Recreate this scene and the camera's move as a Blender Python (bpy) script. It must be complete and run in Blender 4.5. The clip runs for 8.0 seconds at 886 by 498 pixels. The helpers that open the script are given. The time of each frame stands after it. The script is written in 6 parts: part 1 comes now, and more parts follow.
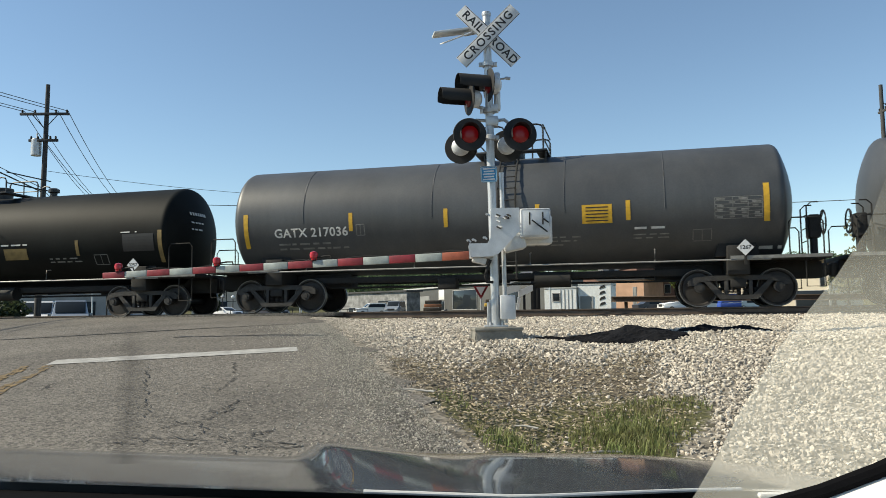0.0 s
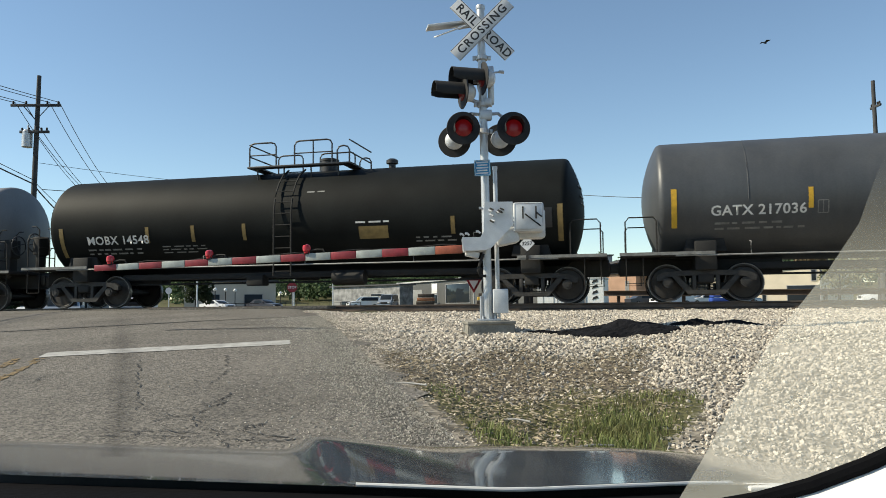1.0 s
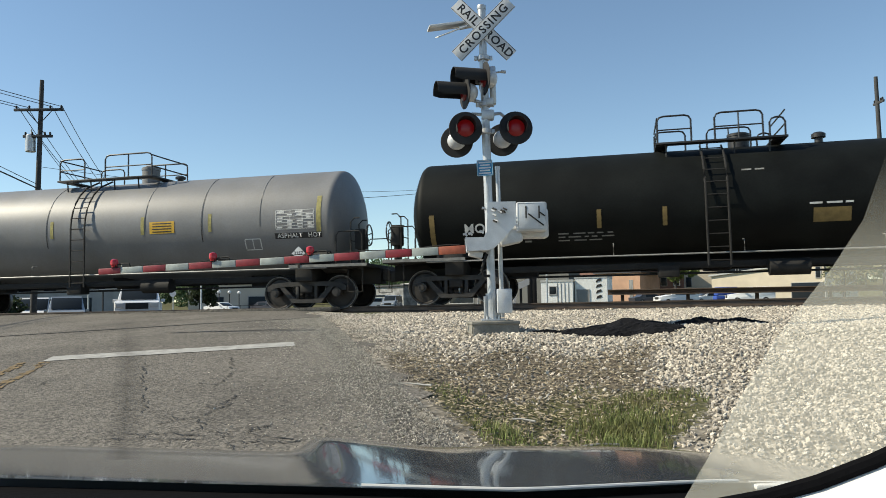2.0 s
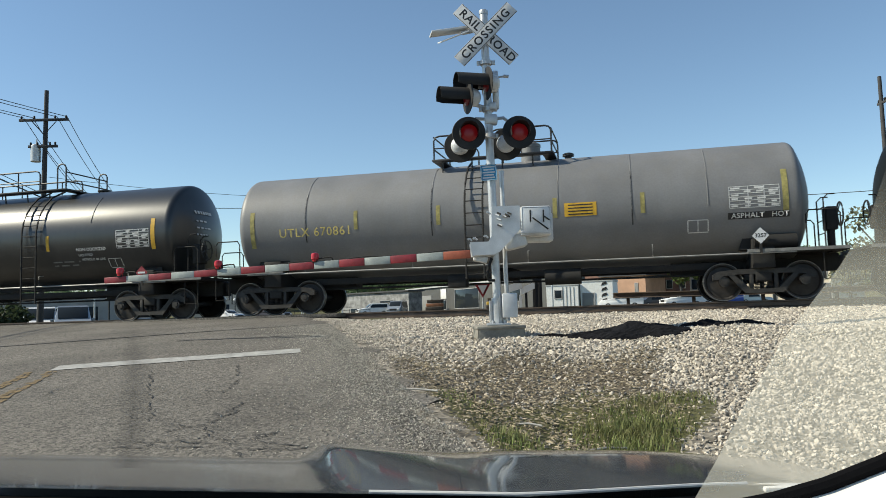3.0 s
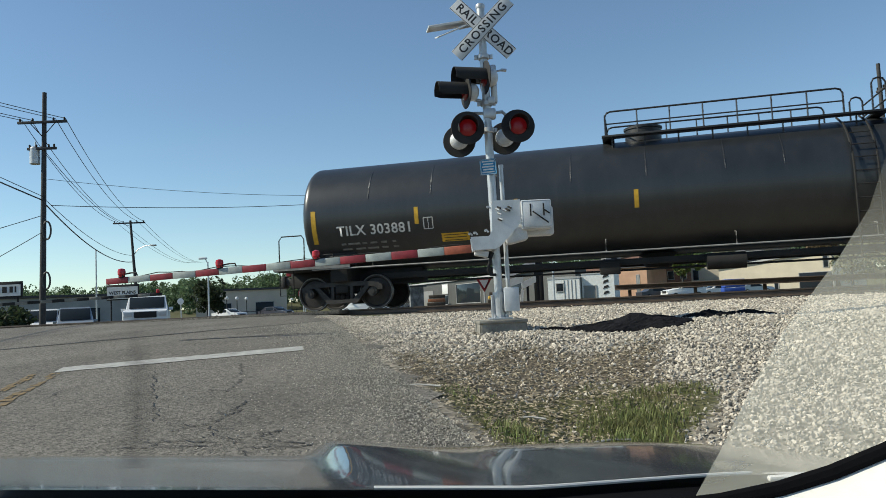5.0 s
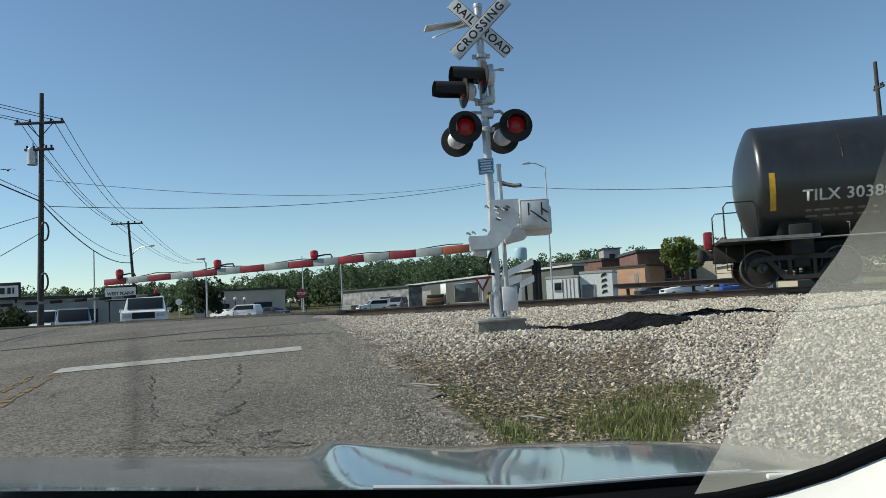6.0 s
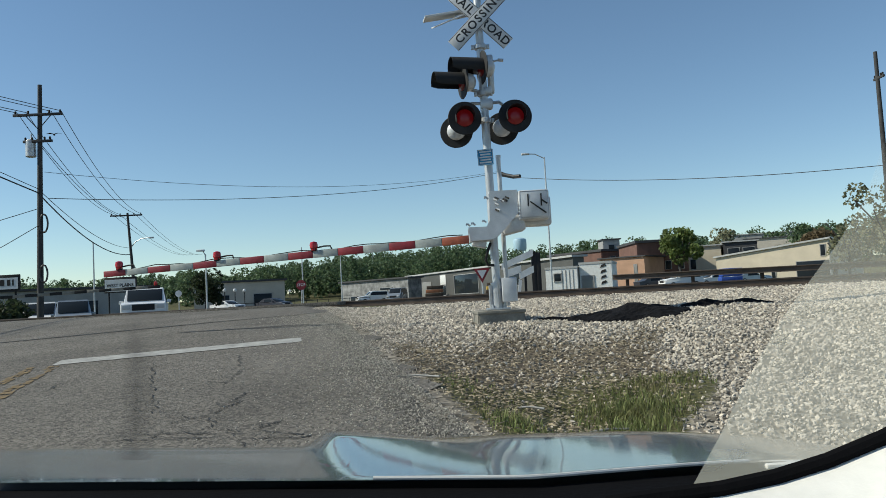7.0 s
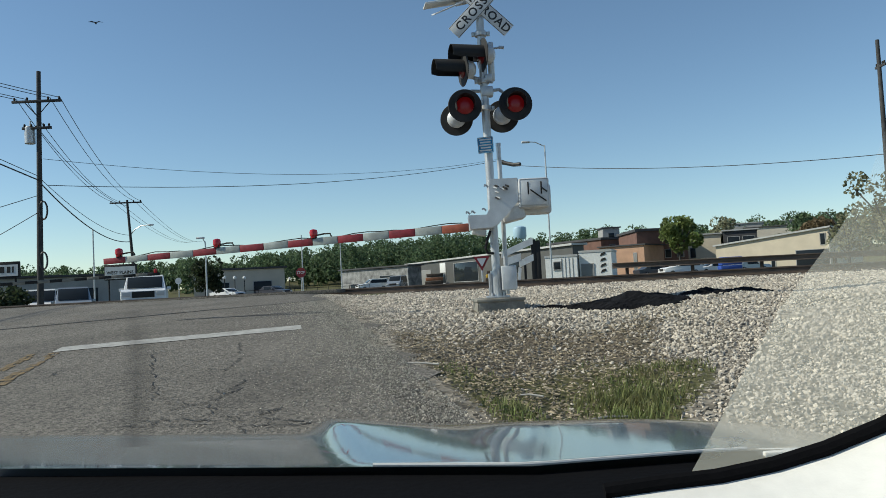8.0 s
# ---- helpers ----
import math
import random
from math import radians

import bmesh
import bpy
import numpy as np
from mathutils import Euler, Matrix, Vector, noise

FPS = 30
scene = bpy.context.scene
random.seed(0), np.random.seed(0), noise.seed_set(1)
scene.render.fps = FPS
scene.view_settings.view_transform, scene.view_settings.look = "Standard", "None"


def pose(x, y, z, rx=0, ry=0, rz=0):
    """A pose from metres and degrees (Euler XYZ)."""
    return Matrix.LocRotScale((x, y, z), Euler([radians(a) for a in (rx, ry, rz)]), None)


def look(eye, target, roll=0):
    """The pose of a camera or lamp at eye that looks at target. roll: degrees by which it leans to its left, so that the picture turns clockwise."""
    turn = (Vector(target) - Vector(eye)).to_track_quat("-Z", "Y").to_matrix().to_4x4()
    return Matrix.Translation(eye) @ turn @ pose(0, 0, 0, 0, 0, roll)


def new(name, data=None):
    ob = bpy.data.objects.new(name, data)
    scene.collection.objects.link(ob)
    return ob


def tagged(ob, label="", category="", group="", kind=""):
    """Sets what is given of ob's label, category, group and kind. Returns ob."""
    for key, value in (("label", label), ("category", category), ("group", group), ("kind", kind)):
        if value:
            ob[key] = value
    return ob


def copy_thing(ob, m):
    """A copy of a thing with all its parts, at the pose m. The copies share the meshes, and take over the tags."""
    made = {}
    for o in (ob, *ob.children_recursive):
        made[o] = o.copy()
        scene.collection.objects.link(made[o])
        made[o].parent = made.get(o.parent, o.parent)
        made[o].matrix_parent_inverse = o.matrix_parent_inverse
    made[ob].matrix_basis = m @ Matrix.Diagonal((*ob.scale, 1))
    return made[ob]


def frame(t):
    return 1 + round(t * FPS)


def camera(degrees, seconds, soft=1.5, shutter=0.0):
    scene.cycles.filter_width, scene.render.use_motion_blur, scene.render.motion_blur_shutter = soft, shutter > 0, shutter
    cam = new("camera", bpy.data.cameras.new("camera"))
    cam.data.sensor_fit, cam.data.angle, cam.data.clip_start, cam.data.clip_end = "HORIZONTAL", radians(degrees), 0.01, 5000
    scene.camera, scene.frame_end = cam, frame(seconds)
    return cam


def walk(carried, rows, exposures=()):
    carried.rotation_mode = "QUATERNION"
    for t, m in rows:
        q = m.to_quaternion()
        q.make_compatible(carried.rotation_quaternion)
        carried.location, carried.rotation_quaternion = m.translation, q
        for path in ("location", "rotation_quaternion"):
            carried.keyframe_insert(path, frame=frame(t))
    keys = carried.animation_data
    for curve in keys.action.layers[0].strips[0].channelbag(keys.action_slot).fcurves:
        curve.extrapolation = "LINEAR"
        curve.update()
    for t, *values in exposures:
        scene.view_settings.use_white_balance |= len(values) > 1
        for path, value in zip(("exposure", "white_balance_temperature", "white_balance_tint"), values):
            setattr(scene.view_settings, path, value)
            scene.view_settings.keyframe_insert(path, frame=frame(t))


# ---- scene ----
cam = camera(60.0, 8.0, soft=0.4, shutter=0.05)
walk(cam, [
(0, pose(0, 0, 1.3, 94.60, 0.78, 0.35)),
    (0.5, pose(0, 0, 1.3, 94.26, 0.60, -0.07)),
    (1, pose(0, 0, 1.3, 94.12, 0.61, -0.18)),
    (1.5, pose(0, 0, 1.3, 94.02, 0.82, -0.12)),
    (3, pose(0, 0, 1.3, 94.54, 1.74, 0.51)),
    (3.5, pose(0, 0, 1.3, 94.43, 2.05, 0.51)),
    (4, pose(0, 0, 1.3, 94.35, 2.30, 0.63)),
    (4.5, pose(0, 0, 1.3, 94.22, 2.58, 0.67)),
    (6, pose(0, 0, 1.3, 94.15, 2.95, 0.53)),
    (6.5, pose(0, 0, 1.3, 93.90, 3.10, 0.47)),
    (7, pose(0, 0, 1.3, 93.49, 3.07, 0.50)),
    (7.5, pose(0, 0, 1.3, 93.05, 3.00, 0.43)),
    (8, pose(0, 0, 1.3, 92.59, 2.94, 0.48))], exposures=[(0.0, 0.58, 7400, 4), (1.5, 0.58, 7400, 4), (3.0, 0.50, 7150, 3), (4.5, 0.38, 6950, 2), (6.0, 0.18, 6750, 1), (8.0, 0.13, 6750, 1)])

# ---- light ----
SUN = Vector((-0.78, -0.06, 0.625)).normalized()
world = bpy.data.worlds.new("sky")
scene.world = world
world.use_nodes = True
wn = world.node_tree.nodes
sky = wn.new("ShaderNodeTexSky")
sky.sky_type = "NISHITA"
sky.sun_disc = False
sky.sun_elevation = math.asin(SUN.z)
sky.sun_rotation = math.atan2(SUN.x, SUN.y)
sky.air_density, sky.dust_density, sky.ozone_density = 0.92, 0.0, 3.7
wn["Background"].inputs["Strength"].default_value = 0.111
world.node_tree.links.new(sky.outputs[0], wn["Background"].inputs["Color"])
sun = new("sun", bpy.data.lights.new("sun", "SUN"))
sun.data.energy, sun.data.angle, sun.data.color = 4.3, radians(0.53), (1.0, 0.95, 0.87)
sun.matrix_world = look((0, 0, 0), -SUN)


# ---- materials ----
def mat(name, color, rough=0.6, metal=0.0, var=0.25, scale=6.0, fine=60.0, bump=0.15, dark=None, spec=0.5, island=0.0, streak=0.0, random_ob=0.0):
    """A surface with broad stains, fine grain, relief and, where asked, run-off streaks."""
    m = bpy.data.materials.new(name)
    m.use_nodes = True
    nt = m.node_tree
    N, L = nt.nodes, nt.links
    b = N["Principled BSDF"]
    b.inputs["Roughness"].default_value, b.inputs["Metallic"].default_value = rough, metal
    b.inputs["Specular IOR Level"].default_value = spec
    co = N.new("ShaderNodeTexCoord")
    n1 = N.new("ShaderNodeTexNoise")
    n1.inputs["Scale"].default_value, n1.inputs["Detail"].default_value = scale, 6
    n2 = N.new("ShaderNodeTexNoise")
    n2.inputs["Scale"].default_value, n2.inputs["Detail"].default_value = fine, 4
    L.new(co.outputs["Object"], n1.inputs["Vector"])
    L.new(co.outputs["Object"], n2.inputs["Vector"])
    d = dark if dark else tuple(c * (1 - var) for c in color)
    hi = tuple(min(1, c * (1 + var * 0.6)) for c in color)
    r = N.new("ShaderNodeValToRGB")
    r.color_ramp.elements[0].position, r.color_ramp.elements[1].position = 0.3, 0.72
    r.color_ramp.elements[0].color, r.color_ramp.elements[1].color = (*d, 1), (*hi, 1)
    L.new(n1.outputs["Fac"], r.inputs["Fac"])
    mx = N.new("ShaderNodeMix")
    mx.data_type, mx.blend_type = "RGBA", "MULTIPLY"
    mx.inputs["Factor"].default_value = min(1, var * 1.6)
    g = N.new("ShaderNodeValToRGB")
    g.color_ramp.elements[0].position, g.color_ramp.elements[1].position = 0.25, 0.7
    g.color_ramp.elements[0].color = (0.55, 0.55, 0.55, 1)
    L.new(n2.outputs["Fac"], g.inputs["Fac"])
    L.new(r.outputs[0], mx.inputs[6])
    L.new(g.outputs[0], mx.inputs[7])
    out = mx.outputs[2]
    if streak:
        mp = N.new("ShaderNodeMapping")
        mp.inputs["Scale"].default_value = (3.0, 3.0, 0.25)
        n3 = N.new("ShaderNodeTexNoise")
        n3.inputs["Scale"].default_value, n3.inputs["Detail"].default_value = 1.6, 7
        L.new(co.outputs["Object"], mp.inputs[0])
        L.new(mp.outputs[0], n3.inputs["Vector"])
        r3 = N.new("ShaderNodeValToRGB")
        r3.color_ramp.elements[0].position, r3.color_ramp.elements[1].position = 0.45, 0.75
        r3.color_ramp.elements[0].color = (0, 0, 0, 1)
        r3.color_ramp.elements[1].color = (streak, streak, streak, 1)
        L.new(n3.outputs["Fac"], r3.inputs["Fac"])
        m3 = N.new("ShaderNodeMix")
        m3.data_type = "RGBA"
        m3.inputs[7].default_value = (0.16, 0.15, 0.13, 1)
        L.new(r3.outputs[0], m3.inputs["Factor"])
        L.new(out, m3.inputs[6])
        out = m3.outputs[2]
    if island or random_ob:
        src = N.new("ShaderNodeNewGeometry") if island else N.new("ShaderNodeObjectInfo")
        h = N.new("ShaderNodeHueSaturation")
        mr = N.new("ShaderNodeMapRange")
        k = island or random_ob
        mr.inputs["To Min"].default_value, mr.inputs["To Max"].default_value = 1 - k, 1 + k
        L.new(src.outputs["Random Per Island" if island else "Random"], mr.inputs["Value"])
        L.new(mr.outputs[0], h.inputs["Value"])
        L.new(out, h.inputs["Color"])
        out = h.outputs[0]
    L.new(out, b.inputs["Base Color"])
    if bump:
        bp = N.new("ShaderNodeBump")
        bp.inputs["Strength"].default_value, bp.inputs["Distance"].default_value = bump, 0.02
        L.new(n2.outputs["Fac"], bp.inputs["Height"])
        L.new(bp.outputs[0], b.inputs["Normal"])
    return m


def glow(name, color, strength, base=(0.2, 0.02, 0.02)):
    m = mat(name, base, 0.3, var=0.1, bump=0)
    b = m.node_tree.nodes["Principled BSDF"]
    b.inputs["Emission Color"].default_value, b.inputs["Emission Strength"].default_value = (*color, 1), strength
    return m


def glass_mat(name, color, rough=0.05):
    m = bpy.data.materials.new(name)
    m.use_nodes = True
    b = m.node_tree.nodes["Principled BSDF"]
    b.inputs["Base Color"].default_value = (*color, 1)
    b.inputs["Roughness"].default_value, b.inputs["Specular IOR Level"].default_value = rough, 0.12
    return m


M = {
    "dash": mat("black_dash_plastic", (0.006, 0.006, 0.007), 1.0, 0, 0.2, 6, 90, 0.1, spec=0.05),
    "galv": mat("galvanised_steel", (0.55, 0.56, 0.57), 0.42, 0.5, 0.22, 5, 90, 0.05),
    "galv_box": mat("aluminium_sheet", (0.66, 0.675, 0.685), 0.5, 0.15, 0.2, 4, 70, 0.05),
    "black": mat("black_paint", (0.018, 0.018, 0.02), 0.5, 0, 0.35, 4, 60, 0.05),
    "matt_black": mat("matt_black_steel", (0.015, 0.015, 0.016), 0.75, 0, 0.4, 4, 60, 0.1),
    "white": mat("white_paint", (0.75, 0.75, 0.73), 0.5, 0, 0.12, 5, 60, 0.05),
    "sign_white": mat("sign_sheeting", (0.62, 0.63, 0.64), 0.45, 0, 0.12, 3, 40, 0.0),
    "red": mat("red_reflective", (0.26, 0.02, 0.03), 0.45, 0, 0.3, 9, 60, 0.03),
    "orange": mat("faded_orange", (0.36, 0.09, 0.045), 0.5, 0, 0.3, 9, 60, 0.03),
    "arm_white": mat("arm_white", (0.36, 0.39, 0.37), 0.5, 0, 0.25, 7, 60, 0.03),
    "blue": mat("blue_sign", (0.02, 0.22, 0.42), 0.5, 0, 0.1, 6, 60, 0),
    "concrete": mat("concrete", (0.25, 0.235, 0.20), 0.9, 0, 0.3, 5, 45, 0.4),
    "tank_grey": mat("dark_grey_tank_paint", (0.060, 0.064, 0.069), 0.46, 0, 0.25, 0.8, 25, 0.03, streak=0.08),
    "tank_dull": mat("dull_black_tank_paint", (0.0085, 0.010, 0.0095), 0.6, 0, 0.5, 0.9, 25, 0.03, spec=0.12),
    "tank_pale": mat("grey_tank_paint", (0.185, 0.186, 0.19), 0.5, 0, 0.2, 0.8, 25, 0.03, streak=0.3),
    "tank_gloss": mat("glossy_black_tank_paint", (0.022, 0.024, 0.026), 0.33, 0, 0.3, 0.8, 25, 0.02, spec=0.7, streak=0.06),
    "frame": mat("dirty_black_steel", (0.016, 0.015, 0.014), 0.8, 0, 0.5, 3, 40, 0.2),
    "truck": mat("rusty_cast_steel", (0.042, 0.039, 0.036), 0.65, 0.2, 0.5, 5, 40, 0.3),
    "wheel": mat("worn_wheel_steel", (0.038, 0.033, 0.030), 0.6, 0.3, 0.4, 6, 50, 0.2),
    "bright": mat("pale_worn_steel", (0.30, 0.30, 0.29), 0.55, 0.2, 0.3, 6, 50, 0.1),
    "yellow": mat("yellow_reflector", (0.62, 0.36, 0.03), 0.5, 0, 0.2, 8, 60, 0),
    "dim_yellow": mat("grimy_yellow_reflector", (0.22, 0.15, 0.05), 0.6, 0, 0.3, 8, 60, 0),
    "pale_yellow": mat("chalky_yellow_paint", (0.33, 0.29, 0.10), 0.7, 0, 0.4, 8, 30, 0),
    "mark_yellow": mat("bright_yellow_stencil", (0.62, 0.50, 0.16), 0.7, 0, 0.3, 8, 30, 0),
    "text": mat("white_lettering", (0.62, 0.62, 0.60), 0.6, 0, 0.2, 9, 60, 0),
    "dim_text": mat("faded_lettering", (0.20, 0.20, 0.19), 0.7, 0, 0.35, 9, 60, 0),
    "rail": mat("railhead_steel", (0.10, 0.075, 0.06), 0.5, 0.3, 0.3, 3, 40, 0.1),
    "tie": mat("creosoted_wood", (0.075, 0.055, 0.042), 0.9, 0, 0.4, 4, 50, 0.4),
    "wood": mat("weathered_pole_wood", (0.055, 0.055, 0.057), 0.9, 0, 0.35, 4, 40, 0.3),
    "line": mat("worn_white_road_paint", (0.40, 0.39, 0.365), 0.8, 0, 0.35, 7, 60, 0.2),
    "line_yellow": mat("worn_yellow_road_paint", (0.225, 0.155, 0.072), 0.85, 0, 0.45, 9, 50, 0.2),
    "tar": mat("crack_tar", (0.026, 0.025, 0.023), 0.8, 0, 0.3, 7, 60, 0.1),
    "wire": mat("wire_sheath", (0.03, 0.03, 0.033), 0.6, 0, 0.2, 7, 60, 0),
    "red_lens": glow("red_lens", (1.0, 0.012, 0.03), 0.04, (0.05, 0.01, 0.01)),
    "red_lens_dim": glow("dim_red_lens", (1.0, 0.012, 0.03), 0.014, (0.05, 0.01, 0.01)),
    "red_cap": mat("red_plastic_lens", (0.45, 0.02, 0.03), 0.25, 0, 0.1, 9, 60, 0),
    "solar": mat("solar_cells", (0.03, 0.04, 0.07), 0.2, 0, 0.2, 9, 60, 0),
}


# ---- mesh helpers ----
def box(bm, sx, sy, sz, m=None, bevel=0.0):
    """A box of that size about the origin of m, its edges rounded."""
    m = m or Matrix()
    g = bmesh.ops.create_cube(bm, size=1.0, matrix=m @ Matrix.Diagonal((sx, sy, sz, 1)))
    if bevel:
        es = list({e for v in g["verts"] for e in v.link_edges})
        bmesh.ops.bevel(bm, geom=es, offset=bevel, segments=2, affect="EDGES", profile=0.5)
    return bm


def rod(bm, a, b, r, r2=None, seg=10, caps=True):
    """A round bar from a to b."""
    a, b = Vector(a), Vector(b)
    d = b - a
    m = Matrix.Translation((a + b) / 2) @ d.to_track_quat("Z", "Y").to_matrix().to_4x4()
    bmesh.ops.create_cone(bm, cap_ends=caps, segments=seg, radius1=r, radius2=r if r2 is None else r2, depth=d.length, matrix=m)
    return bm


def pipe(bm, pts, r, seg=8):
    """A bent round bar through pts, mitred at the bends."""
    pts = [Vector(p) for p in pts]
    rings = []
    for i, p in enumerate(pts):
        t = (pts[min(i + 1, len(pts) - 1)] - pts[max(i - 1, 0)]).normalized()
        up = Vector((0, 0, 1)) if abs(t.z) < 0.9 else Vector((0, 1, 0))
        u = t.cross(up).normalized()
        w = t.cross(u).normalized()
        rings.append([bm.verts.new(p + r * (math.cos(k * math.tau / seg) * u + math.sin(k * math.tau / seg) * w)) for k in range(seg)])
    for a, b in zip(rings, rings[1:]):
        for k in range(seg):
            bm.faces.new((a[k], a[(k + 1) % seg], b[(k + 1) % seg], b[k]))
    bm.faces.new(rings[0][::-1])
    bm.faces.new(rings[-1])
    return bm


def lathe(bm, prof, m=None, seg=32, closed=False):
    """Turns a profile of (radius, height) about z."""
    m = m or Matrix()
    rings = [[bm.verts.new(m @ Vector((r * math.cos(k * math.tau / seg), r * math.sin(k * math.tau / seg), z))) for k in range(seg)] for r, z in prof]
    for a, b in zip(rings, rings[1:]):
        for k in range(seg):
            bm.faces.new((a[k], a[(k + 1) % seg], b[(k + 1) % seg], b[k]))
    bm.faces.new(rings[0][::-1])
    bm.faces.new(rings[-1])
    return bm


def plate(bm, outline, thick, m=None):
    """A flat plate with that outline in x and z, its thickness along y."""
    m = m or Matrix()
    a = [bm.verts.new(m @ Vector((x, -thick / 2, z))) for x, z in outline]
    b = [bm.verts.new(m @ Vector((x, thick / 2, z))) for x, z in outline]
    n = len(outline)
    bm.faces.new(a)
    bm.faces.new(b[::-1])
    for i in range(n):
        bm.faces.new((a[(i + 1) % n], a[i], b[i], b[(i + 1) % n]))
    return bm


def mesh_of(name, bm, material, smooth=True):
    me = bpy.data.meshes.new(name)
    bmesh.ops.recalc_face_normals(bm, faces=bm.faces)
    bm.to_mesh(me)
    bm.free()
    me.materials.append(material)
    if smooth:
        me.shade_smooth()
        me.set_sharp_from_angle(angle=radians(35))
    return me


def part(name, bm, material, parent=None, label="", at=None):
    ob = new(name, mesh_of(name, bm, material))
    if parent:
        ob.parent = parent
    if at is not None:
        ob.matrix_basis = at
    if label:
        ob["label"] = label
    return ob


def thing(name, label, category, at=None, group="", kind=""):
    ob = new(name)
    ob.empty_display_size = 0.2
    if at is not None:
        ob.matrix_basis = at
    return tagged(ob, label, category, group, kind)


def arrays(name, verts, faces, material, smooth=False):
    me = bpy.data.meshes.new(name)
    me.from_pydata(verts.tolist(), [], faces.tolist())
    me.materials.append(material)
    if smooth:
        me.shade_smooth()
    else:
        me.shade_flat()
    return new(name, me)


def words(text, size, material, spread=1.0, bold=0.0):
    """Lettering as a flat mesh in x and y, centred."""
    cu = bpy.data.curves.new("lettering", "FONT")
    cu.body, cu.size, cu.align_x, cu.align_y, cu.space_character = text, size, "CENTER", "CENTER", spread
    cu.offset, cu.resolution_u = bold, 3
    ob = new("lettering", cu)
    dg = bpy.context.evaluated_depsgraph_get()
    me = bpy.data.meshes.new_from_object(ob.evaluated_get(dg))
    bpy.data.objects.remove(ob)
    bpy.data.curves.remove(cu)
    me.materials.clear()
    me.materials.append(material)
    return me


# ---- plan ----
SKEW = radians(12.0)            # the track against the x axis
ROAD = radians(13.6)            # the road against the y axis
RAIL = 1.30                     # top of rail
GAUGE_MID = 20.2 + 0.78         # the track's middle at x = 0
LINE = radians(13.3)            # the rails' own line, a little askew of the embankment
tx, ty = math.cos(LINE), -math.sin(LINE)
ox, oy = math.sin(LINE), math.cos(LINE)
nx, ny = math.sin(SKEW), math.cos(SKEW)
lx, ly = math.cos(ROAD), math.sin(ROAD)


def track(s, off=0.0, z=RAIL, turn=0.0):
    """The pose s metres along the track, off metres beyond its middle."""
    dip = min(1.0, max(0.0, (-4.0 - s) / 8.0))
    return pose(s * tx + off * ox, GAUGE_MID + s * ty + off * oy, z - 0.07 * dip * dip * (3 - 2 * dip), 0, 0, -13.3 + turn)


Q_ROAD = ((-60, 0), (0, 0), (11, 0.85), (14, 1.03), (17, 1.16), (19, 1.21), (22, 1.21), (26, 1.0), (33, 0.6), (45, 0.12), (60, 0.3), (80, 0.65), (120, 0.85), (200, 0.9))
Q_SIDE = ((-60, -0.3), (0, -0.2), (6, 0.2), (9, 0.46), (10.8, 0.74), (11.6, 0.88), (14, 0.96), (17, 1.05), (18.6, 1.09), (22.8, 1.09), (26, 0.85), (40, 0.8), (80, 0.75), (200, 0.8))


def smooth01(v):
    v = np.clip(v, 0, 1)
    return v * v * (3 - 2 * v)


def profile(q, table):
    qs, zs = zip(*table)
    return (np.interp(q - 0.8, qs, zs) + np.interp(q, qs, zs) * 2 + np.interp(q + 0.8, qs, zs)) / 4


def road_z(x, y):
    return profile(x * nx + y * ny, Q_ROAD)


def ground_z(x, y):
    """The lie of the land: the road's ramp, the lower verge, and wooded hills far off."""
    q = x * nx + y * ny
    lat = x * lx + y * ly
    w = smooth01((lat - 1.2) / 1.6)
    z = profile(q, Q_ROAD) * (1 - w) + profile(q, Q_SIDE) * w - 0.02
    z = z + w * 0.05 * np.sin(x * 1.7 + 0.6 * y) * np.sin(y * 1.3 - 0.4 * x) * smooth01((19 - q) / 3)
    far = smooth01((np.hypot(x, y) - 150) / 220)
    return z + far * (6.0 + 0.012 * np.clip(x, -300, 900) + 2 * np.sin(x * 0.013 + 1))


def gz(x, y):
    return float(ground_z(np.array(x, float), np.array(y, float)))


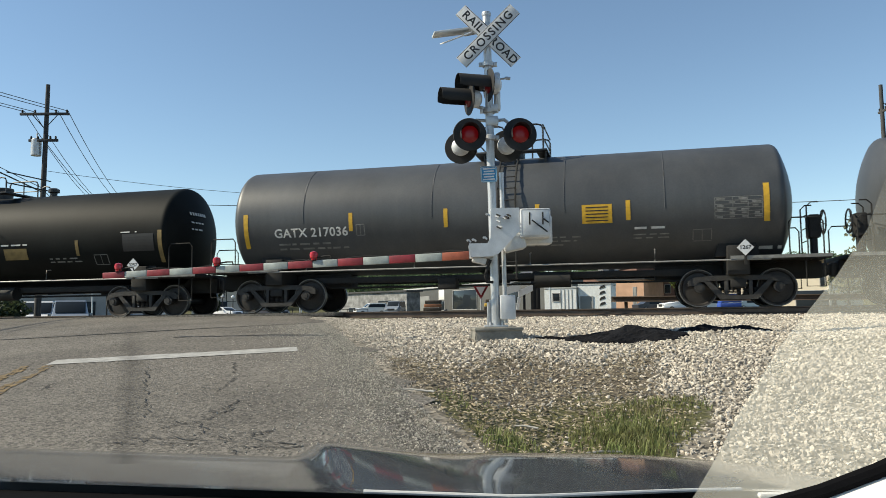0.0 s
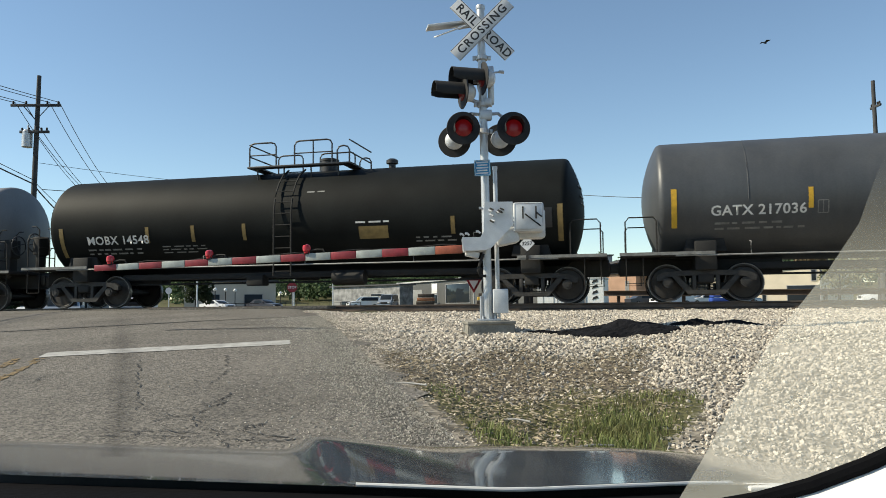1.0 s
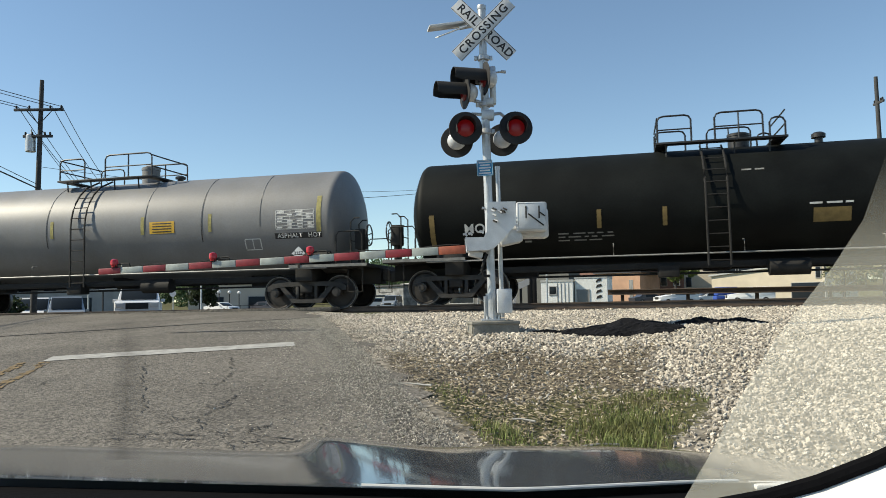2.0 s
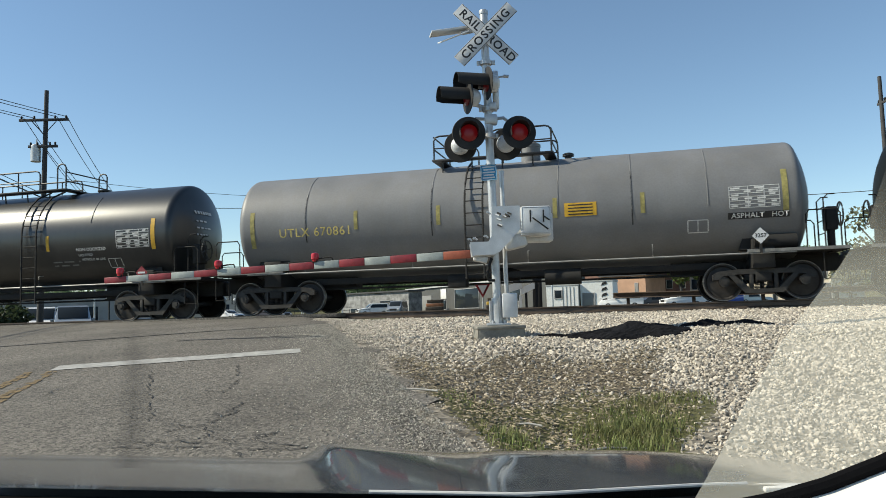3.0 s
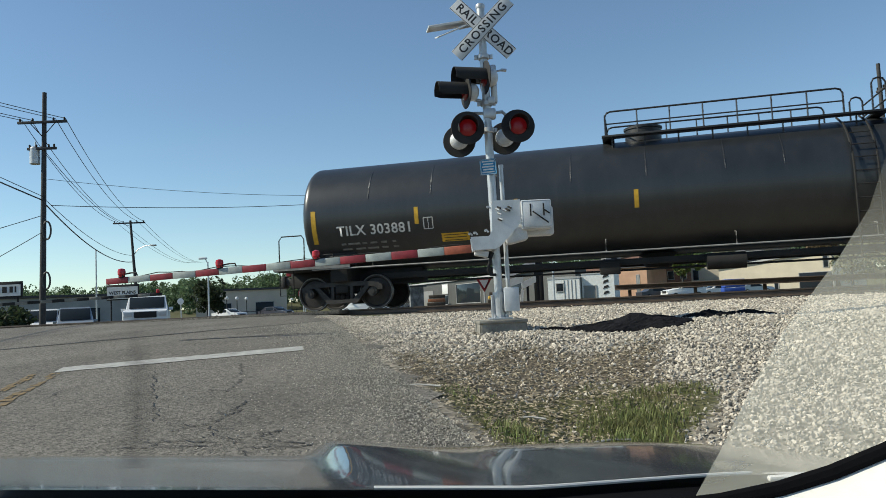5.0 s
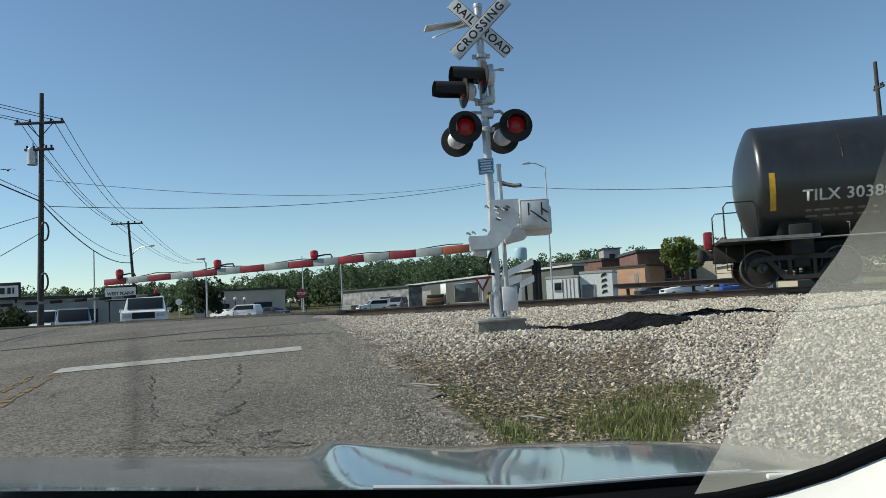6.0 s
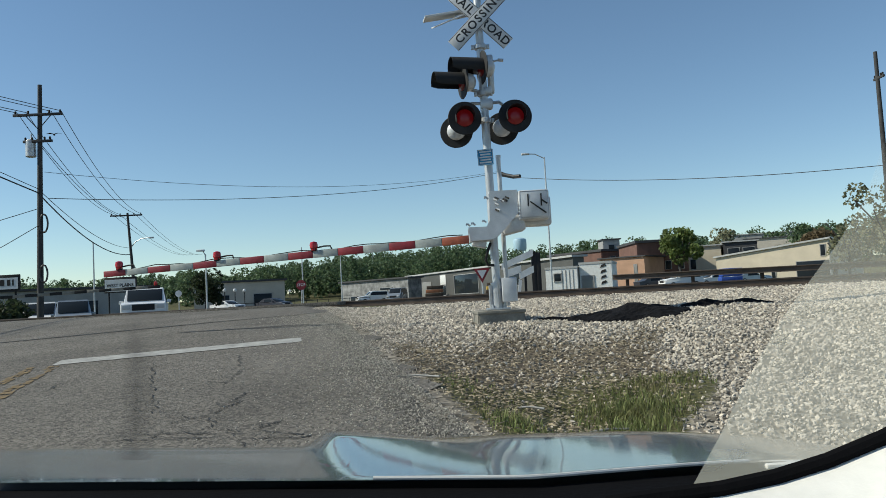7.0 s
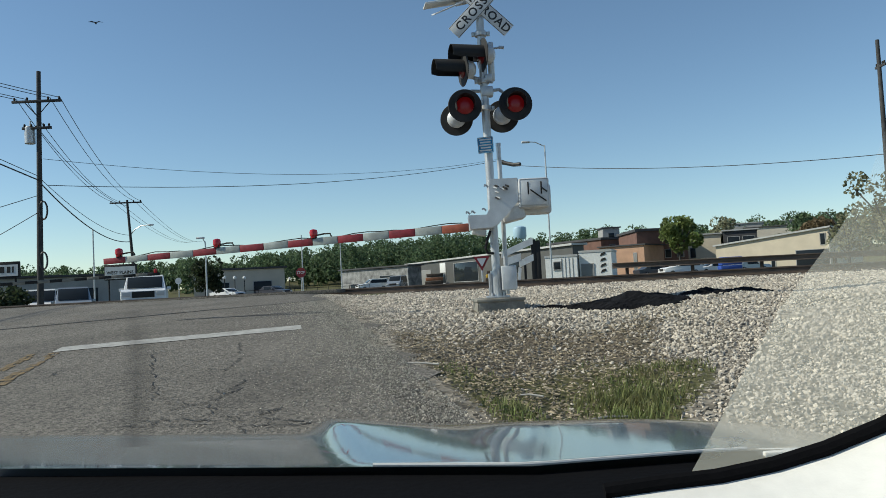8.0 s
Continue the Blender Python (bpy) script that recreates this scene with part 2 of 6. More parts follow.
# ---- ground, road, track ----
def ground_material():
    """Crushed limestone, brown litter and turf, parted by the sheet's zone layer."""
    m = bpy.data.materials.new("gravel_dirt_turf")
    m.use_nodes = True
    N, L = m.node_tree.nodes, m.node_tree.links
    b = N["Principled BSDF"]
    b.inputs["Roughness"].default_value = 0.95
    b.inputs["Specular IOR Level"].default_value = 0.2
    co = N.new("ShaderNodeTexCoord")
    vo = N.new("ShaderNodeTexVoronoi")
    vo.inputs["Scale"].default_value = 15
    L.new(co.outputs["Object"], vo.inputs["Vector"])
    n1 = N.new("ShaderNodeTexNoise")
    n1.inputs["Scale"].default_value, n1.inputs["Detail"].default_value = 0.9, 6
    L.new(co.outputs["Object"], n1.inputs["Vector"])
    n2 = N.new("ShaderNodeTexNoise")
    n2.inputs["Scale"].default_value, n2.inputs["Detail"].default_value = 28, 6
    L.new(co.outputs["Object"], n2.inputs["Vector"])

    def ramp(src, a, ca, c, cc):
        r = N.new("ShaderNodeValToRGB")
        r.color_ramp.elements[0].position, r.color_ramp.elements[1].position = a, c
        r.color_ramp.elements[0].color, r.color_ramp.elements[1].color = (*ca, 1), (*cc, 1)
        L.new(src, r.inputs["Fac"])
        return r.outputs[0]

    def mix(f, a, c):
        x = N.new("ShaderNodeMix")
        x.data_type = "RGBA"
        L.new(f, x.inputs["Factor"])
        L.new(a, x.inputs[6])
        L.new(c, x.inputs[7])
        return x.outputs[2]

    stone = ramp(vo.outputs["Color"], 0.1, (0.06, 0.053, 0.042), 0.95, (0.32, 0.285, 0.235))
    dirt = ramp(n2.outputs["Fac"], 0.3, (0.05, 0.04, 0.03), 0.75, (0.22, 0.185, 0.14))
    turf = ramp(n2.outputs["Fac"], 0.3, (0.05, 0.05, 0.022), 0.75, (0.15, 0.14, 0.065))
    at = N.new("ShaderNodeAttribute")
    at.attribute_name = "zone"
    sp = N.new("ShaderNodeSeparateColor")
    L.new(at.outputs["Color"], sp.inputs[0])

    def edge(ch):
        ad = N.new("ShaderNodeMath")
        ad.operation = "ADD"
        L.new(sp.outputs[ch], ad.inputs[0])
        L.new(n2.outputs["Fac"], ad.inputs[1])
        return ramp(ad.outputs[0], 0.85, (0, 0, 0), 1.05, (1, 1, 1))

    c = mix(edge(1), stone, dirt)
    c = mix(edge(0), c, turf)
    L.new(c, b.inputs["Base Color"])
    bp = N.new("ShaderNodeBump")
    bp.inputs["Strength"].default_value, bp.inputs["Distance"].default_value = 0.7, 0.03
    L.new(vo.outputs["Distance"], bp.inputs["Height"])
    L.new(bp.outputs[0], b.inputs["Normal"])
    return m


def zones(x, y):
    """Turf and litter on the verge: 0 to 1 each."""
    q = x * nx + y * ny
    lat = x * lx + y * ly
    near = smooth01((lat - 1.25) / 0.5)
    wob = 0.35 * np.sin(2.1 * x + 1.3 * y) + 0.25 * np.sin(4.3 * x - 2.2 * y + 1)
    turf = near * smooth01((9.0 - y + wob) / 2.2) * smooth01((0.345 * y - x + 0.4 * wob) / 0.5)
    litter = near * smooth01((11.0 - y + wob * 0.8) / 1.6) * smooth01((0.33 * y - x + 0.5 * wob) / 0.7)
    beyond = smooth01((q - 27) / 3)
    return np.maximum(turf * 0.75, beyond), np.maximum(litter * 0.9, 0)


def spaced(lo, a, b, hi, step, grow=1.25):
    """Grid lines: even between a and b, ever wider out to lo and hi."""
    mid = list(np.arange(a, b, step))
    out, d, v = [], step, b
    while v < hi:
        out.append(v)
        d *= grow
        v += d
    out.append(hi)
    back, d, v = [], step, a
    while v > lo:
        d *= grow
        v -= d
        back.append(max(v, lo))
    return np.array(back[::-1] + mid + out)


def make_ground():
    xs = spaced(-4000, -12, 14, 4000, 0.22)
    ys = spaced(-4000, 1.0, 24, 4000, 0.22)
    X, Y = np.meshgrid(xs, ys)
    Z = ground_z(X, Y)
    lat = X * lx + Y * ly
    on_road = (lat < 1.15) & (lat > -8.2) & (Y < 170) & (Y > -20)
    Z = np.where(on_road, Z - 0.05, Z)
    nxs, nys = len(xs), len(ys)
    v = np.stack([X, Y, Z], -1).reshape(-1, 3)
    i = np.arange(nxs * nys).reshape(nys, nxs)
    f = np.stack([i[:-1, :-1], i[:-1, 1:], i[1:, 1:], i[1:, :-1]], -1).reshape(-1, 4)
    ob = arrays("ground", v, f, ground_material(), smooth=True)
    turf, litter = zones(v[:, 0], v[:, 1])
    ca = ob.data.color_attributes.new("zone", "FLOAT_COLOR", "POINT")
    buf = np.zeros((len(v), 4), np.float32)
    buf[:, 0], buf[:, 1], buf[:, 3] = turf, litter, 1
    ca.data.foreach_set("color", buf.ravel())
    tagged(ob, "pale crushed limestone verge with brown litter and turf", "ground", kind="structure")


def asphalt():
    m = mat("worn_asphalt", (0.136, 0.127, 0.115), 0.9, 0, 0.25, 0.7, 42, 0.9, spec=0.25)
    N, L = m.node_tree.nodes, m.node_tree.links
    b = N["Principled BSDF"]
    src = b.inputs["Base Color"].links[0].from_socket
    co = N.new("ShaderNodeTexCoord")
    vo = N.new("ShaderNodeTexVoronoi")
    vo.inputs["Scale"].default_value = 42
    L.new(co.outputs["Object"], vo.inputs["Vector"])
    r = N.new("ShaderNodeValToRGB")
    r.color_ramp.elements[0].position, r.color_ramp.elements[1].position = 0.0, 0.9
    r.color_ramp.elements[0].color, r.color_ramp.elements[1].color = (0.30, 0.30, 0.30, 1), (1.95, 1.88, 1.78, 1)
    L.new(vo.outputs["Color"], r.inputs["Fac"])
    x = N.new("ShaderNodeMix")
    x.data_type, x.blend_type = "RGBA", "MULTIPLY"
    x.inputs["Factor"].default_value = 0.8
    L.new(src, x.inputs[6])
    L.new(r.outputs[0], x.inputs[7])
    L.new(x.outputs[2], b.inputs["Base Color"])
    return m


def road_point(lat, run):
    """The place lat metres right of the road's line through the eye and run metres along it."""
    return lat * lx - run * math.sin(ROAD), lat * ly + run * math.cos(ROAD)


def make_road():
    runs = np.concatenate([np.arange(-18, 26, 0.35), np.arange(26, 165, 3.0)])
    lats = np.concatenate([np.arange(-8.0, 0.5, 0.5), np.arange(0.5, 1.36, 0.12)])
    R, A = np.meshgrid(runs, lats, indexing="ij")
    edge = smooth01((A - 0.9) / 0.45)
    A2 = A + edge * (0.14 * np.sin(R * 1.9) + 0.10 * np.sin(R * 4.7 + 1) + 0.06 * np.sin(R * 11.3))
    X = A2 * lx - R * math.sin(ROAD)
    Y = A2 * ly + R * math.cos(ROAD)
    Z = road_z(X, Y) + 0.02 - edge * 0.045
    n, k = R.shape
    v = np.stack([X, Y, Z], -1).reshape(-1, 3)
    i = np.arange(n * k).reshape(n, k)
    f = np.stack([i[:-1, :-1], i[:-1, 1:], i[1:, 1:], i[1:, :-1]], -1).reshape(-1, 4)
    tagged(arrays("road", v, f, asphalt(), smooth=True), "worn grey asphalt road ramping up to a level crossing", "road", kind="structure")


def strip(name, pts, width, material, label="", lift=0.027, ragged=0.0, parent=None, category=""):
    """A thin painted or sealed band that follows the road's surface."""
    rnd = random.Random(len(pts) + int(100 * width))
    v, f = [], []
    fine = []
    for (x0, y0), (x1, y1) in zip(pts, pts[1:]):
        k = max(2, int(math.hypot(x1 - x0, y1 - y0) / 0.12))
        fine += [(x0 + (x1 - x0) * i / k, y0 + (y1 - y0) * i / k) for i in range(k)]
    fine.append(pts[-1])
    for i, (x, y) in enumerate(fine):
        a, b = fine[max(i - 1, 0)], fine[min(i + 1, len(fine) - 1)]
        d = math.hypot(b[0] - a[0], b[1] - a[1])
        ux, uy = -(b[1] - a[1]) / d, (b[0] - a[0]) / d
        for s in (-0.5, 0.5):
            w = s * width * (1 + ragged * (rnd.random() - 0.5))
            px, py = x + ux * w, y + uy * w
            v.append((px, py, float(road_z(np.array(px), np.array(py))) + lift))
        if i:
            f.append((2 * i - 2, 2 * i, 2 * i + 1, 2 * i - 1))
    ob = arrays(name, np.array(v), np.array(f), material)
    if parent:
        ob.parent = parent
        if label:
            ob["label"] = label
    else:
        tagged(ob, label, category, kind="structure")
    return ob


def crooked(a, b, n, amp, rnd):
    out = []
    for i in range(n + 1):
        k = i / n
        out.append((a[0] + (b[0] - a[0]) * k + rnd.uniform(-amp, amp), a[1] + (b[1] - a[1]) * k + rnd.uniform(-amp, amp)))
    return out


def make_markings():
    strip("stop_line", [(-5.16, 10.03), (-3.6, 10.36), (-2.09, 10.70)], 0.47, M["line"], "worn white stop line across the lane", ragged=0.2, category="road marking")
    rnd = random.Random(4)
    for off in (-2.56, -2.63, -2.84, -2.90):
        run = 1.5
        while run < 10.6:
            step = rnd.uniform(0.06, 0.2)
            if rnd.random() < 0.8:
                strip("centre_line", [road_point(off, run), road_point(off, run + step)], rnd.uniform(0.02, 0.085), M["line_yellow"], "worn remnant of a yellow centre line", ragged=0.9, category="road marking")
            run += step + rnd.uniform(0.0, 0.07)
    seams = [((-10.6, 12.0), (-4.37, 14.96), 10, 0.025, 0.10), ((-4.37, 14.96), (-2.5, 15.8), 5, 0.03, 0.08), ((-4.6, 12.95), (-2.3, 12.95), 7, 0.03, 0.06)]
    for a, b, n, amp, w in seams:
        strip("joint", crooked(a, b, n, amp, rnd), w, M["tar"], "dark sealed pavement joint", ragged=0.5, category="road joint")
    cracks = [((-3.6, 9.3), (-3.24, 8.23)), ((-3.24, 8.23), (-2.68, 6.93)), ((-2.68, 6.93), (-2.49, 6.39)), ((-2.67, 9.54), (-2.3, 8.38)), ((-2.3, 8.38), (-2.21, 7.79)), ((-1.91, 7.04), (-1.85, 6.54)), ((-1.85, 6.54), (-1.97, 6.11)),
              ((-1.97, 6.11), (-1.76, 5.7)), ((-2.19, 5.92), (-1.97, 6.11)), ((-4.17, 7.82), (-4.23, 8.28)), ((-2.78, 5.62), (-1.94, 5.58)), ((-1.94, 5.58), (-1.07, 5.29)), ((-1.45, 5.58), (-1.32, 5.71)), ((-2.22, 7.55), (-2.66, 7.86)), ((-1.54, 5.3), (-1.02, 5.23)), ((-2.5, 5.5), (-1.6, 5.4)),
              ((-5.3, 12.0), (-4.2, 11.4)), ((-4.3, 13.6), (-3.1, 13.9)), ((-6.3, 14.2), (-5.2, 13.7))]
    for a, b in cracks:
        n = 10
        path = crooked(a, b, n, 0.045, rnd)
        for k in range(0, n, 2):
            if rnd.random() < 0.8:
                strip("crack", path[k:k + 3], rnd.uniform(0.005, 0.017), M["tar"], "thin dark crack in the asphalt", ragged=1.4, category="crack")
        for k in range(2):
            p = path[rnd.randrange(n + 1)]
            strip("crack", crooked(p, (p[0] + rnd.uniform(-0.3, 0.3), p[1] + rnd.uniform(-0.25, 0.25)), 5, 0.035, rnd), 0.007, M["tar"], "thin dark crack in the asphalt", ragged=1.2, category="crack")


def make_track():
    t = thing("railway_track", "steel rails on timber ties through pale ballast", "railway track", track(0), kind="structure")
    for side in (-0.76, 0.76):
        bm = bmesh.new()
        prof = [(-0.075, -0.17), (0.075, -0.17), (0.075, -0.155), (0.012, -0.13), (0.012, -0.05), (0.036, -0.035), (0.036, -0.004), (0.028, 0.0), (-0.028, 0.0), (-0.036, -0.004), (-0.036, -0.035), (-0.012, -0.05), (-0.012, -0.13), (-0.075, -0.155)]
        a = [bm.verts.new((-160, side + y, z)) for y, z in prof]
        b = [bm.verts.new((160, side + y, z)) for y, z in prof]
        for k in range(len(prof)):
            bm.faces.new((a[k], a[(k + 1) % len(prof)], b[(k + 1) % len(prof)], b[k]))
        part("rail", bm, M["rail"], t, "rusty steel rail")
    bm = bmesh.new()
    box(bm, 0.22, 2.55, 0.17, None, 0.012)
    me = mesh_of("tie", bm, M["tie"])
    for i in range(90):
        s = -1.2 + i * 0.5
        o = new("tie", me)
        o.parent = t
        o.matrix_basis = pose(s, 0, -0.262, 0, 0, random.uniform(-1, 1))
    for y in (-1.15, 0.0, 1.15):
        bm = bmesh.new()
        box(bm, 11.2, 0.66 if y else 1.36, 0.10, pose(-8.3, y, -0.085, 0, -0.35, 0), 0.01)
        part("crossing_panel", bm, M["panel"], t, "worn asphalt crossing panel beside the rails")


M["panel"] = asphalt()
make_ground()
make_road()
make_markings()
make_track()


# ---- tank cars ----
def wheelset():
    bm = bmesh.new()
    for s in (-1, 1):
        m = pose(0, s * 0.775, 0, 90, 0, 0)
        lathe(bm, [(0.10, -0.065), (0.38, -0.05), (0.40, -0.07), (0.452, -0.07), (0.457, -0.055), (0.457, 0.05), (0.478 if s > 0 else 0.457, 0.065), (0.40, 0.06), (0.37, 0.02), (0.12, 0.05)], m, 32)
    rod(bm, (0, -0.98, 0), (0, 0.98, 0), 0.085, seg=12)
    return mesh_of("wheelset", bm, M["wheel"])


def side_frame(bm, y):
    """The cast truss of a freight truck: arched top chord, window for the springs."""
    outer = [(-1.12, 0.02), (-1.14, 0.17), (-1.0, 0.26), (-0.72, 0.28), (-0.5, 0.30), (0.5, 0.30), (0.72, 0.28), (1.0, 0.26), (1.14, 0.17), (1.12, 0.02), (0.95, 0.0), (0.72, 0.10), (0.46, -0.22), (0.30, -0.30), (-0.30, -0.30), (-0.46, -0.22), (-0.72, 0.10), (-0.95, 0.0)]
    top = [(-1.14, 0.05), (-1.14, 0.17), (-1.0, 0.25), (-0.6, 0.29), (0.6, 0.29), (1.0, 0.25), (1.14, 0.17), (1.14, 0.05), (1.0, 0.05), (0.92, 0.13), (0.6, 0.17), (-0.6, 0.17), (-0.92, 0.13), (-1.0, 0.05)]
    plate(bm, top, 0.16, pose(0, y, 0))
    plate(bm, [(-0.80, 0.17), (-0.66, 0.17), (-0.30, -0.18), (0.30, -0.18), (0.66, 0.17), (0.80, 0.17), (0.42, -0.28), (-0.42, -0.28)], 0.15, pose(0, y, 0))
    for x in (-0.27, 0.27):
        box(bm, 0.09, 0.15, 0.36, pose(x, y, -0.01), 0.01)


def make_truck(parent, x):
    tk = thing("truck", "", "", None)
    for key in ("label", "category"):
        if key in tk:
            del tk[key]
    tk.parent = parent
    tk.matrix_basis = pose(x, 0, 0.457)
    for y in (-1.0, 1.0):
        bm = bmesh.new()
        side_frame(bm, y)
        part("side_frame", bm, M["truck"], tk, "rust-brown cast side frame")
        bm = bmesh.new()
        for dx in (-0.15, 0.0, 0.15):
            for k in range(7):
                lathe(bm, [(0.055, 0), (0.07, 0.012), (0.055, 0.024)], pose(dx, y, -0.17 + k * 0.034), 10)
        part("spring_nest", bm, M["truck"], tk)
        for dx in (-0.89, 0.89):
            bm = bmesh.new()
            rod(bm, (dx, y * 0.98, 0), (dx, y * 1.16, 0), 0.12, seg=16)
            rod(bm, (dx, y * 1.16, 0), (dx, y * 1.18, 0), 0.07, seg=8)
            part("bearing_cap", bm, M["truck"], tk)
    bm = bmesh.new()
    box(bm, 0.36, 2.2, 0.22, pose(0, 0, 0.10), 0.03)
    for dx in (-0.42, 0.42):
        box(bm, 0.12, 1.7, 0.14, pose(dx, 0, -0.06), 0.02)
    part("bolster", bm, M["frame"], tk)
    for dx in (-0.89, 0.89):
        w = new("wheelset", WHEELSET)
        w.parent = tk
        w.matrix_basis = pose(dx, 0, 0)
        for side in (-0.775, 0.775):
            rim = new("tread", TREAD)
            rim.parent = w
            rim.matrix_basis = pose(0, side, 0)
        WHEELS.append((w, dx))
    return tk


def tread_ring():
    """The bright band round one wheel: its running surface and the lips beside it."""
    prof = [(0.436, -0.0725), (0.450, -0.0735), (0.4605, -0.058), (0.4605, 0.045), (0.452, 0.069), (0.436, 0.066)]
    bm = bmesh.new()
    n = 40
    rings = [[bm.verts.new((r * math.cos(k * math.tau / n), z, r * math.sin(k * math.tau / n))) for k in range(n)] for r, z in prof]
    for p, q in zip(rings, rings[1:]):
        for k in range(n):
            bm.faces.new((p[k], p[(k + 1) % n], q[(k + 1) % n], q[k]))
    return mesh_of("tread", bm, M["tread"])


M["tread"] = mat("polished_tread_steel", (0.20, 0.19, 0.18), 0.4, 0.6, 0.3, 6, 50, 0.05)
TREAD = tread_ring()
FLANK = 0.32                    # the flank's marks against the car's middle
WHEELSET = wheelset()
WHEELS = []


class Tank:
    """One tank car in its own space: x along the train, y away from the road side, z up from the rail."""

    def __init__(self, label, length, radius, paint, axle_mid, centre):
        self.ob = thing("tank_car", label, "tank car", None, "train of tank cars")
        self.L, self.r, self.zc, self.tc, self.centre = length, radius, centre, axle_mid, centre
        r, z = radius, centre
        head = 0.50
        dish = [(r * k, head * (0.80 * k * k + 0.20 * (1 - math.sqrt(max(0.0, 1 - max(0.0, (k - 0.94) / 0.06) ** 2))))) for k in (0.02, 0.15, 0.3, 0.45, 0.6, 0.7, 0.8, 0.87, 0.91, 0.94, 0.96, 0.975, 0.988, 0.996, 1.0)]
        prof = [(q, -length / 2 + x) for q, x in dish]
        prof += [(r, x) for x in np.linspace(-length / 2 + head + 0.04, length / 2 - head - 0.04, 10)]
        prof += [(q, length / 2 - x) for q, x in dish[::-1]]
        bm = bmesh.new()
        lathe(bm, prof, pose(0, 0, z, 0, 90, 0), 96)
        me = mesh_of("tank", bm, paint)
        me.set_sharp_from_angle(angle=radians(80))
        self.tank = new("tank", me)
        self.tank.parent = self.ob
        self.underbody()
        for x in (-axle_mid / 2, axle_mid / 2):
            make_truck(self.ob, x)

    def p(self, name, bm, material, label=""):
        return part(name, bm, material, self.ob, label)

    def underbody(self):
        L, tc, r = self.L, self.tc, self.r
        for s in (-1, 1):
            bm = bmesh.new()
            x0 = s * (L / 2 + 0.45)
            box(bm, 3.9, 0.5, 0.42, pose(s * (L / 2 - 1.35), 0, 0.88), 0.02)
            box(bm, 0.5, 2.5, 0.7, pose(s * tc / 2, 0, 1.1), 0.03)
            self.p("stub_sill", bm, M["frame"])
            bm = bmesh.new()
            box(bm, 1.7, 2.75, 0.09, pose(s * (L / 2 - 0.28), 0, 1.14), 0.01)
            self.p("end_platform", bm, M["frame"])
            bm = bmesh.new()
            box(bm, 2.2, 0.012, 0.075, pose(s * (L / 2 - 0.52), -1.387, 1.155))
            self.p("reflective_sill_edge", bm, M["dim_text"], "dull pale stripe along the platform edge")
            bm = bmesh.new()
            box(bm, 0.62, 0.2, 0.24, pose(x0 + s * 0.18, 0, 0.87), 0.04)
            box(bm, 0.16, 0.3, 0.34, pose(x0 + s * 0.45, 0, 0.87), 0.05)
            self.p("coupler", bm, M["truck"])
            for y in (-1.3, 1.3):
                bm = bmesh.new()
                h = 2.05
                pipe(bm, [(x0 - s * 0.75, y, 1.18), (x0 - s * 0.75, y, h - 0.1), (x0 - s * 0.68, y, h), (x0 - s * 0.1, y, h), (x0 - s * 0.02, y, h - 0.1), (x0 - s * 0.02, y, 1.18)], 0.018, 6)
                pipe(bm, [(x0 - s * 0.02, y, 1.18), (x0 - s * 0.02, y, 0.45), (x0 - s * 0.42, y, 0.45), (x0 - s * 0.42, y, 1.1)], 0.016, 6)
                self.p("end_handrail", bm, M["frame"])
        bm = bmesh.new()
        for y in (-1.36, 1.36):
            pipe(bm, [(-tc / 2 - 0.7, y, 1.10), (tc / 2 + 0.7, y, 1.10)], 0.022, 6)
            for x in np.arange(-tc / 2 + 1, tc / 2, 3.0):
                pipe(bm, [(x, y, 1.10), (x, y * 0.99, 1.40), (x, y * 0.86, 1.42)], 0.016, 6)
        self.p("side_handrail", bm, M["bright"], "pale thin handrail along the tank's flank")
        bm = bmesh.new()
        for y in (-0.62, 0.62):
            box(bm, tc - 2.0, 0.1, 0.16, pose(0, y, 0.86), 0.01)
        pipe(bm, [(-tc / 2 + 1.2, -0.5, 0.66), (tc / 2 - 1.2, -0.5, 0.66)], 0.03, 6)
        rod(bm, (1.1, -0.8, 0.75), (2.0, -0.8, 0.75), 0.2, seg=14)
        box(bm, 0.5, 0.4, 0.3, pose(-1.2, -0.7, 0.72), 0.03)
        lathe(bm, [(0.32, 0.72), (0.36, 0.78), (0.36, 0.95), (0.5, 1.05)], None, 20)
        self.p("underframe", bm, M["frame"])

    def skirt(self):
        """Dark bolster webs that hide the tank's belly over each truck."""
        for s in (-1, 1):
            bm = bmesh.new()
            plate(bm, [(-0.5, 1.2), (0.5, 1.2), (0.3, 2.0), (-0.3, 2.0)], 2.2, pose(s * self.tc / 2, 0, 0))
            self.p("saddle", bm, M["frame"])

    def wrap(self, me, x, z, off=0.012, parent=None):
        """Bends a flat mesh round the tank's near flank, its middle at x and height z."""
        a0 = math.asin(max(-1, min(1, (z - self.zc) / self.r)))
        R = self.r + off
        for v in me.vertices:
            a = a0 + v.co.y / self.r
            v.co = Vector((x + FLANK + v.co.x, -R * math.cos(a), self.zc + R * math.sin(a)))
        me.update()
        ob = new(me.name, me)
        ob.parent = self.ob
        return ob

    def patch(self, name, x, z, w, h, material, label="", off=0.008):
        """A thin plate of that size bent to the tank."""
        bm = bmesh.new()
        n = max(2, int(h / 0.08))
        lo = [[bm.verts.new((sx * w / 2, -h / 2 + h * k / n, 0)) for sx in (-1, 1)] for k in range(n + 1)]
        for a, b in zip(lo, lo[1:]):
            bm.faces.new((a[0], a[1], b[1], b[0]))
        me = bpy.data.meshes.new(name)
        bm.to_mesh(me)
        bm.free()
        me.materials.append(material)
        ob = self.wrap(me, x, z, off)
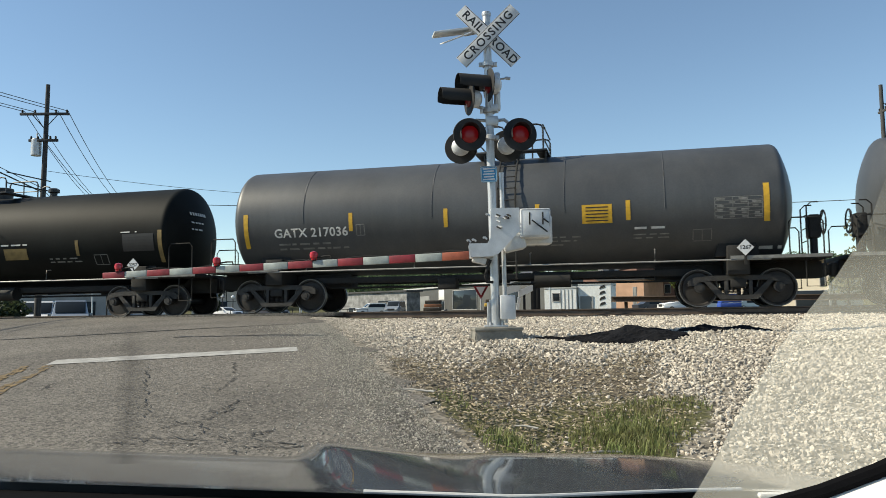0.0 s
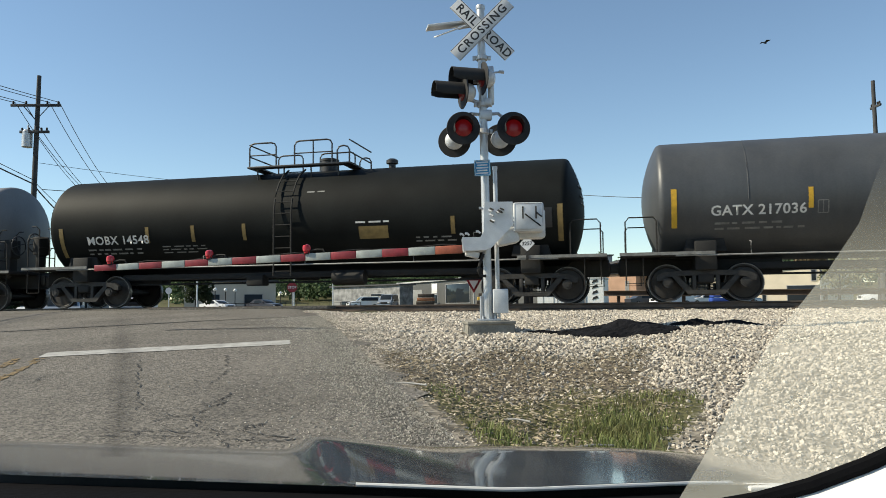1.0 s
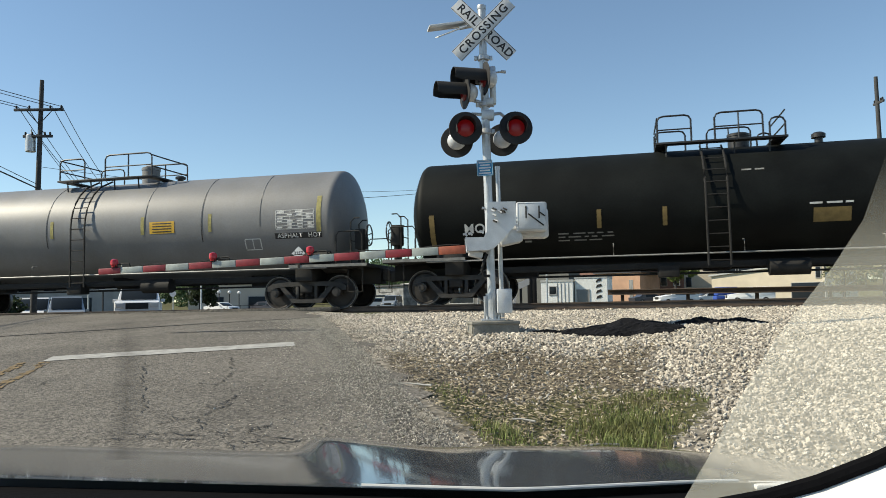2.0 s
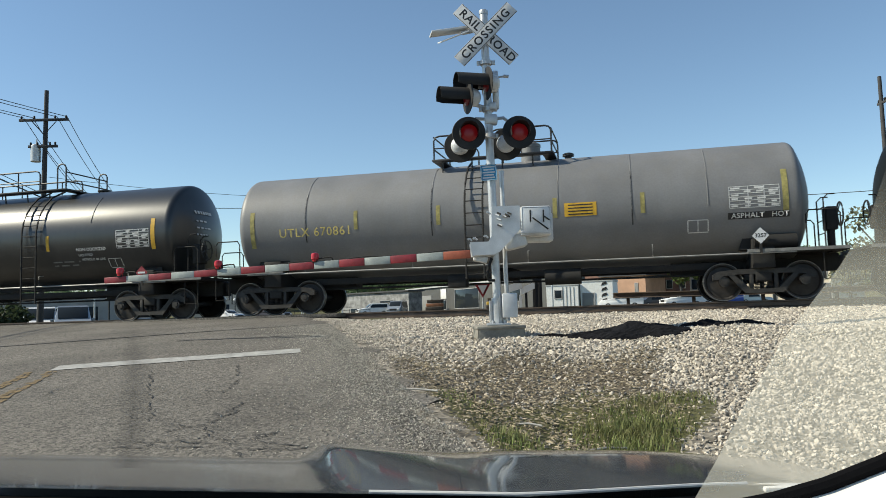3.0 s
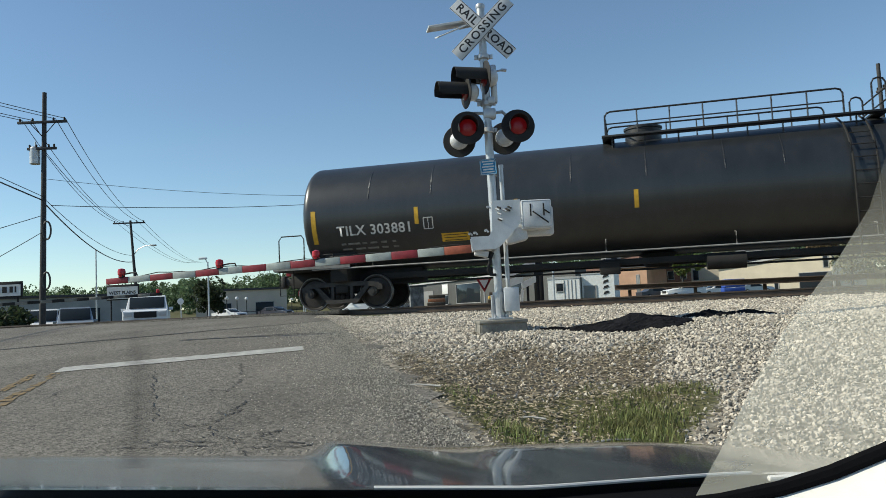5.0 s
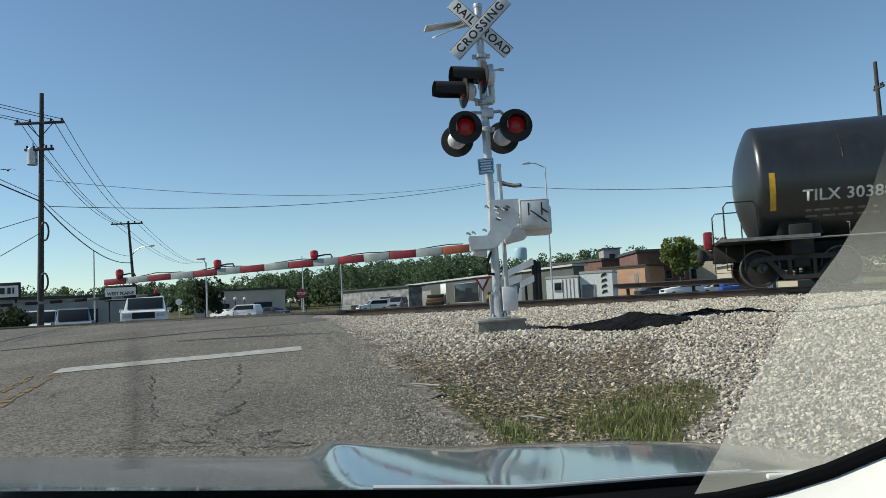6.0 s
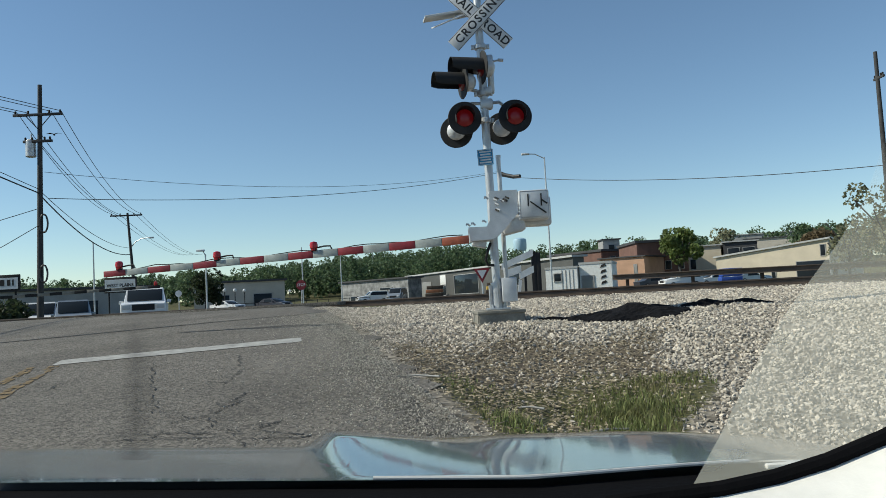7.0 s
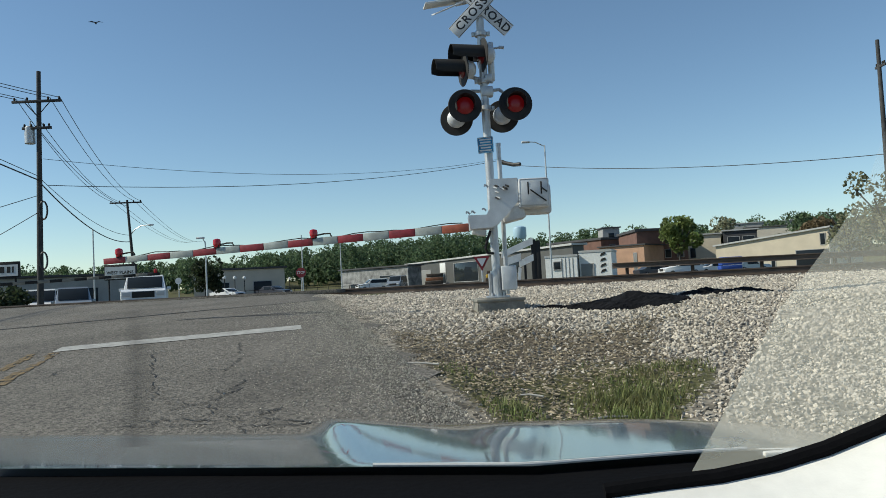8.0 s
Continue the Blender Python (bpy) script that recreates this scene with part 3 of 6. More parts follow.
        if label:
            ob["label"] = label
        return ob

    def text(self, body, x, z, size, material, spread=1.05, bold=0.0, label="", off=0.014):
        me = words(body, size, material, spread, bold)
        me.name = "lettering"
        ob = self.wrap(me, x, z, off)
        if label:
            ob["label"] = label
        return ob

    def bars(self, x, z, w, rows, material, pitch=0.075, seed=1):
        """Lines of lettering too small to read, as broken bars."""
        rnd = random.Random(seed)
        for k in range(rows):
            cx, end = x - w / 2, x + w / 2 - rnd.uniform(0, 0.3) * w
            while cx < end:
                ww = rnd.uniform(0.10, 0.34)
                self.patch("small_print", cx + ww / 2, z - k * pitch, min(ww, end - cx + 0.05), pitch * 0.45, material)
                cx += ww + rnd.uniform(0.05, 0.12)

    def framed(self, name, x, z, w, h, material, t=0.03):
        """An empty lettered frame with a bar in it."""
        for dx, dz, ww, hh in ((0, h / 2, w, t), (0, -h / 2, w, t), (-w / 2, 0, t, h), (w / 2, 0, t, h), (0, 0, t * 0.8, h)):
            self.patch(name, x + dx, z + dz, ww, hh, material)

    def table(self, x, z, w, h, material, rows=6, seed=3):
        """A stencilled test table: frame, rules and broken entries."""
        rnd = random.Random(seed)
        for k in range(rows + 1):
            self.patch("test_table_rule", x, z - h / 2 + h * k / rows, w, 0.014, material)
        for dx in (-0.5, -0.12, 0.2, 0.5):
            self.patch("test_table_rule", x + dx * w, z, 0.014, h, material)
        for k in range(rows):
            for c in range(4):
                if rnd.random() < 0.8:
                    self.patch("test_table_entry", x - w * 0.4 + c * w * 0.26 + rnd.uniform(-0.03, 0.03), z - h / 2 + h * (k + 0.5) / rows, w * rnd.uniform(0.1, 0.2), h / rows * 0.5, material)

    def placard(self, x, z, text, face, ink):
        """A diamond hazard placard on its bracket below the tank."""
        pl = thing("hazard_placard", "", "", None)
        for key in ("label", "category"):
            if key in pl:
                del pl[key]
        pl.parent = self.ob
        pl.matrix_basis = pose(x + FLANK, -1.42, z)
        bm = bmesh.new()
        plate(bm, [(-0.19, 0), (0, -0.19), (0.19, 0), (0, 0.19)], 0.012)
        part("diamond", bm, face, pl, "diamond hazard placard")
        bm = bmesh.new()
        box(bm, 0.06, 0.03, 0.5, pose(0, 0.025, -0.15))
        part("bracket", bm, M["frame"], pl)
        if text:
            o = new("lettering", words(text, 0.13, ink, 1.0, 0.003))
            o.parent = pl
            o.matrix_basis = pose(0, -0.009, 0, 90, 0, 0)
        else:
            bm = bmesh.new()
            box(bm, 0.22, 0.004, 0.05, pose(0, -0.009, 0))
            part("bar", bm, ink, pl)

    def ladder(self, x, z0, z1, w=0.42, material=None):
        material = material or M["frame"]
        x += FLANK
        R = self.r + 0.10

        def at(px, z):
            if z <= self.zc:
                return (px, -R, z)
            k = min(1, (z - self.zc) / R)
            return (px, -R * math.sqrt(max(0.0, 1 - k * k)), z)

        zs = np.linspace(z0, z1, 14)
        for s in (-1, 1):
            bm = bmesh.new()
            pipe(bm, [at(x + s * w / 2, z) for z in zs], 0.026, 6)
            self.p("ladder_stile", bm, material)
        for z in np.arange(z0 + 0.12, z1, 0.31):
            bm = bmesh.new()
            rod(bm, at(x - w / 2, z), at(x + w / 2, z), 0.014, seg=6)
            self.p("rung", bm, material)

    def platform(self, x0, x1, h, posts, loops=False, half=0.85, lift=0.05, mid=True, tall_right=True):
        """The grating on top of the tank with its pipe railings."""
        z = self.zc + self.r + lift
        bm = bmesh.new()
        for y in (-half, half):
            box(bm, x1 - x0, 0.28, 0.05, pose((x0 + x1) / 2, y, z), 0.006)
            for x in np.arange(x0 + 0.25, x1, 0.8):
                k = math.sqrt(max(0.01, self.r ** 2 - (half - 0.05) ** 2)) + self.zc
                rod(bm, (x, y * 0.96, k - 0.03), (x, y, z), 0.022, seg=6)
        box(bm, 0.3, 2 * half, 0.05, pose(x0 + 0.15, 0, z + 0.002), 0.006)
        box(bm, 0.3, 2 * half, 0.05, pose(x1 - 0.15, 0, z + 0.002), 0.006)
        self.p("top_platform", bm, M["black"])
        for y in (-half - 0.08, half + 0.08):
            for a, b, hh in posts:
                bm = bmesh.new()
                top = z + hh
                pipe(bm, [(a, y, z), (a, y, top - 0.12), (a + 0.05, y, top - 0.03), (a + 0.15, y, top), (b - 0.15, y, top), (b - 0.05, y, top - 0.03), (b, y, top - 0.12), (b, y, z)], 0.024, 6)
                if mid and b - a > 0.6:
                    pipe(bm, [(a, y, z + hh * 0.5), (b, y, z + hh * 0.5)], 0.018, 6)
                    for x in np.linspace(a, b, 2 + int((b - a) / 0.9))[1:-1]:
                        rod(bm, (x, y, z), (x, y, top), 0.02, seg=6)
                self.p("platform_railing", bm, M["black"], "black bent-pipe railing")
        for x in (posts[0][0], posts[-1][1]):
            bm = bmesh.new()
            for hh in (0.5, 1.0):
                pipe(bm, [(x, -half - 0.08, z + h * hh - 0.02), (x, half + 0.08, z + h * hh - 0.02)], 0.02, 6)
            self.p("platform_railing", bm, M["black"])

    def dome(self, x, r, h, material=None):
        bm = bmesh.new()
        z = self.zc + self.r - 0.06
        lathe(bm, [(r, z), (r, z + h * 0.8), (r * 1.06, z + h * 0.82), (r * 1.06, z + h * 0.95), (r * 0.9, z + h), (0.05, z + h * 1.02)], pose(x, 0, 0), 24)
        self.p("valve_housing", bm, material or M["black"])

    def vent(self, x, h=0.25, r=0.09):
        bm = bmesh.new()
        z = self.zc + self.r - 0.03
        lathe(bm, [(r, z), (r, z + h * 0.5), (r * 1.7, z + h * 0.55), (r * 1.7, z + h * 0.85), (r, z + h), (0.02, z + h)], pose(x, 0, 0), 14)
        self.p("relief_valve", bm, M["black"])

    def brake(self, s=1):
        x = s * (self.L / 2 + 0.15)
        b = bmesh.new()
        ring = [(x + s * 0.36, -0.95 + 0.28 * math.cos(k * math.tau / 20), 1.95 + 0.28 * math.sin(k * math.tau / 20)) for k in range(21)]
        pipe(b, ring, 0.02, 6)
        for k in range(4):
            a = k * math.tau / 4 + 0.3
            rod(b, (x + s * 0.3, -0.95, 1.95), (x + s * 0.36, -0.95 + 0.28 * math.cos(a), 1.95 + 0.28 * math.sin(a)), 0.014, seg=6)
        self.p("brake_wheel", b, M["black"])
        b = bmesh.new()
        box(b, 0.26, 0.4, 0.55, pose(x + s * 0.14, -0.95, 1.85), 0.04)
        box(b, 0.12, 0.3, 0.9, pose(x + s * 0.14, -0.95, 1.5), 0.02)
        self.p("brake_housing", b, M["frame"])
        b = bmesh.new()
        for y in (-1.25, -0.6):
            pipe(b, [(x - s * 0.05, y, 1.18), (x - s * 0.05, y, 2.3), (x + s * 0.05, y, 2.4), (x + s * 0.2, y, 2.4)], 0.018, 6)
        for z in (1.5, 1.8, 2.1):
            rod(b, (x - s * 0.05, -1.25, z), (x - s * 0.05, -0.6, z), 0.013, seg=6)
        self.p("end_ladder", b, M["frame"])

    def reflectors(self, xs, z, h, material, ends=None):
        for x in xs:
            self.patch("reflector", x, z, 0.105, h, material, "vertical yellow reflector")
        for x, ze, he in ends or ():
            self.patch("reflector", x, ze, 0.13, he, material, "tall yellow reflector near the end")

    def end_print(self, material, rows=3, seed=4):
        """Small lettering on the trailing head, too small to read."""
        rnd = random.Random(seed)
        for k in range(rows):
            y = -0.55
            while y < (0.15 if k == 0 else -0.05):
                w = rnd.uniform(0.06, 0.11) if k == 0 else rnd.uniform(0.08, 0.2)
                z = self.zc + 0.62 - 0.2 * k - (0.06 if k else 0)
                q = ((y + w / 2) ** 2 + (z - self.zc) ** 2) / self.r ** 2
                bm = bmesh.new()
                box(bm, 0.006, w, 0.10 if k == 0 else 0.05, pose(self.L / 2 - 0.40 * q + 0.012, y + w / 2, z, 0, -22, 0))
                self.p("small_print", bm, material)
                y += w + 0.035

    def seam(self, x, a0=-0.1, a1=1.2):
        """A weld bead across the flank."""
        bm = bmesh.new()
        x += FLANK
        pts = [(x, -(self.r + 0.001) * math.cos(a), self.zc + (self.r + 0.001) * math.sin(a)) for a in np.linspace(a0, a1, 16)]
        pipe(bm, pts, 0.012, 5)
        self.p("weld_seam", bm, self.tank.data.materials[0])


def car_one():
    t = Tank("dark grey tank car with white lettering and yellow reflectors", 14.75, 1.50, M["tank_grey"], 11.9, 2.53)
    t.skirt()
    t.text("GATX 217036", -5.1, 2.12, 0.335, M["text"], 1.06, 0.006, "white reporting mark")
    t.framed("plate_mark", -3.70, 2.15, 0.22, 0.28, M["dim_text"], 0.02)
    t.bars(-5.06, 1.84, 2.0, 2, M["dim_text"], 0.12, 2)
    t.reflectors([-3.96, -1.39, 0.95, 3.14], 2.36, 0.48, M["yellow"], [(-6.98, 2.2, 0.95), (6.27, 2.42, 0.9)])
    t.patch("warning_label", 2.40, 2.30, 0.72, 0.46, M["yellow"], "yellow warning label with small dark print")
    for k in range(5):
        t.patch("label_print", 2.40, 2.46 - k * 0.08, 0.54, 0.026, M["black"], off=0.012)
    t.bars(3.68, 1.93, 0.8, 1, M["text"], 0.13, 5)
    t.bars(3.75, 1.78, 1.0, 2, M["dim_text"], 0.08, 6)
    t.bars(0.9, 1.78, 2.4, 3, M["dim_text"], 0.09, 7)
    t.table(5.65, 2.32, 1.05, 0.5, M["dim_text"])
    t.framed("stencil_box", 4.84, 1.72, 0.42, 0.26, M["dim_text"], 0.018)
    t.placard(5.77, 1.38, "1267", M["sign_white"], M["black"])
    t.bars(6.25, 1.40, 0.75, 1, M["text"], 0.24, 9)
    t.ladder(0.2, 0.75, 4.0, 0.44)
    t.platform(-0.4, 1.5, 0.68, [(-0.35, 0.4, 0.68), (0.9, 1.4, 0.68)])
    t.dome(0.45, 0.36, 0.35)
    t.brake(1)
    for x in (-5.3, -1.75, 1.62, 4.0):
        t.seam(x)
    return t.ob


def car_two():
    t = Tank("dull black tank car with a white number and dim reflectors", 15.6, 1.43, M["tank_dull"], 13.0, 2.38)
    t.skirt()
    t.text("MOBX 14548", -5.52, 1.9, 0.34, M["text"], 1.05, 0.006, "white reporting mark")
    t.bars(-5.6, 1.66, 1.9, 2, M["dim_text"], 0.11, 12)
    t.reflectors([-4.56, -3.14, -1.59, 4.23], 2.02, 0.46, M["dim_yellow"], [(-7.35, 1.85, 0.9), (6.95, 1.98, 0.95)])
    t.bars(-3.45, 1.70, 1.4, 3, M["dim_text"], 0.08, 13)
    t.patch("warning_label", 2.10, 1.90, 0.8, 0.34, M["dim_yellow"], "grimy yellow warning label")
    t.bars(2.07, 2.17, 0.9, 1, M["text"], 0.1, 14)
    t.bars(3.93, 1.74, 1.4, 2, M["dim_text"], 0.09, 15)
    t.framed("stencil_box", 4.97, 1.68, 0.44, 0.27, M["dim_text"], 0.02)
    t.patch("tank_plate", 6.25, 2.12, 1.0, 0.5, M["black"], "plain black plate")
    t.bars(5.95, 2.42, 0.5, 1, M["text"], 0.07, 17)
    t.placard(6.12, 1.48, "3257", M["sign_white"], M["black"])
    t.ladder(-0.4, 0.8, 3.8, 0.5)
    t.platform(-1.4, 1.65, 0.66, [(-1.35, -0.55, 0.68), (0.0, 1.1, 0.68), (1.25, 1.6, 0.48)])
    t.dome(0.66, 0.26, 0.42)
    t.vent(2.53, 0.3, 0.1)
    t.brake(-1)
    t.bars(0.5, 3.05, 0.6, 1, M["dim_text"], 0.1, 16)
    t.end_print(M["text"], 3, 7)
    return t.ob


def car_three():
    t = Tank("grey tank car streaked black with faded yellow lettering", 15.0, 1.46, M["tank_pale"], 12.5, 2.43)
    t.skirt()
    t.text("UTLX 670861", -5.23, 2.17, 0.33, M["mark_yellow"], 1.1, 0.0, "chalky yellow reporting mark")
    t.reflectors([-4.07, -1.83, 1.15, 3.25], 2.43, 0.5, M["pale_yellow"], [(-7.05, 2.3, 1.0), (6.45, 2.55, 1.0)])
    t.patch("warning_label", 1.77, 2.36, 0.78, 0.33, M["yellow"], "bright yellow warning label with dark print")
    for k in range(4):
        t.patch("label_print", 1.77, 2.47 - k * 0.075, 0.6, 0.026, M["black"], off=0.012)
    t.table(5.77, 2.42, 1.1, 0.5, M["text"])
    t.patch("dark_stencil_band", 5.85, 1.99, 1.35, 0.16, M["black"])
    t.text("ASPHALT   HOT", 5.88, 1.99, 0.17, M["text"], 1.05, 0.002, off=0.018)
    t.framed("stencil_box", 4.50, 1.80, 0.46, 0.28, M["text"], 0.025)
    t.placard(5.86, 1.50, "3257", M["sign_white"], M["black"])
    bm = bmesh.new()
    rod(bm, (6.06, -1.15, 1.38), (7.0, -1.15, 1.38), 0.17, seg=18)
    t.p("brake_cylinder", bm, M["frame"])
    t.ladder(-0.88, 0.75, 3.95, 0.46)
    t.platform(-1.75, 1.45, 0.65, [(-1.7, -0.85, 0.65), (-0.15, 1.4, 0.7)])
    t.dome(0.75, 0.26, 0.55, M["tank_pale"])
    t.vent(1.75, 0.2)
    t.brake(1)
    for x in (-5.49, -2.01, 1.23, 3.0, 4.75):
        t.seam(x)
    for x in (-5.49, -2.01, 3.0):
        t.patch("black_streak", x, 2.6, 0.03, 1.4, M["black"], "black tar streak")
    return t.ob


def car_four():
    t = Tank("long glossy black pressure tank car with white lettering", 19.0, 1.48, M["tank_gloss"], 16.5, 2.52)
    t.skirt()
    t.text("TILX 303881", -7.47, 2.06, 0.37, M["text"], 1.06, 0.006, "white reporting mark")
    t.framed("plate_mark", -6.0, 2.13, 0.24, 0.28, M["text"], 0.02)
    t.bars(-7.45, 1.74, 2.0, 2, M["dim_text"], 0.13, 22)
    t.reflectors([-6.3, -3.70, -0.78, 4.81], 2.34, 0.44, M["yellow"], [(-9.15, 2.2, 0.9), (8.30, 2.46, 0.88)])
    t.patch("warning_label", -5.33, 1.74, 0.72, 0.24, M["yellow"], "yellow warning label with dark print")
    for k in range(3):
        t.patch("label_print", -5.33, 1.80 - k * 0.065, 0.6, 0.02, M["black"], off=0.012)
    t.table(7.64, 2.36, 1.05, 0.5, M["text"], 7)
    t.text("NON-ODORIZED", 6.26, 2.12, 0.125, M["text"], 1.0, 0.003)
    t.text("LIQUEFIED", 6.05, 1.97, 0.10, M["text"], 1.0, 0.001)
    t.text("PETROLEUM GAS", 6.28, 1.84, 0.10, M["text"], 1.0, 0.001)
    t.bars(5.39, 1.80, 1.0, 2, M["dim_text"], 0.1, 24)
    t.framed("stencil_box", 6.96, 1.71, 0.42, 0.25, M["text"], 0.018)
    t.placard(7.91, 1.38, "", M["red"], M["sign_white"])
    t.ladder(4.26, 0.6, 4.05, 0.5)
    t.platform(-1.2, 5.35, 0.55, [(-1.1, 4.38, 0.62), (5.0, 5.3, 0.78)], lift=0.02)
    t.dome(-0.17, 0.46, 0.42)
    t.vent(5.93, 0.12, 0.12)
    t.brake(1)
    for x in (-7.6, -5.9, -4.19, -2.32, -0.51, 1.3, 2.6, 6.26):
        t.seam(x, 0.25, 0.9)
    t.end_print(M["text"], 4, 8)
    e = bmesh.new()
    box(e, 0.2, 0.3, 0.45, pose(-10.2, 0.0, 1.25), 0.03)
    t.p("end_of_train_device", e, M["red"], "red marker box on the last coupler")
    return t.ob


def car_lead():
    t = Tank("grey tank car with plain white stencil bars", 15.2, 1.5, M["tank_grey"], 12.2, 2.52)
    t.skirt()
    t.bars(-6.6, 2.9, 0.8, 3, M["dim_text"], 0.2, 31)
    t.brake(-1)
    t.ladder(0.3, 0.75, 4.0)
    t.platform(-0.3, 1.5, 0.85, [(-0.25, 0.6, 0.85), (0.9, 1.45, 0.85)])
    return t.ob


TRAIN = [(car_lead(), 17.95), (car_one(), 1.40), (car_two(), -15.23), (car_three(), -32.12), (car_four(), -50.54)]


# ---- crossing signal with its gate ----
def signal_lamp(parent, at, visor, lit):
    """A flasher: black disc, visor, red lens and a pale housing behind; it faces -y."""
    lamp = thing("signal_lamp", "", "")
    del_keys(lamp)
    lamp.parent, lamp.matrix_basis = parent, at
    bm = bmesh.new()
    lathe(bm, [(0.05, -0.005), (0.255, -0.005), (0.262, 0.0), (0.262, 0.006), (0.255, 0.012), (0.05, 0.012)], pose(0, 0, 0, 90, 0, 0), 40)
    part("background_disc", bm, M["matt_black"], lamp)
    bm = bmesh.new()
    n = 22
    rings = []
    for r in (0.152, 0.146):
        for y, cut in ((0.0, 0.0), (visor, 0.35)):
            rings.append([bm.verts.new((r * math.cos(a), -y * (1 if k not in (0, n) else 0.8), r * math.sin(a))) for k, a in enumerate(np.linspace(-0.5, math.pi + 0.5, n + 1))])
    for a, b in ((0, 1), (2, 3), (1, 3)):
        for k in range(n):
            bm.faces.new((rings[a][k], rings[a][k + 1], rings[b][k + 1], rings[b][k]))
    part("visor", bm, M["matt_black"], lamp)
    bm = bmesh.new()
    lathe(bm, [(0.135, 0.0), (0.133, 0.015), (0.105, 0.034), (0.055, 0.046), (0.005, 0.05)], pose(0, -0.012, 0, 90, 0, 0), 28)
    part("lens", bm, M["red_lens"] if lit else M["red_lens_dim"], lamp, "glowing red lens" if lit else "dark red lens")
    bm = bmesh.new()
    lathe(bm, [(0.14, 0.0), (0.15, -0.05), (0.13, -0.13), (0.08, -0.17), (0.01, -0.175)], pose(0, 0.012, 0, 90, 0, 0), 24)
    part("housing", bm, M["galv_box"], lamp, "pale cast housing")


def del_keys(ob):
    for key in ("label", "category"):
        if key in ob:
            del ob[key]


def make_signal():
    X, Y = 0.72, 11.9
    t = thing("crossing_signal", "silver level crossing mast with crossbuck, flashers and lowered gate", "crossing signal", pose(X, Y, 1.04))
    P = lambda name, bm, material, label="": part(name, bm, material, t, label)
    lean = -0.012
    bm = bmesh.new()
    rod(bm, (0.02, 0, 0.0), (0.02 + lean * 4.9, 0, 4.95), 0.066, 0.063, 20)
    P("mast", bm, M["galv"], "silver tubular mast")
    bm = bmesh.new()
    rod(bm, (0.02, 0, 0.0), (0.02, 0, 0.42), 0.10, 0.10, 16)
    box(bm, 0.36, 0.36, 0.03, pose(0.02, 0, 0.015), 0.005)
    P("mast_foot", bm, M["galv"])
    for a in range(4):
        bm = bmesh.new()
        x, y = 0.02 + 0.13 * math.cos(a * math.pi / 2 + 0.78), 0.13 * math.sin(a * math.pi / 2 + 0.78)
        rod(bm, (x, y, 0.02), (x, y, 0.08), 0.018, seg=6)
        P("anchor_bolt", bm, M["galv"])
    for a in range(6):
        bm = bmesh.new()
        box(bm, 0.012, 0.07, 0.36, pose(0.02, 0, 0.2, 0, 0, a * 60) @ pose(0, 0.11, 0))
        P("gusset", bm, M["galv"])
    bm = bmesh.new()
    lathe(bm, [(0.07, 0), (0.075, 0.03), (0.07, 0.06), (0.02, 0.085)], pose(0.02 + lean * 4.95, 0, 4.93), 16)
    P("finial", bm, M["galv"])
    # crossbuck
    cz = 4.575
    for tilt, text, y in ((45, "RAIL  ROAD", -0.085), (-45, "CROSSING", -0.10)):
        bm = bmesh.new()
        box(bm, 1.22, 0.006, 0.225, pose(-0.02, y, cz, 0, tilt, 0), 0.002)
        blade = P("crossbuck_blade", bm, M["sign_white"], "white crossbuck blade with black lettering")
        for k in (-1, 1):
            bm = bmesh.new()
            box(bm, 1.2, 0.002, 0.008, pose(-0.02, y - 0.004, cz, 0, tilt, 0) @ pose(0, 0, k * 0.104))
            part("border", bm, M["black"], blade)
        gap = 0.16
        if tilt > 0:
            for word, dx in (("RAIL", -0.335), ("ROAD", 0.335)):
                o = new("lettering", words(word, 0.185, M["black"], 1.1, 0.004))
                o.parent = blade
                o.matrix_basis = pose(-0.02, y - 0.005, cz, 0, tilt, 0) @ pose(dx, 0, 0, 90, 0, 0)
        else:
            o = new("lettering", words(text, 0.185, M["black"], 1.22, 0.004))
            o.parent = blade
            o.matrix_basis = pose(-0.02, y - 0.005, cz, 0, tilt, 0) @ pose(0, 0, 0, 90, 0, 0)
    # side panel on its bracket
    bm = bmesh.new()
    box(bm, 0.66, 0.3, 0.03, pose(-0.57, 0.1, 4.71, 3, -9, 8), 0.006)
    P("side_panel", bm, M["galv_box"], "flat silver panel seen nearly edge-on")
    bm = bmesh.new()
    box(bm, 0.50, 0.26, 0.02, pose(-0.53, 0.02, 4.585, 18, -22, 5), 0.006)
    P("side_panel", bm, M["sign_white"])
    bm = bmesh.new()
    box(bm, 0.4, 0.06, 0.05, pose(-0.2, 0.03, 4.68, 0, -10, 0), 0.01)
    P("panel_bracket", bm, M["galv"])
    # collars and arms
    for z in (2.92, 3.35, 3.72, 4.1):
        bm = bmesh.new()
        zz = 0.02 + lean * z
        lathe(bm, [(0.085, 0), (0.095, 0.01), (0.095, 0.07), (0.085, 0.08)], pose(zz, 0, z), 18)
        for s in (-1, 1):
            box(bm, 0.05, 0.035, 0.07, pose(zz + s * 0.12, 0, z + 0.04), 0.006)
        P("collar", bm, M["galv"])
    bm = bmesh.new()
    pipe(bm, [(-0.36, 0.12, 3.12), (-0.22, 0.05, 3.26), (0.0, 0, 3.23), (0.22, 0.05, 3.26), (0.42, 0.1, 3.1)], 0.028, 8)
    box(bm, 0.20, 0.16, 0.16, pose(0.02, 0, 3.22), 0.03)
    P("cross_arm", bm, M["galv"])
    bm = bmesh.new()
    box(bm, 0.10, 0.12, 0.62, pose(0.11, 0.02, 3.70), 0.03)
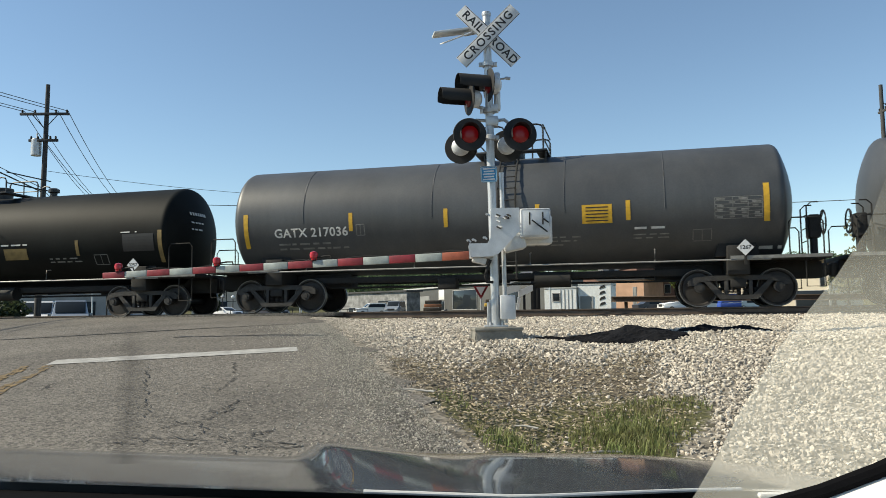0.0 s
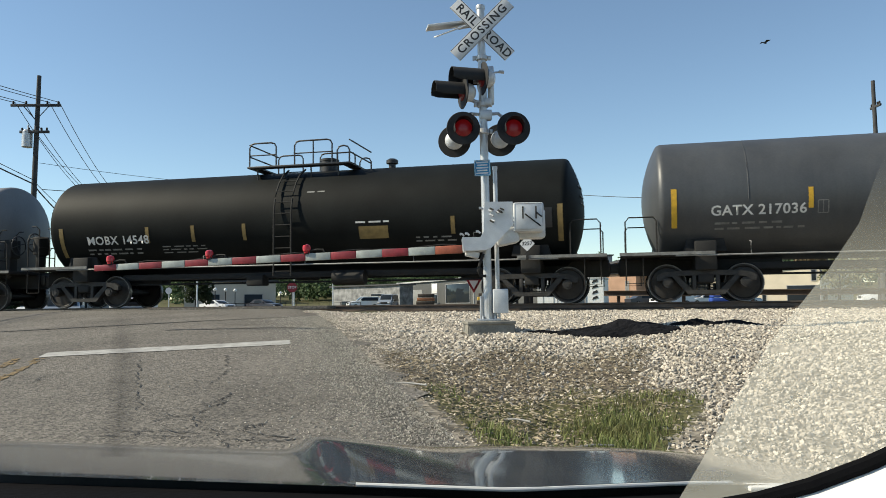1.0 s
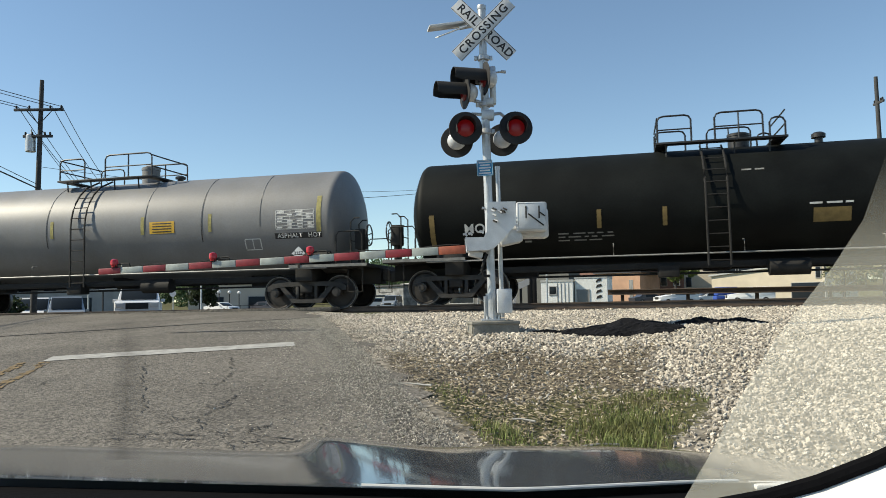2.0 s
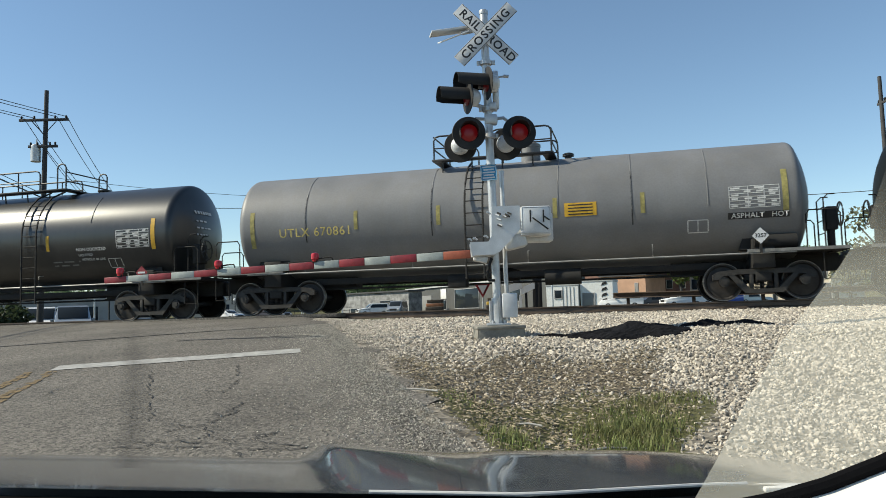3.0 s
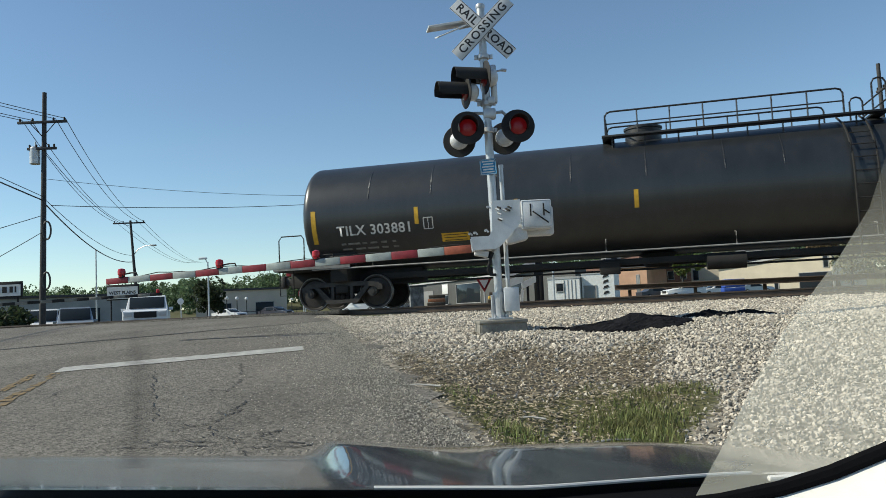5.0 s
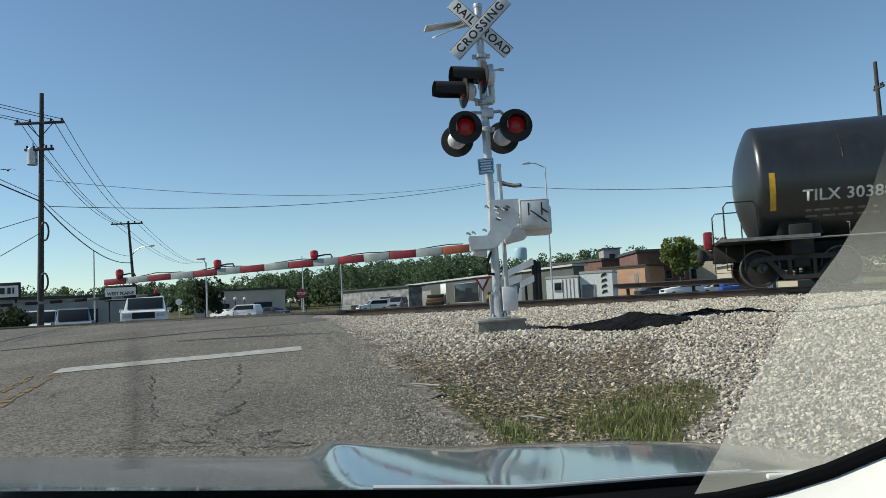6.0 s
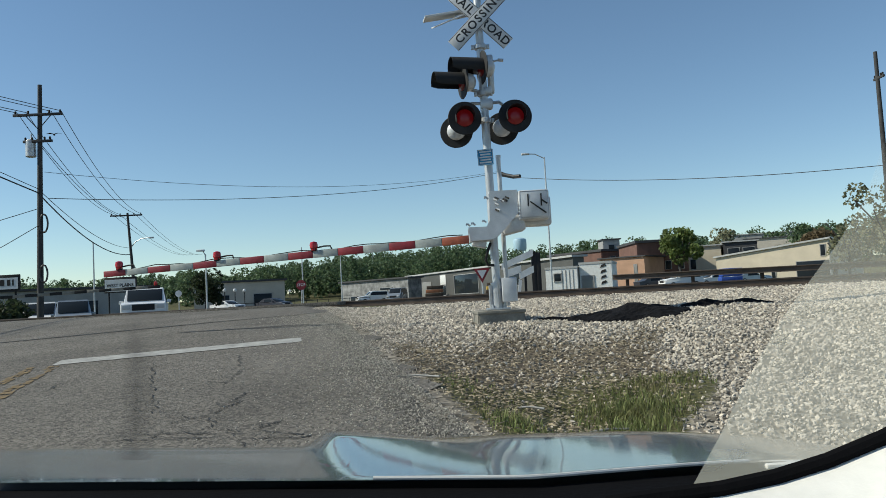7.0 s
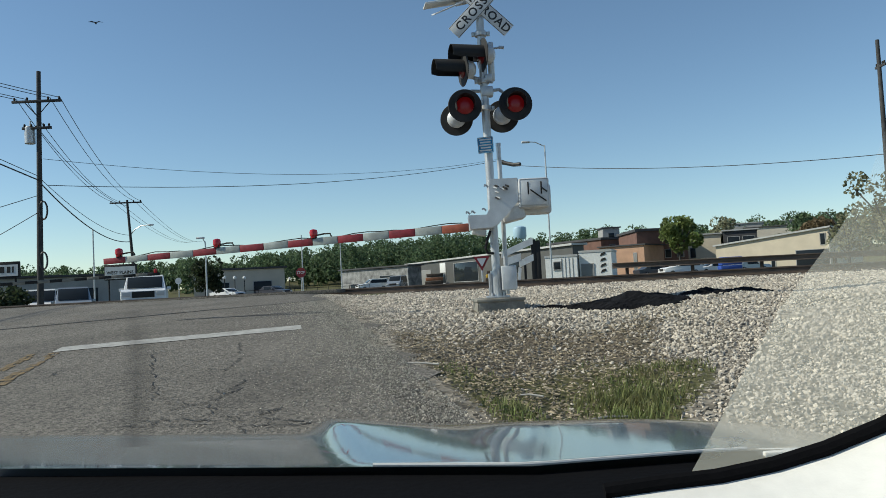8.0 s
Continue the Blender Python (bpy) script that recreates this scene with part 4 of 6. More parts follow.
    rod(bm, (0.0, 0, 3.4), (-0.3, 0.02, 3.5), 0.03, seg=10)
    rod(bm, (0.0, 0, 3.85), (-0.1, 0, 3.84), 0.035, seg=10)
    box(bm, 0.12, 0.12, 0.12, pose(0.05, -0.04, 3.42), 0.02)
    rod(bm, (0.13, 0, 3.9), (0.28, -0.03, 3.91), 0.016, seg=8)
    rod(bm, (0.24, -0.03, 3.91), (0.32, -0.03, 3.90), 0.026, seg=8)
    P("junction_fitting", bm, M["galv"], "silver cast fittings and conduit")
    signal_lamp(t, pose(-0.34, -0.17, 2.98, -2, 0, 4), 0.2, True)
    signal_lamp(t, pose(0.44, -0.17, 2.97, -2, 0, 4), 0.2, True)
    signal_lamp(t, pose(-0.47, 0.22, 2.86, 0, 0, 176), 0.2, False)
    signal_lamp(t, pose(0.26, 0.22, 2.87, 0, 0, 176), 0.2, False)
    signal_lamp(t, pose(-0.33, -0.12, 3.56, 0, 0, -74), 0.48, False)
    signal_lamp(t, pose(-0.02, -0.10, 3.78, 0, 0, -74), 0.52, False)
    # notice
    bm = bmesh.new()
    box(bm, 0.245, 0.005, 0.245, pose(-0.05, -0.085, 2.37, 0, -3, 0), 0.02)
    sign = P("notice", bm, M["blue"], "small blue notice with white print")
    for k in range(5):
        bm = bmesh.new()
        box(bm, 0.19 - 0.03 * (k % 2), 0.003, 0.022, pose(-0.05, -0.0895, 2.455 - k * 0.042, 0, -3, 0))
        part("print_bar", bm, M["sign_white"], sign)
    for dz, dx, w, h in ((0.115, 0, 0.24, 0.01), (-0.115, 0, 0.24, 0.01), (0, 0.115, 0.01, 0.24), (0, -0.115, 0.01, 0.24)):
        bm = bmesh.new()
        box(bm, w, 0.003, h, pose(-0.05 + dx, -0.0895, 2.37 + dz, 0, -3, 0))
        part("border", bm, M["sign_white"], sign)
    # gate mechanism
    z0 = 1.43
    bm = bmesh.new()
    outline = [(-0.03, 0.39), (0.40, 0.39), (0.40, 0.03), (0.20, -0.18), (0.07, -0.31), (-0.02, -0.35), (-0.36, -0.36), (-0.38, -0.15), (-0.10, -0.15), (-0.05, -0.07)]
    plate(bm, outline, 0.03, pose(0, -0.20, z0))
    plate(bm, outline, 0.03, pose(0, 0.18, z0))
    box(bm, 0.44, 0.36, 0.03, pose(0.185, -0.01, z0 + 0.375))
    P("gate_support_plate", bm, M["galv_box"], "pale aluminium gate support plates")
    bm = bmesh.new()
    box(bm, 0.47, 0.40, 0.45, pose(0.64, -0.04, z0 + 0.15), 0.03)
    mech = P("mechanism_case", bm, M["galv_box"], "pale grey gate mechanism case")
    bm = bmesh.new()
    box(bm, 0.43, 0.02, 0.40, pose(0.64, -0.25, z0 + 0.155), 0.02)
    part("case_door", bm, M["galv_box"], mech)
    for dx in (-0.09, 0.11):
        bm = bmesh.new()
        box(bm, 0.02, 0.02, 0.19, pose(0.64 + dx, -0.268, z0 + 0.215), 0.004)
        part("door_strap", bm, M["frame"], mech)
        bm = bmesh.new()
        box(bm, 0.30 if dx < 0 else 0.10, 0.018, 0.02, pose(0.64 + dx + (0.15 if dx < 0 else 0.05), -0.268, z0 + (0.10 if dx < 0 else 0.18), 0, 38, 0), 0.004)
        part("door_strap", bm, M["frame"], mech)
    bm = bmesh.new()
    box(bm, 0.5, 0.3, 0.46, pose(0.69, 0.22, z0 + 0.08), 0.04)
    P("rear_case", bm, M["galv_box"])
    bm = bmesh.new()
    box(bm, 0.36, 0.3, 0.26, pose(0.32, 0.0, z0 - 0.13, 0, -12, 0), 0.05)
    P("lower_housing", bm, M["galv_box"])
    for i in range(9):
        bm = bmesh.new()
        rnd = random.Random(i)
        x, z = rnd.uniform(0.0, 0.22), rnd.uniform(0.08, 0.30)
        rod(bm, (x, -0.215, z0 + z), (x + 0.05, -0.25 - 0.03 * rnd.random(), z0 + z - 0.03), 0.013, seg=6)
        P("bolt", bm, M["galv"] if i % 2 else M["frame"])
    for x, z in ((-0.35, -0.13), (-0.27, -0.12), (-0.10, -0.09), (-0.05, 0.27)):
        bm = bmesh.new()
        rod(bm, (x, -0.19, z0 + z), (x - 0.04, -0.19, z0 + z + 0.04), 0.014, seg=6)
        rod(bm, (x - 0.05, -0.22, z0 + z + 0.03), (x - 0.05, -0.15, z0 + z + 0.03), 0.018, seg=6)
        P("bolt", bm, M["galv"])
    bm = bmesh.new()
    box(bm, 0.36, 0.34, 0.18, pose(-0.18, -0.01, z0 - 0.27), 0.02)
    box(bm, 0.22, 0.2, 0.1, pose(-0.22, -0.01, z0 - 0.40, 0, 14, 0), 0.02)
    P("arm_clamp", bm, M["galv_box"])
    bm = bmesh.new()
    pipe(bm, [(-0.05, -0.12, z0 - 0.40), (-0.10, -0.13, z0 - 0.52), (-0.14, -0.12, z0 - 0.66), (-0.10, -0.1, z0 - 0.74), (-0.02, -0.06, z0 - 0.74)], 0.022, 8)
    P("cable", bm, M["frame"], "dark hanging cable")
    bm = bmesh.new()
    box(bm, 0.23, 0.22, 0.37, pose(0.20, -0.08, 0.30), 0.015)
    P("junction_box", bm, M["galv_box"], "grey junction box on the mast")
    bm = bmesh.new()
    rod(bm, (0.19, 0.25, 0.05), (0.17, 0.25, 2.42), 0.036, seg=12)
    rod(bm, (0.17, 0.25, 2.40), (0.17, 0.25, 2.45), 0.042, seg=12)
    P("conduit", bm, M["galv"], "second slim silver pipe")
    # gate arm
    a, b = Vector((-0.38, -0.25, z0 - 0.335)), Vector((-6.58, 1.12, 0.93))
    d = (b - a)
    turn = d.to_track_quat("X", "Z").to_matrix().to_4x4()
    arm = thing("gate_arm", "", "")
    del_keys(arm)
    arm.parent = t
    arm.matrix_basis = Matrix.Translation(a) @ turn
    n = 15
    L = d.length / n
    for i in range(n):
        bm = bmesh.new()
        h = 0.125 - 0.025 * i / n
        box(bm, L - 0.004, 0.035, h, pose((i + 0.5) * L, 0, 0), 0.008)
        part("stripe_panel", bm, M["orange"] if i == 0 else (M["arm_white"] if i % 2 else M["red"]), arm, "faded red band" if i % 2 == 0 else "dull white band")
    bm = bmesh.new()
    rnd = random.Random(5)
    pts = [(x, -0.03, 0.065 + 0.02 * math.sin(x * 5) + rnd.uniform(-0.012, 0.012)) for x in np.arange(0.1, 6.2, 0.22)]
    pipe(bm, pts, 0.008, 5)
    part("arm_cable", bm, M["frame"], arm, "dark cable strung along the arm")
    for k, x in enumerate((2.52, 4.22, 6.05)):
        bm = bmesh.new()
        lathe(bm, [(0.045, 0.06), (0.05, 0.09), (0.062, 0.10), (0.066, 0.15), (0.055, 0.19), (0.01, 0.205)], pose(x, 0, 0), 18)
        part("arm_lamp", bm, M["red_cap"], arm, "round red arm lamp")
        bm = bmesh.new()
        box(bm, 0.09, 0.07, 0.05, pose(x, 0, 0.07), 0.008)
        pipe(bm, [(x - 0.05, 0, 0.10), (x - 0.18, 0, 0.115), (x - 0.28, 0, 0.11), (x - 0.3, 0, 0.06)], 0.014, 6)
        part("lamp_bracket", bm, M["frame"], arm)


def make_foundation():
    z = 1.04
    bm = bmesh.new()
    g = bmesh.ops.create_cube(bm, size=1.0)
    for v in bm.verts:
        k = 1.0 if v.co.z > 0 else 1.16
        v.co = Vector((v.co.x * 0.70 * k, v.co.y * 0.75 * k, v.co.z * 0.52))
    bmesh.ops.bevel(bm, geom=list(bm.edges), offset=0.02, segments=2, affect="EDGES")
    box(bm, 0.74, 0.8, 0.05, pose(0, 0, 0.262), 0.012)
    ob = new("concrete_foundation", mesh_of("concrete_foundation", bm, M["concrete"]))
    ob.matrix_basis = pose(0.74, 11.95, z - 0.29, 0, 0, 4)
    tagged(ob, "weathered concrete block foundation set in gravel", "foundation")


make_signal()
make_foundation()


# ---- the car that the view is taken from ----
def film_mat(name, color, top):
    """Film on glass: lets the view through and scatters a share of the light."""
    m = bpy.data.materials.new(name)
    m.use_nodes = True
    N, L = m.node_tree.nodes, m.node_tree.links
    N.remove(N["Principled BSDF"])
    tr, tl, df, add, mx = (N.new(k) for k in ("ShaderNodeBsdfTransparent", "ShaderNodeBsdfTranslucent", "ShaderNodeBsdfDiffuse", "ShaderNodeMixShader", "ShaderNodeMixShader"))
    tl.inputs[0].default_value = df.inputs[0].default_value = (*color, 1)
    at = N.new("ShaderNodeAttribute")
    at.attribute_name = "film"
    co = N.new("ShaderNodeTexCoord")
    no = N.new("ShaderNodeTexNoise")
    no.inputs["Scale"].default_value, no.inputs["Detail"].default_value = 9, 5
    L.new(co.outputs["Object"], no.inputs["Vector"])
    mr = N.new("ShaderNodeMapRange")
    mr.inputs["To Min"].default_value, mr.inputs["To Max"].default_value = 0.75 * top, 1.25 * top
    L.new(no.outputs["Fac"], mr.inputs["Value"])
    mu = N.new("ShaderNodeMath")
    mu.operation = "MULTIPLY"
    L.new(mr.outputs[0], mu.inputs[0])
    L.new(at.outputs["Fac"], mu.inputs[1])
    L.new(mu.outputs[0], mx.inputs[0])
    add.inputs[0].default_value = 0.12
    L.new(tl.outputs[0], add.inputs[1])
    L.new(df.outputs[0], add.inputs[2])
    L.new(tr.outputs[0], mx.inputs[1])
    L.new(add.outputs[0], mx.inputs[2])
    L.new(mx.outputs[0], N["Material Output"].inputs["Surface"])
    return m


def on_glass(dx, dz):
    """Where a line of sight meets the raked windscreen."""
    k = 0.525 / (1 + 1.7 * dz)
    return (dx * k, k, 1.3 + dz * k)


def film(name, edges, material, parent, label):
    """A patch of film between a left and a right border: rows of (left, right, height, density left, density right)."""
    cols = 6
    v, f, dens = [], [], []
    for a, b, dz, d0, d1 in edges:
        for k in range(cols + 1):
            v.append(on_glass(a + (b - a) * k / cols, dz))
            dens.append(d0 + (d1 - d0) * k / cols)
    for r in range(len(edges) - 1):
        for k in range(cols):
            i = r * (cols + 1) + k
            f.append((i, i + 1, i + cols + 2, i + cols + 1))
    ob = arrays(name, np.array(v), np.array(f), material, True)
    at = ob.data.attributes.new("film", "FLOAT", "POINT")
    at.data.foreach_set("value", np.array(dens, np.float32))
    ob.parent = parent
    ob["label"] = label
    ob.visible_shadow = False
    return ob


def hood_z(x, y):
    """The bonnet: a low left wing, a crisp step, a raised middle and a falling right shoulder."""
    z = 1.045 - 0.045 * x - 0.106 * (y - 1.08) - 0.25 * max(0, y - 1.6) ** 2
    rise = min(1.0, max(0.0, (y - 1.10) / 0.45))
    k = x - (-0.375 + (2.0 - y) * 0.25)
    step = 0.5 + 0.5 * math.tanh(k / 0.022)
    z += rise * (-0.007 + 0.026 * step + 0.010 * step * math.exp(-(k / 0.13) ** 2))
    z -= rise * 0.006 * math.exp(-((k - 0.30) / 0.10) ** 2)
    z -= 0.13 * max(0, x - 0.32) ** 2 + 0.012 * max(0, -0.9 - x)
    return z


def make_car():
    paint = mat("silver_car_paint", (0.085, 0.097, 0.112), 0.22, 0.4, 0.06, 3, 200, 0.0)
    paint.node_tree.nodes["Principled BSDF"].inputs["Coat Weight"].default_value = 1.0
    paint.node_tree.nodes["Principled BSDF"].inputs["Coat Roughness"].default_value = 0.06
    dark = M["dash"]
    pale = mat("pale_trim", (0.72, 0.70, 0.66), 0.6, 0, 0.1, 5, 60, 0.05)
    t = thing("car", "silver car with a glossy bonnet seen over its dash", "car", pose(0, 0, 0))
    xs = np.linspace(-1.45, 0.86, 150)
    ys = np.linspace(1.08, 2.12, 40)
    bm = bmesh.new()
    rows = []
    for y in ys:
        near = 1.10 + 0.0 * y
        rows.append([bm.verts.new((x, y + max(0, x - 0.1) * 0.30 * (2.12 - y) / 1.04 - max(0, x - 0.35) ** 2 * 0.9 * (y - 1.08), hood_z(x, y))) for x in xs])
    front = [bm.verts.new((v.co.x, v.co.y + 0.10, v.co.z - 0.30)) for v in rows[-1]]
    rows.append(front)
    for a, b in zip(rows, rows[1:]):
        for k in range(len(xs) - 1):
            bm.faces.new((a[k], a[k + 1], b[k + 1], b[k]))
    part("bonnet", bm, paint, t, "glossy silver bonnet with a raised ridge")
    bm = bmesh.new()
    box(bm, 2.2, 0.9, 0.5, pose(-0.3, 1.75, 0.55), 0.08)
    part("front_body", bm, paint, t)
    bm = bmesh.new()
    lines = []
    for x in np.linspace(-1.4, 0.8, 23):
        y1 = 1.085 + max(0, x - 0.1) * 0.28
        lines.append([bm.verts.new(p) for p in ((x, y1, hood_z(x, 1.08) - 0.012), (x, y1 - 0.25, hood_z(x, 1.08) - 0.012), (x, 0.45, 1.10 - 0.03 * x), (x, 0.40, 0.75))])
    for p, q in zip(lines, lines[1:]):
        for k in range(3):
            bm.faces.new((p[k], p[k + 1], q[k + 1], q[k]))
    part("dash", bm, dark, t, "black dash and cowl")
    bm = bmesh.new()
    pipe(bm, [(x, 1.085 + max(0, x - 0.1) * 0.30, hood_z(x, 1.08) + 0.002) for x in np.linspace(-0.12, 0.44, 12)], 0.0026, 6)
    part("bonnet_edge", bm, pale, t, "bright rear edge of the bonnet")
    bm = bmesh.new()
    box(bm, 0.075, 0.03, 0.008, pose(0.50, 1.20, 1.014, 0, 3, 8), 0.003)
    part("washer_cover", bm, pale, t, "small white cover at the bonnet's corner")
    for x in (-1.05, 0.45):
        bm = bmesh.new()
        lathe(bm, [(0.12, -0.1), (0.30, -0.1), (0.34, -0.07), (0.34, 0.07), (0.30, 0.1), (0.12, 0.1)], pose(x, 1.55, 0.34, 0, 90, 0), 28)
        part("front_wheel", bm, M["matt_black"], t)
    # the pale trim with its dark seal
    curve = [(0.114, 0.6, 1.131), (0.158, 0.6, 1.135), (0.201, 0.6, 1.138), (0.245, 0.6, 1.145), (0.285, 0.6, 1.155), (0.328, 0.6, 1.17), (0.361, 0.6, 1.184), (0.397, 0.6, 1.204)]
    bm = bmesh.new()
    a = [bm.verts.new(p) for p in curve]
    b = [bm.verts.new((x + 0.02, y - 0.20, z - 0.06)) for x, y, z in curve]
    c = [bm.verts.new((x + 0.02, y - 0.20, z - 0.25)) for x, y, z in curve]
    for r0, r1 in ((a, b), (b, c)):
        for k in range(len(curve) - 1):
            bm.faces.new((r0[k], r0[k + 1], r1[k + 1], r1[k]))
    part("pillar_trim", bm, pale, t, "pale plastic pillar trim")
    bm = bmesh.new()
    pipe(bm, [(x - 0.003, y, z + 0.003) for x, y, z in curve], 0.0062, 8)
    part("rubber_seal", bm, dark, t, "curved black rubber seal")
    # the wedge of sun glare: its outline and fade are shaped into this film
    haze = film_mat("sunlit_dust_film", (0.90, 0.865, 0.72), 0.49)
    film("dust_film", [(0.295, 1.1, -0.262, 0.62, 0.62), (0.335, 1.1, -0.2, 0.62, 0.62), (0.374, 1.1, -0.133, 0.62, 0.62), (0.427, 1.1, -0.053, 0.6, 0.6), (0.507, 1.1, 0.04, 0.5, 0.5), (0.55, 1.1, 0.10, 0.25, 0.3), (0.587, 1.1, 0.19, 0.0, 0.0)], haze, t, "sun glare on the windscreen, drawn as a pale film")
    # an upright dark band in two halves, densest where they meet
    smear = film_mat("dark_smear_film", (0.05, 0.05, 0.05), 0.55)
    for side in (-1, 1):
        film("smear", [(-0.425 - (0 if side < 0 else -0.012), -0.425 + 0.012 + (0 if side < 0 else 0.014), 0.0, 0.0 , 0.0), (-0.43 + (0.0 if side < 0 else 0.018), -0.412 + (0.0 if side < 0 else 0.026), -0.05, 0.0 if side < 0 else 0.7, 0.7 if side < 0 else 0.0),
              (-0.437 + (0 if side < 0 else 0.024), -0.413 + (0 if side < 0 else 0.028), -0.12, 0.0 if side < 0 else 0.8, 0.8 if side < 0 else 0.0), (-0.445 + (0 if side < 0 else 0.027), -0.418 + (0 if side < 0 else 0.034), -0.19, 0.0 if side < 0 else 0.6, 0.6 if side < 0 else 0.0)], smear, t, "narrow dark see-through band on the windscreen")


make_car()


# ---- poles and wires ----
def insulator(bm, x, y, z):
    lathe(bm, [(0.03, 0), (0.06, 0.03), (0.045, 0.07), (0.06, 0.1), (0.03, 0.15)], pose(x, y, z), 8)


def utility_pole(label, base, top, arms, lamp=None, transformer=None, coils=()):
    """A timber pole: base and top, crossarms as (height, left reach, right reach, yaw)."""
    b, tp = Vector(base), Vector(top)
    t = thing("utility_pole", label, "utility pole", Matrix.Translation(b))
    d = tp - b
    bm = bmesh.new()
    rod(bm, (0, 0, -1.4), d, 0.17, 0.10, 14)
    part("pole", bm, M["wood"], t)
    for h, l, r, yaw, braced in arms:
        c = d * (h / d.z)
        bm = bmesh.new()
        box(bm, l + r, 0.1, 0.13, Matrix.Translation(c) @ pose(0, -0.14, 0, 0, 0, yaw) @ pose((r - l) / 2, 0, 0), 0.01)
        arm = part("crossarm", bm, M["wood"], t)
        for k in (-l + 0.12, -l * 0.4, r * 0.45, r - 0.12):
            bm = bmesh.new()
            p = Matrix.Translation(c) @ pose(0, -0.14, 0, 0, 0, yaw) @ Vector((k, 0, 0.07))
            insulator(bm, *p)
            part("insulator", bm, M["frame"], arm)
        if braced:
            for s in (-1, 1):
                bm = bmesh.new()
                rod(bm, Matrix.Translation(c) @ pose(0, -0.14, 0, 0, 0, yaw) @ Vector((s * 0.62, 0, -0.05)), d * ((h - 0.75) / d.z) + Vector((0, -0.12, 0)), 0.025, seg=6)
                part("brace", bm, M["wood"], t)
    if transformer:
        c = d * (transformer / d.z)
        bm = bmesh.new()
        lathe(bm, [(0.22, -0.45), (0.25, -0.43), (0.25, 0.35), (0.2, 0.42), (0.05, 0.46)], Matrix.Translation(c + Vector((-0.45, 0, 0))), 18)
        rod(bm, c + Vector((-0.42, 0, 0.42)), c + Vector((-0.42, 0, 0.7)), 0.04, seg=8)
        part("transformer", bm, M["galv"], t, "grey can transformer")
    for h, s, rr in coils:
        c = d * (h / d.z)
        bm = bmesh.new()
        ring = [(c.x + s * 0.30 + rr * 0.45 * math.cos(a), c.y - 0.2, c.z + rr * math.sin(a)) for a in np.linspace(0, math.tau, 17)]
        pipe(bm, ring, 0.05, 6)
        part("cable_coil", bm, M["wire"], t, "looped spare cable")
    if lamp:
        c = d * (lamp[0] / d.z)
        bm = bmesh.new()
        pts = [c + Vector(p) for p in ((0, 0, 0), (0.5, -0.1, 0.5), (1.1, -0.2, 0.75), (lamp[1], -0.3, 0.8))]
        pipe(bm, pts, 0.04, 6)
        arm = part("lamp_arm", bm, M["galv"], t)
        bm = bmesh.new()
        box(bm, 0.5, 0.22, 0.14, Matrix.Translation(pts[-1] + Vector((0.1, 0, -0.02))), 0.05)
        part("lamp_head", bm, M["galv"], arm)
    return t


def cable(a, b, sag, r=0.018, label="thin black overhead wire", name="overhead_wire"):
    pts = []
    a, b = Vector(a), Vector(b)
    for k in np.linspace(0, 1, 25):
        p = a.lerp(b, k)
        p.z -= sag * 4 * k * (1 - k)
        pts.append(p)
    bm = bmesh.new()
    pipe(bm, pts, r, 5)
    ob = new(name, mesh_of(name, bm, M["wire"]))
    tagged(ob, label, "wire", "overhead wires")


A0, A1 = (-20.35, 38, 0.95), (-20.1, 38, 13.0)
B0, B1 = (-28.5, 70, 0.85), (-29.2, 70, 10.45)
utility_pole("tall dark timber utility pole with two crossarms and a transformer", A0, A1, [(10.5, 1.25, 1.2, 2, True), (9.15, 0.75, 0.7, 2, False)], transformer=8.85, coils=((5.0, 1, 0.45), (2.5, 1, 0.42)))
utility_pole("timber utility pole with one crossarm and a street lamp", B0, B1, [(9.35, 1.5, 1.35, 6, False)], lamp=(6.4, 1.9))
utility_pole("weathered timber utility pole beside leafy scrub", (24.3, 42, 0.8), (24.27, 42, 13.5), [(11.2, 0.5, 0.5, 90, False)])
for xa, xb in ((-21.2, -30.5), (-20.75, -29.9), (-19.5, -28.5), (-19.0, -28.0)):
    hi = 11.6
    cable((xa, 37.9, hi), (xb, 69.9, 10.35), 0.9)
    cable((xb, 69.9, 10.35), (xb - 20, 150, 12.0), 1.2)
    cable((xa, 37.9, hi), (xa - 11, 14, 13.6), 0.5)
cable((-20.2, 37.8, 7.5), (-29.0, 69.8, 6.6), 0.9, 0.035, "thick black telephone cable")
cable((-20.2, 37.8, 7.5), (-21.0, 14, 10.6), 0.15, 0.035, "thick black telephone cable")
cable((-20.2, 37.8, 7.7), (-29.0, 69.8, 7.2), 0.7)
cable((-20.2, 37.8, 7.7), (-21.4, 14, 11.2), 0.15)
cable((-20.2, 37.8, 10.2), (-29.1, 69.8, 9.9), 0.8)
cable((-20.2, 37.8, 6.7), (-30, 30, 2.4), 0.1)
cable((-20.2, 37.9, 5.9), (-26, 34, 1.6), 0.1)
cable((-20.1, 38.2, 8.6), (4.5, 62, 11.15), 1.0, 0.012)
cable((-19.9, 38.2, 7.25), (4.5, 62, 11.05), 0.8)
cable((4.5, 62, 10.75), (24.2, 42, 7.15), 0.55, 0.022)
bm = bmesh.new()
pipe(bm, [(4.5, 61.7, 11.0), (5.0, 61.4, 10.72), (5.6, 61.0, 10.5), (6.1, 60.6, 10.45)], 0.16, 8)
tagged(new("splice_case", mesh_of("splice_case", bm, M["wire"])), "black splice case slung on a wire", "splice case")


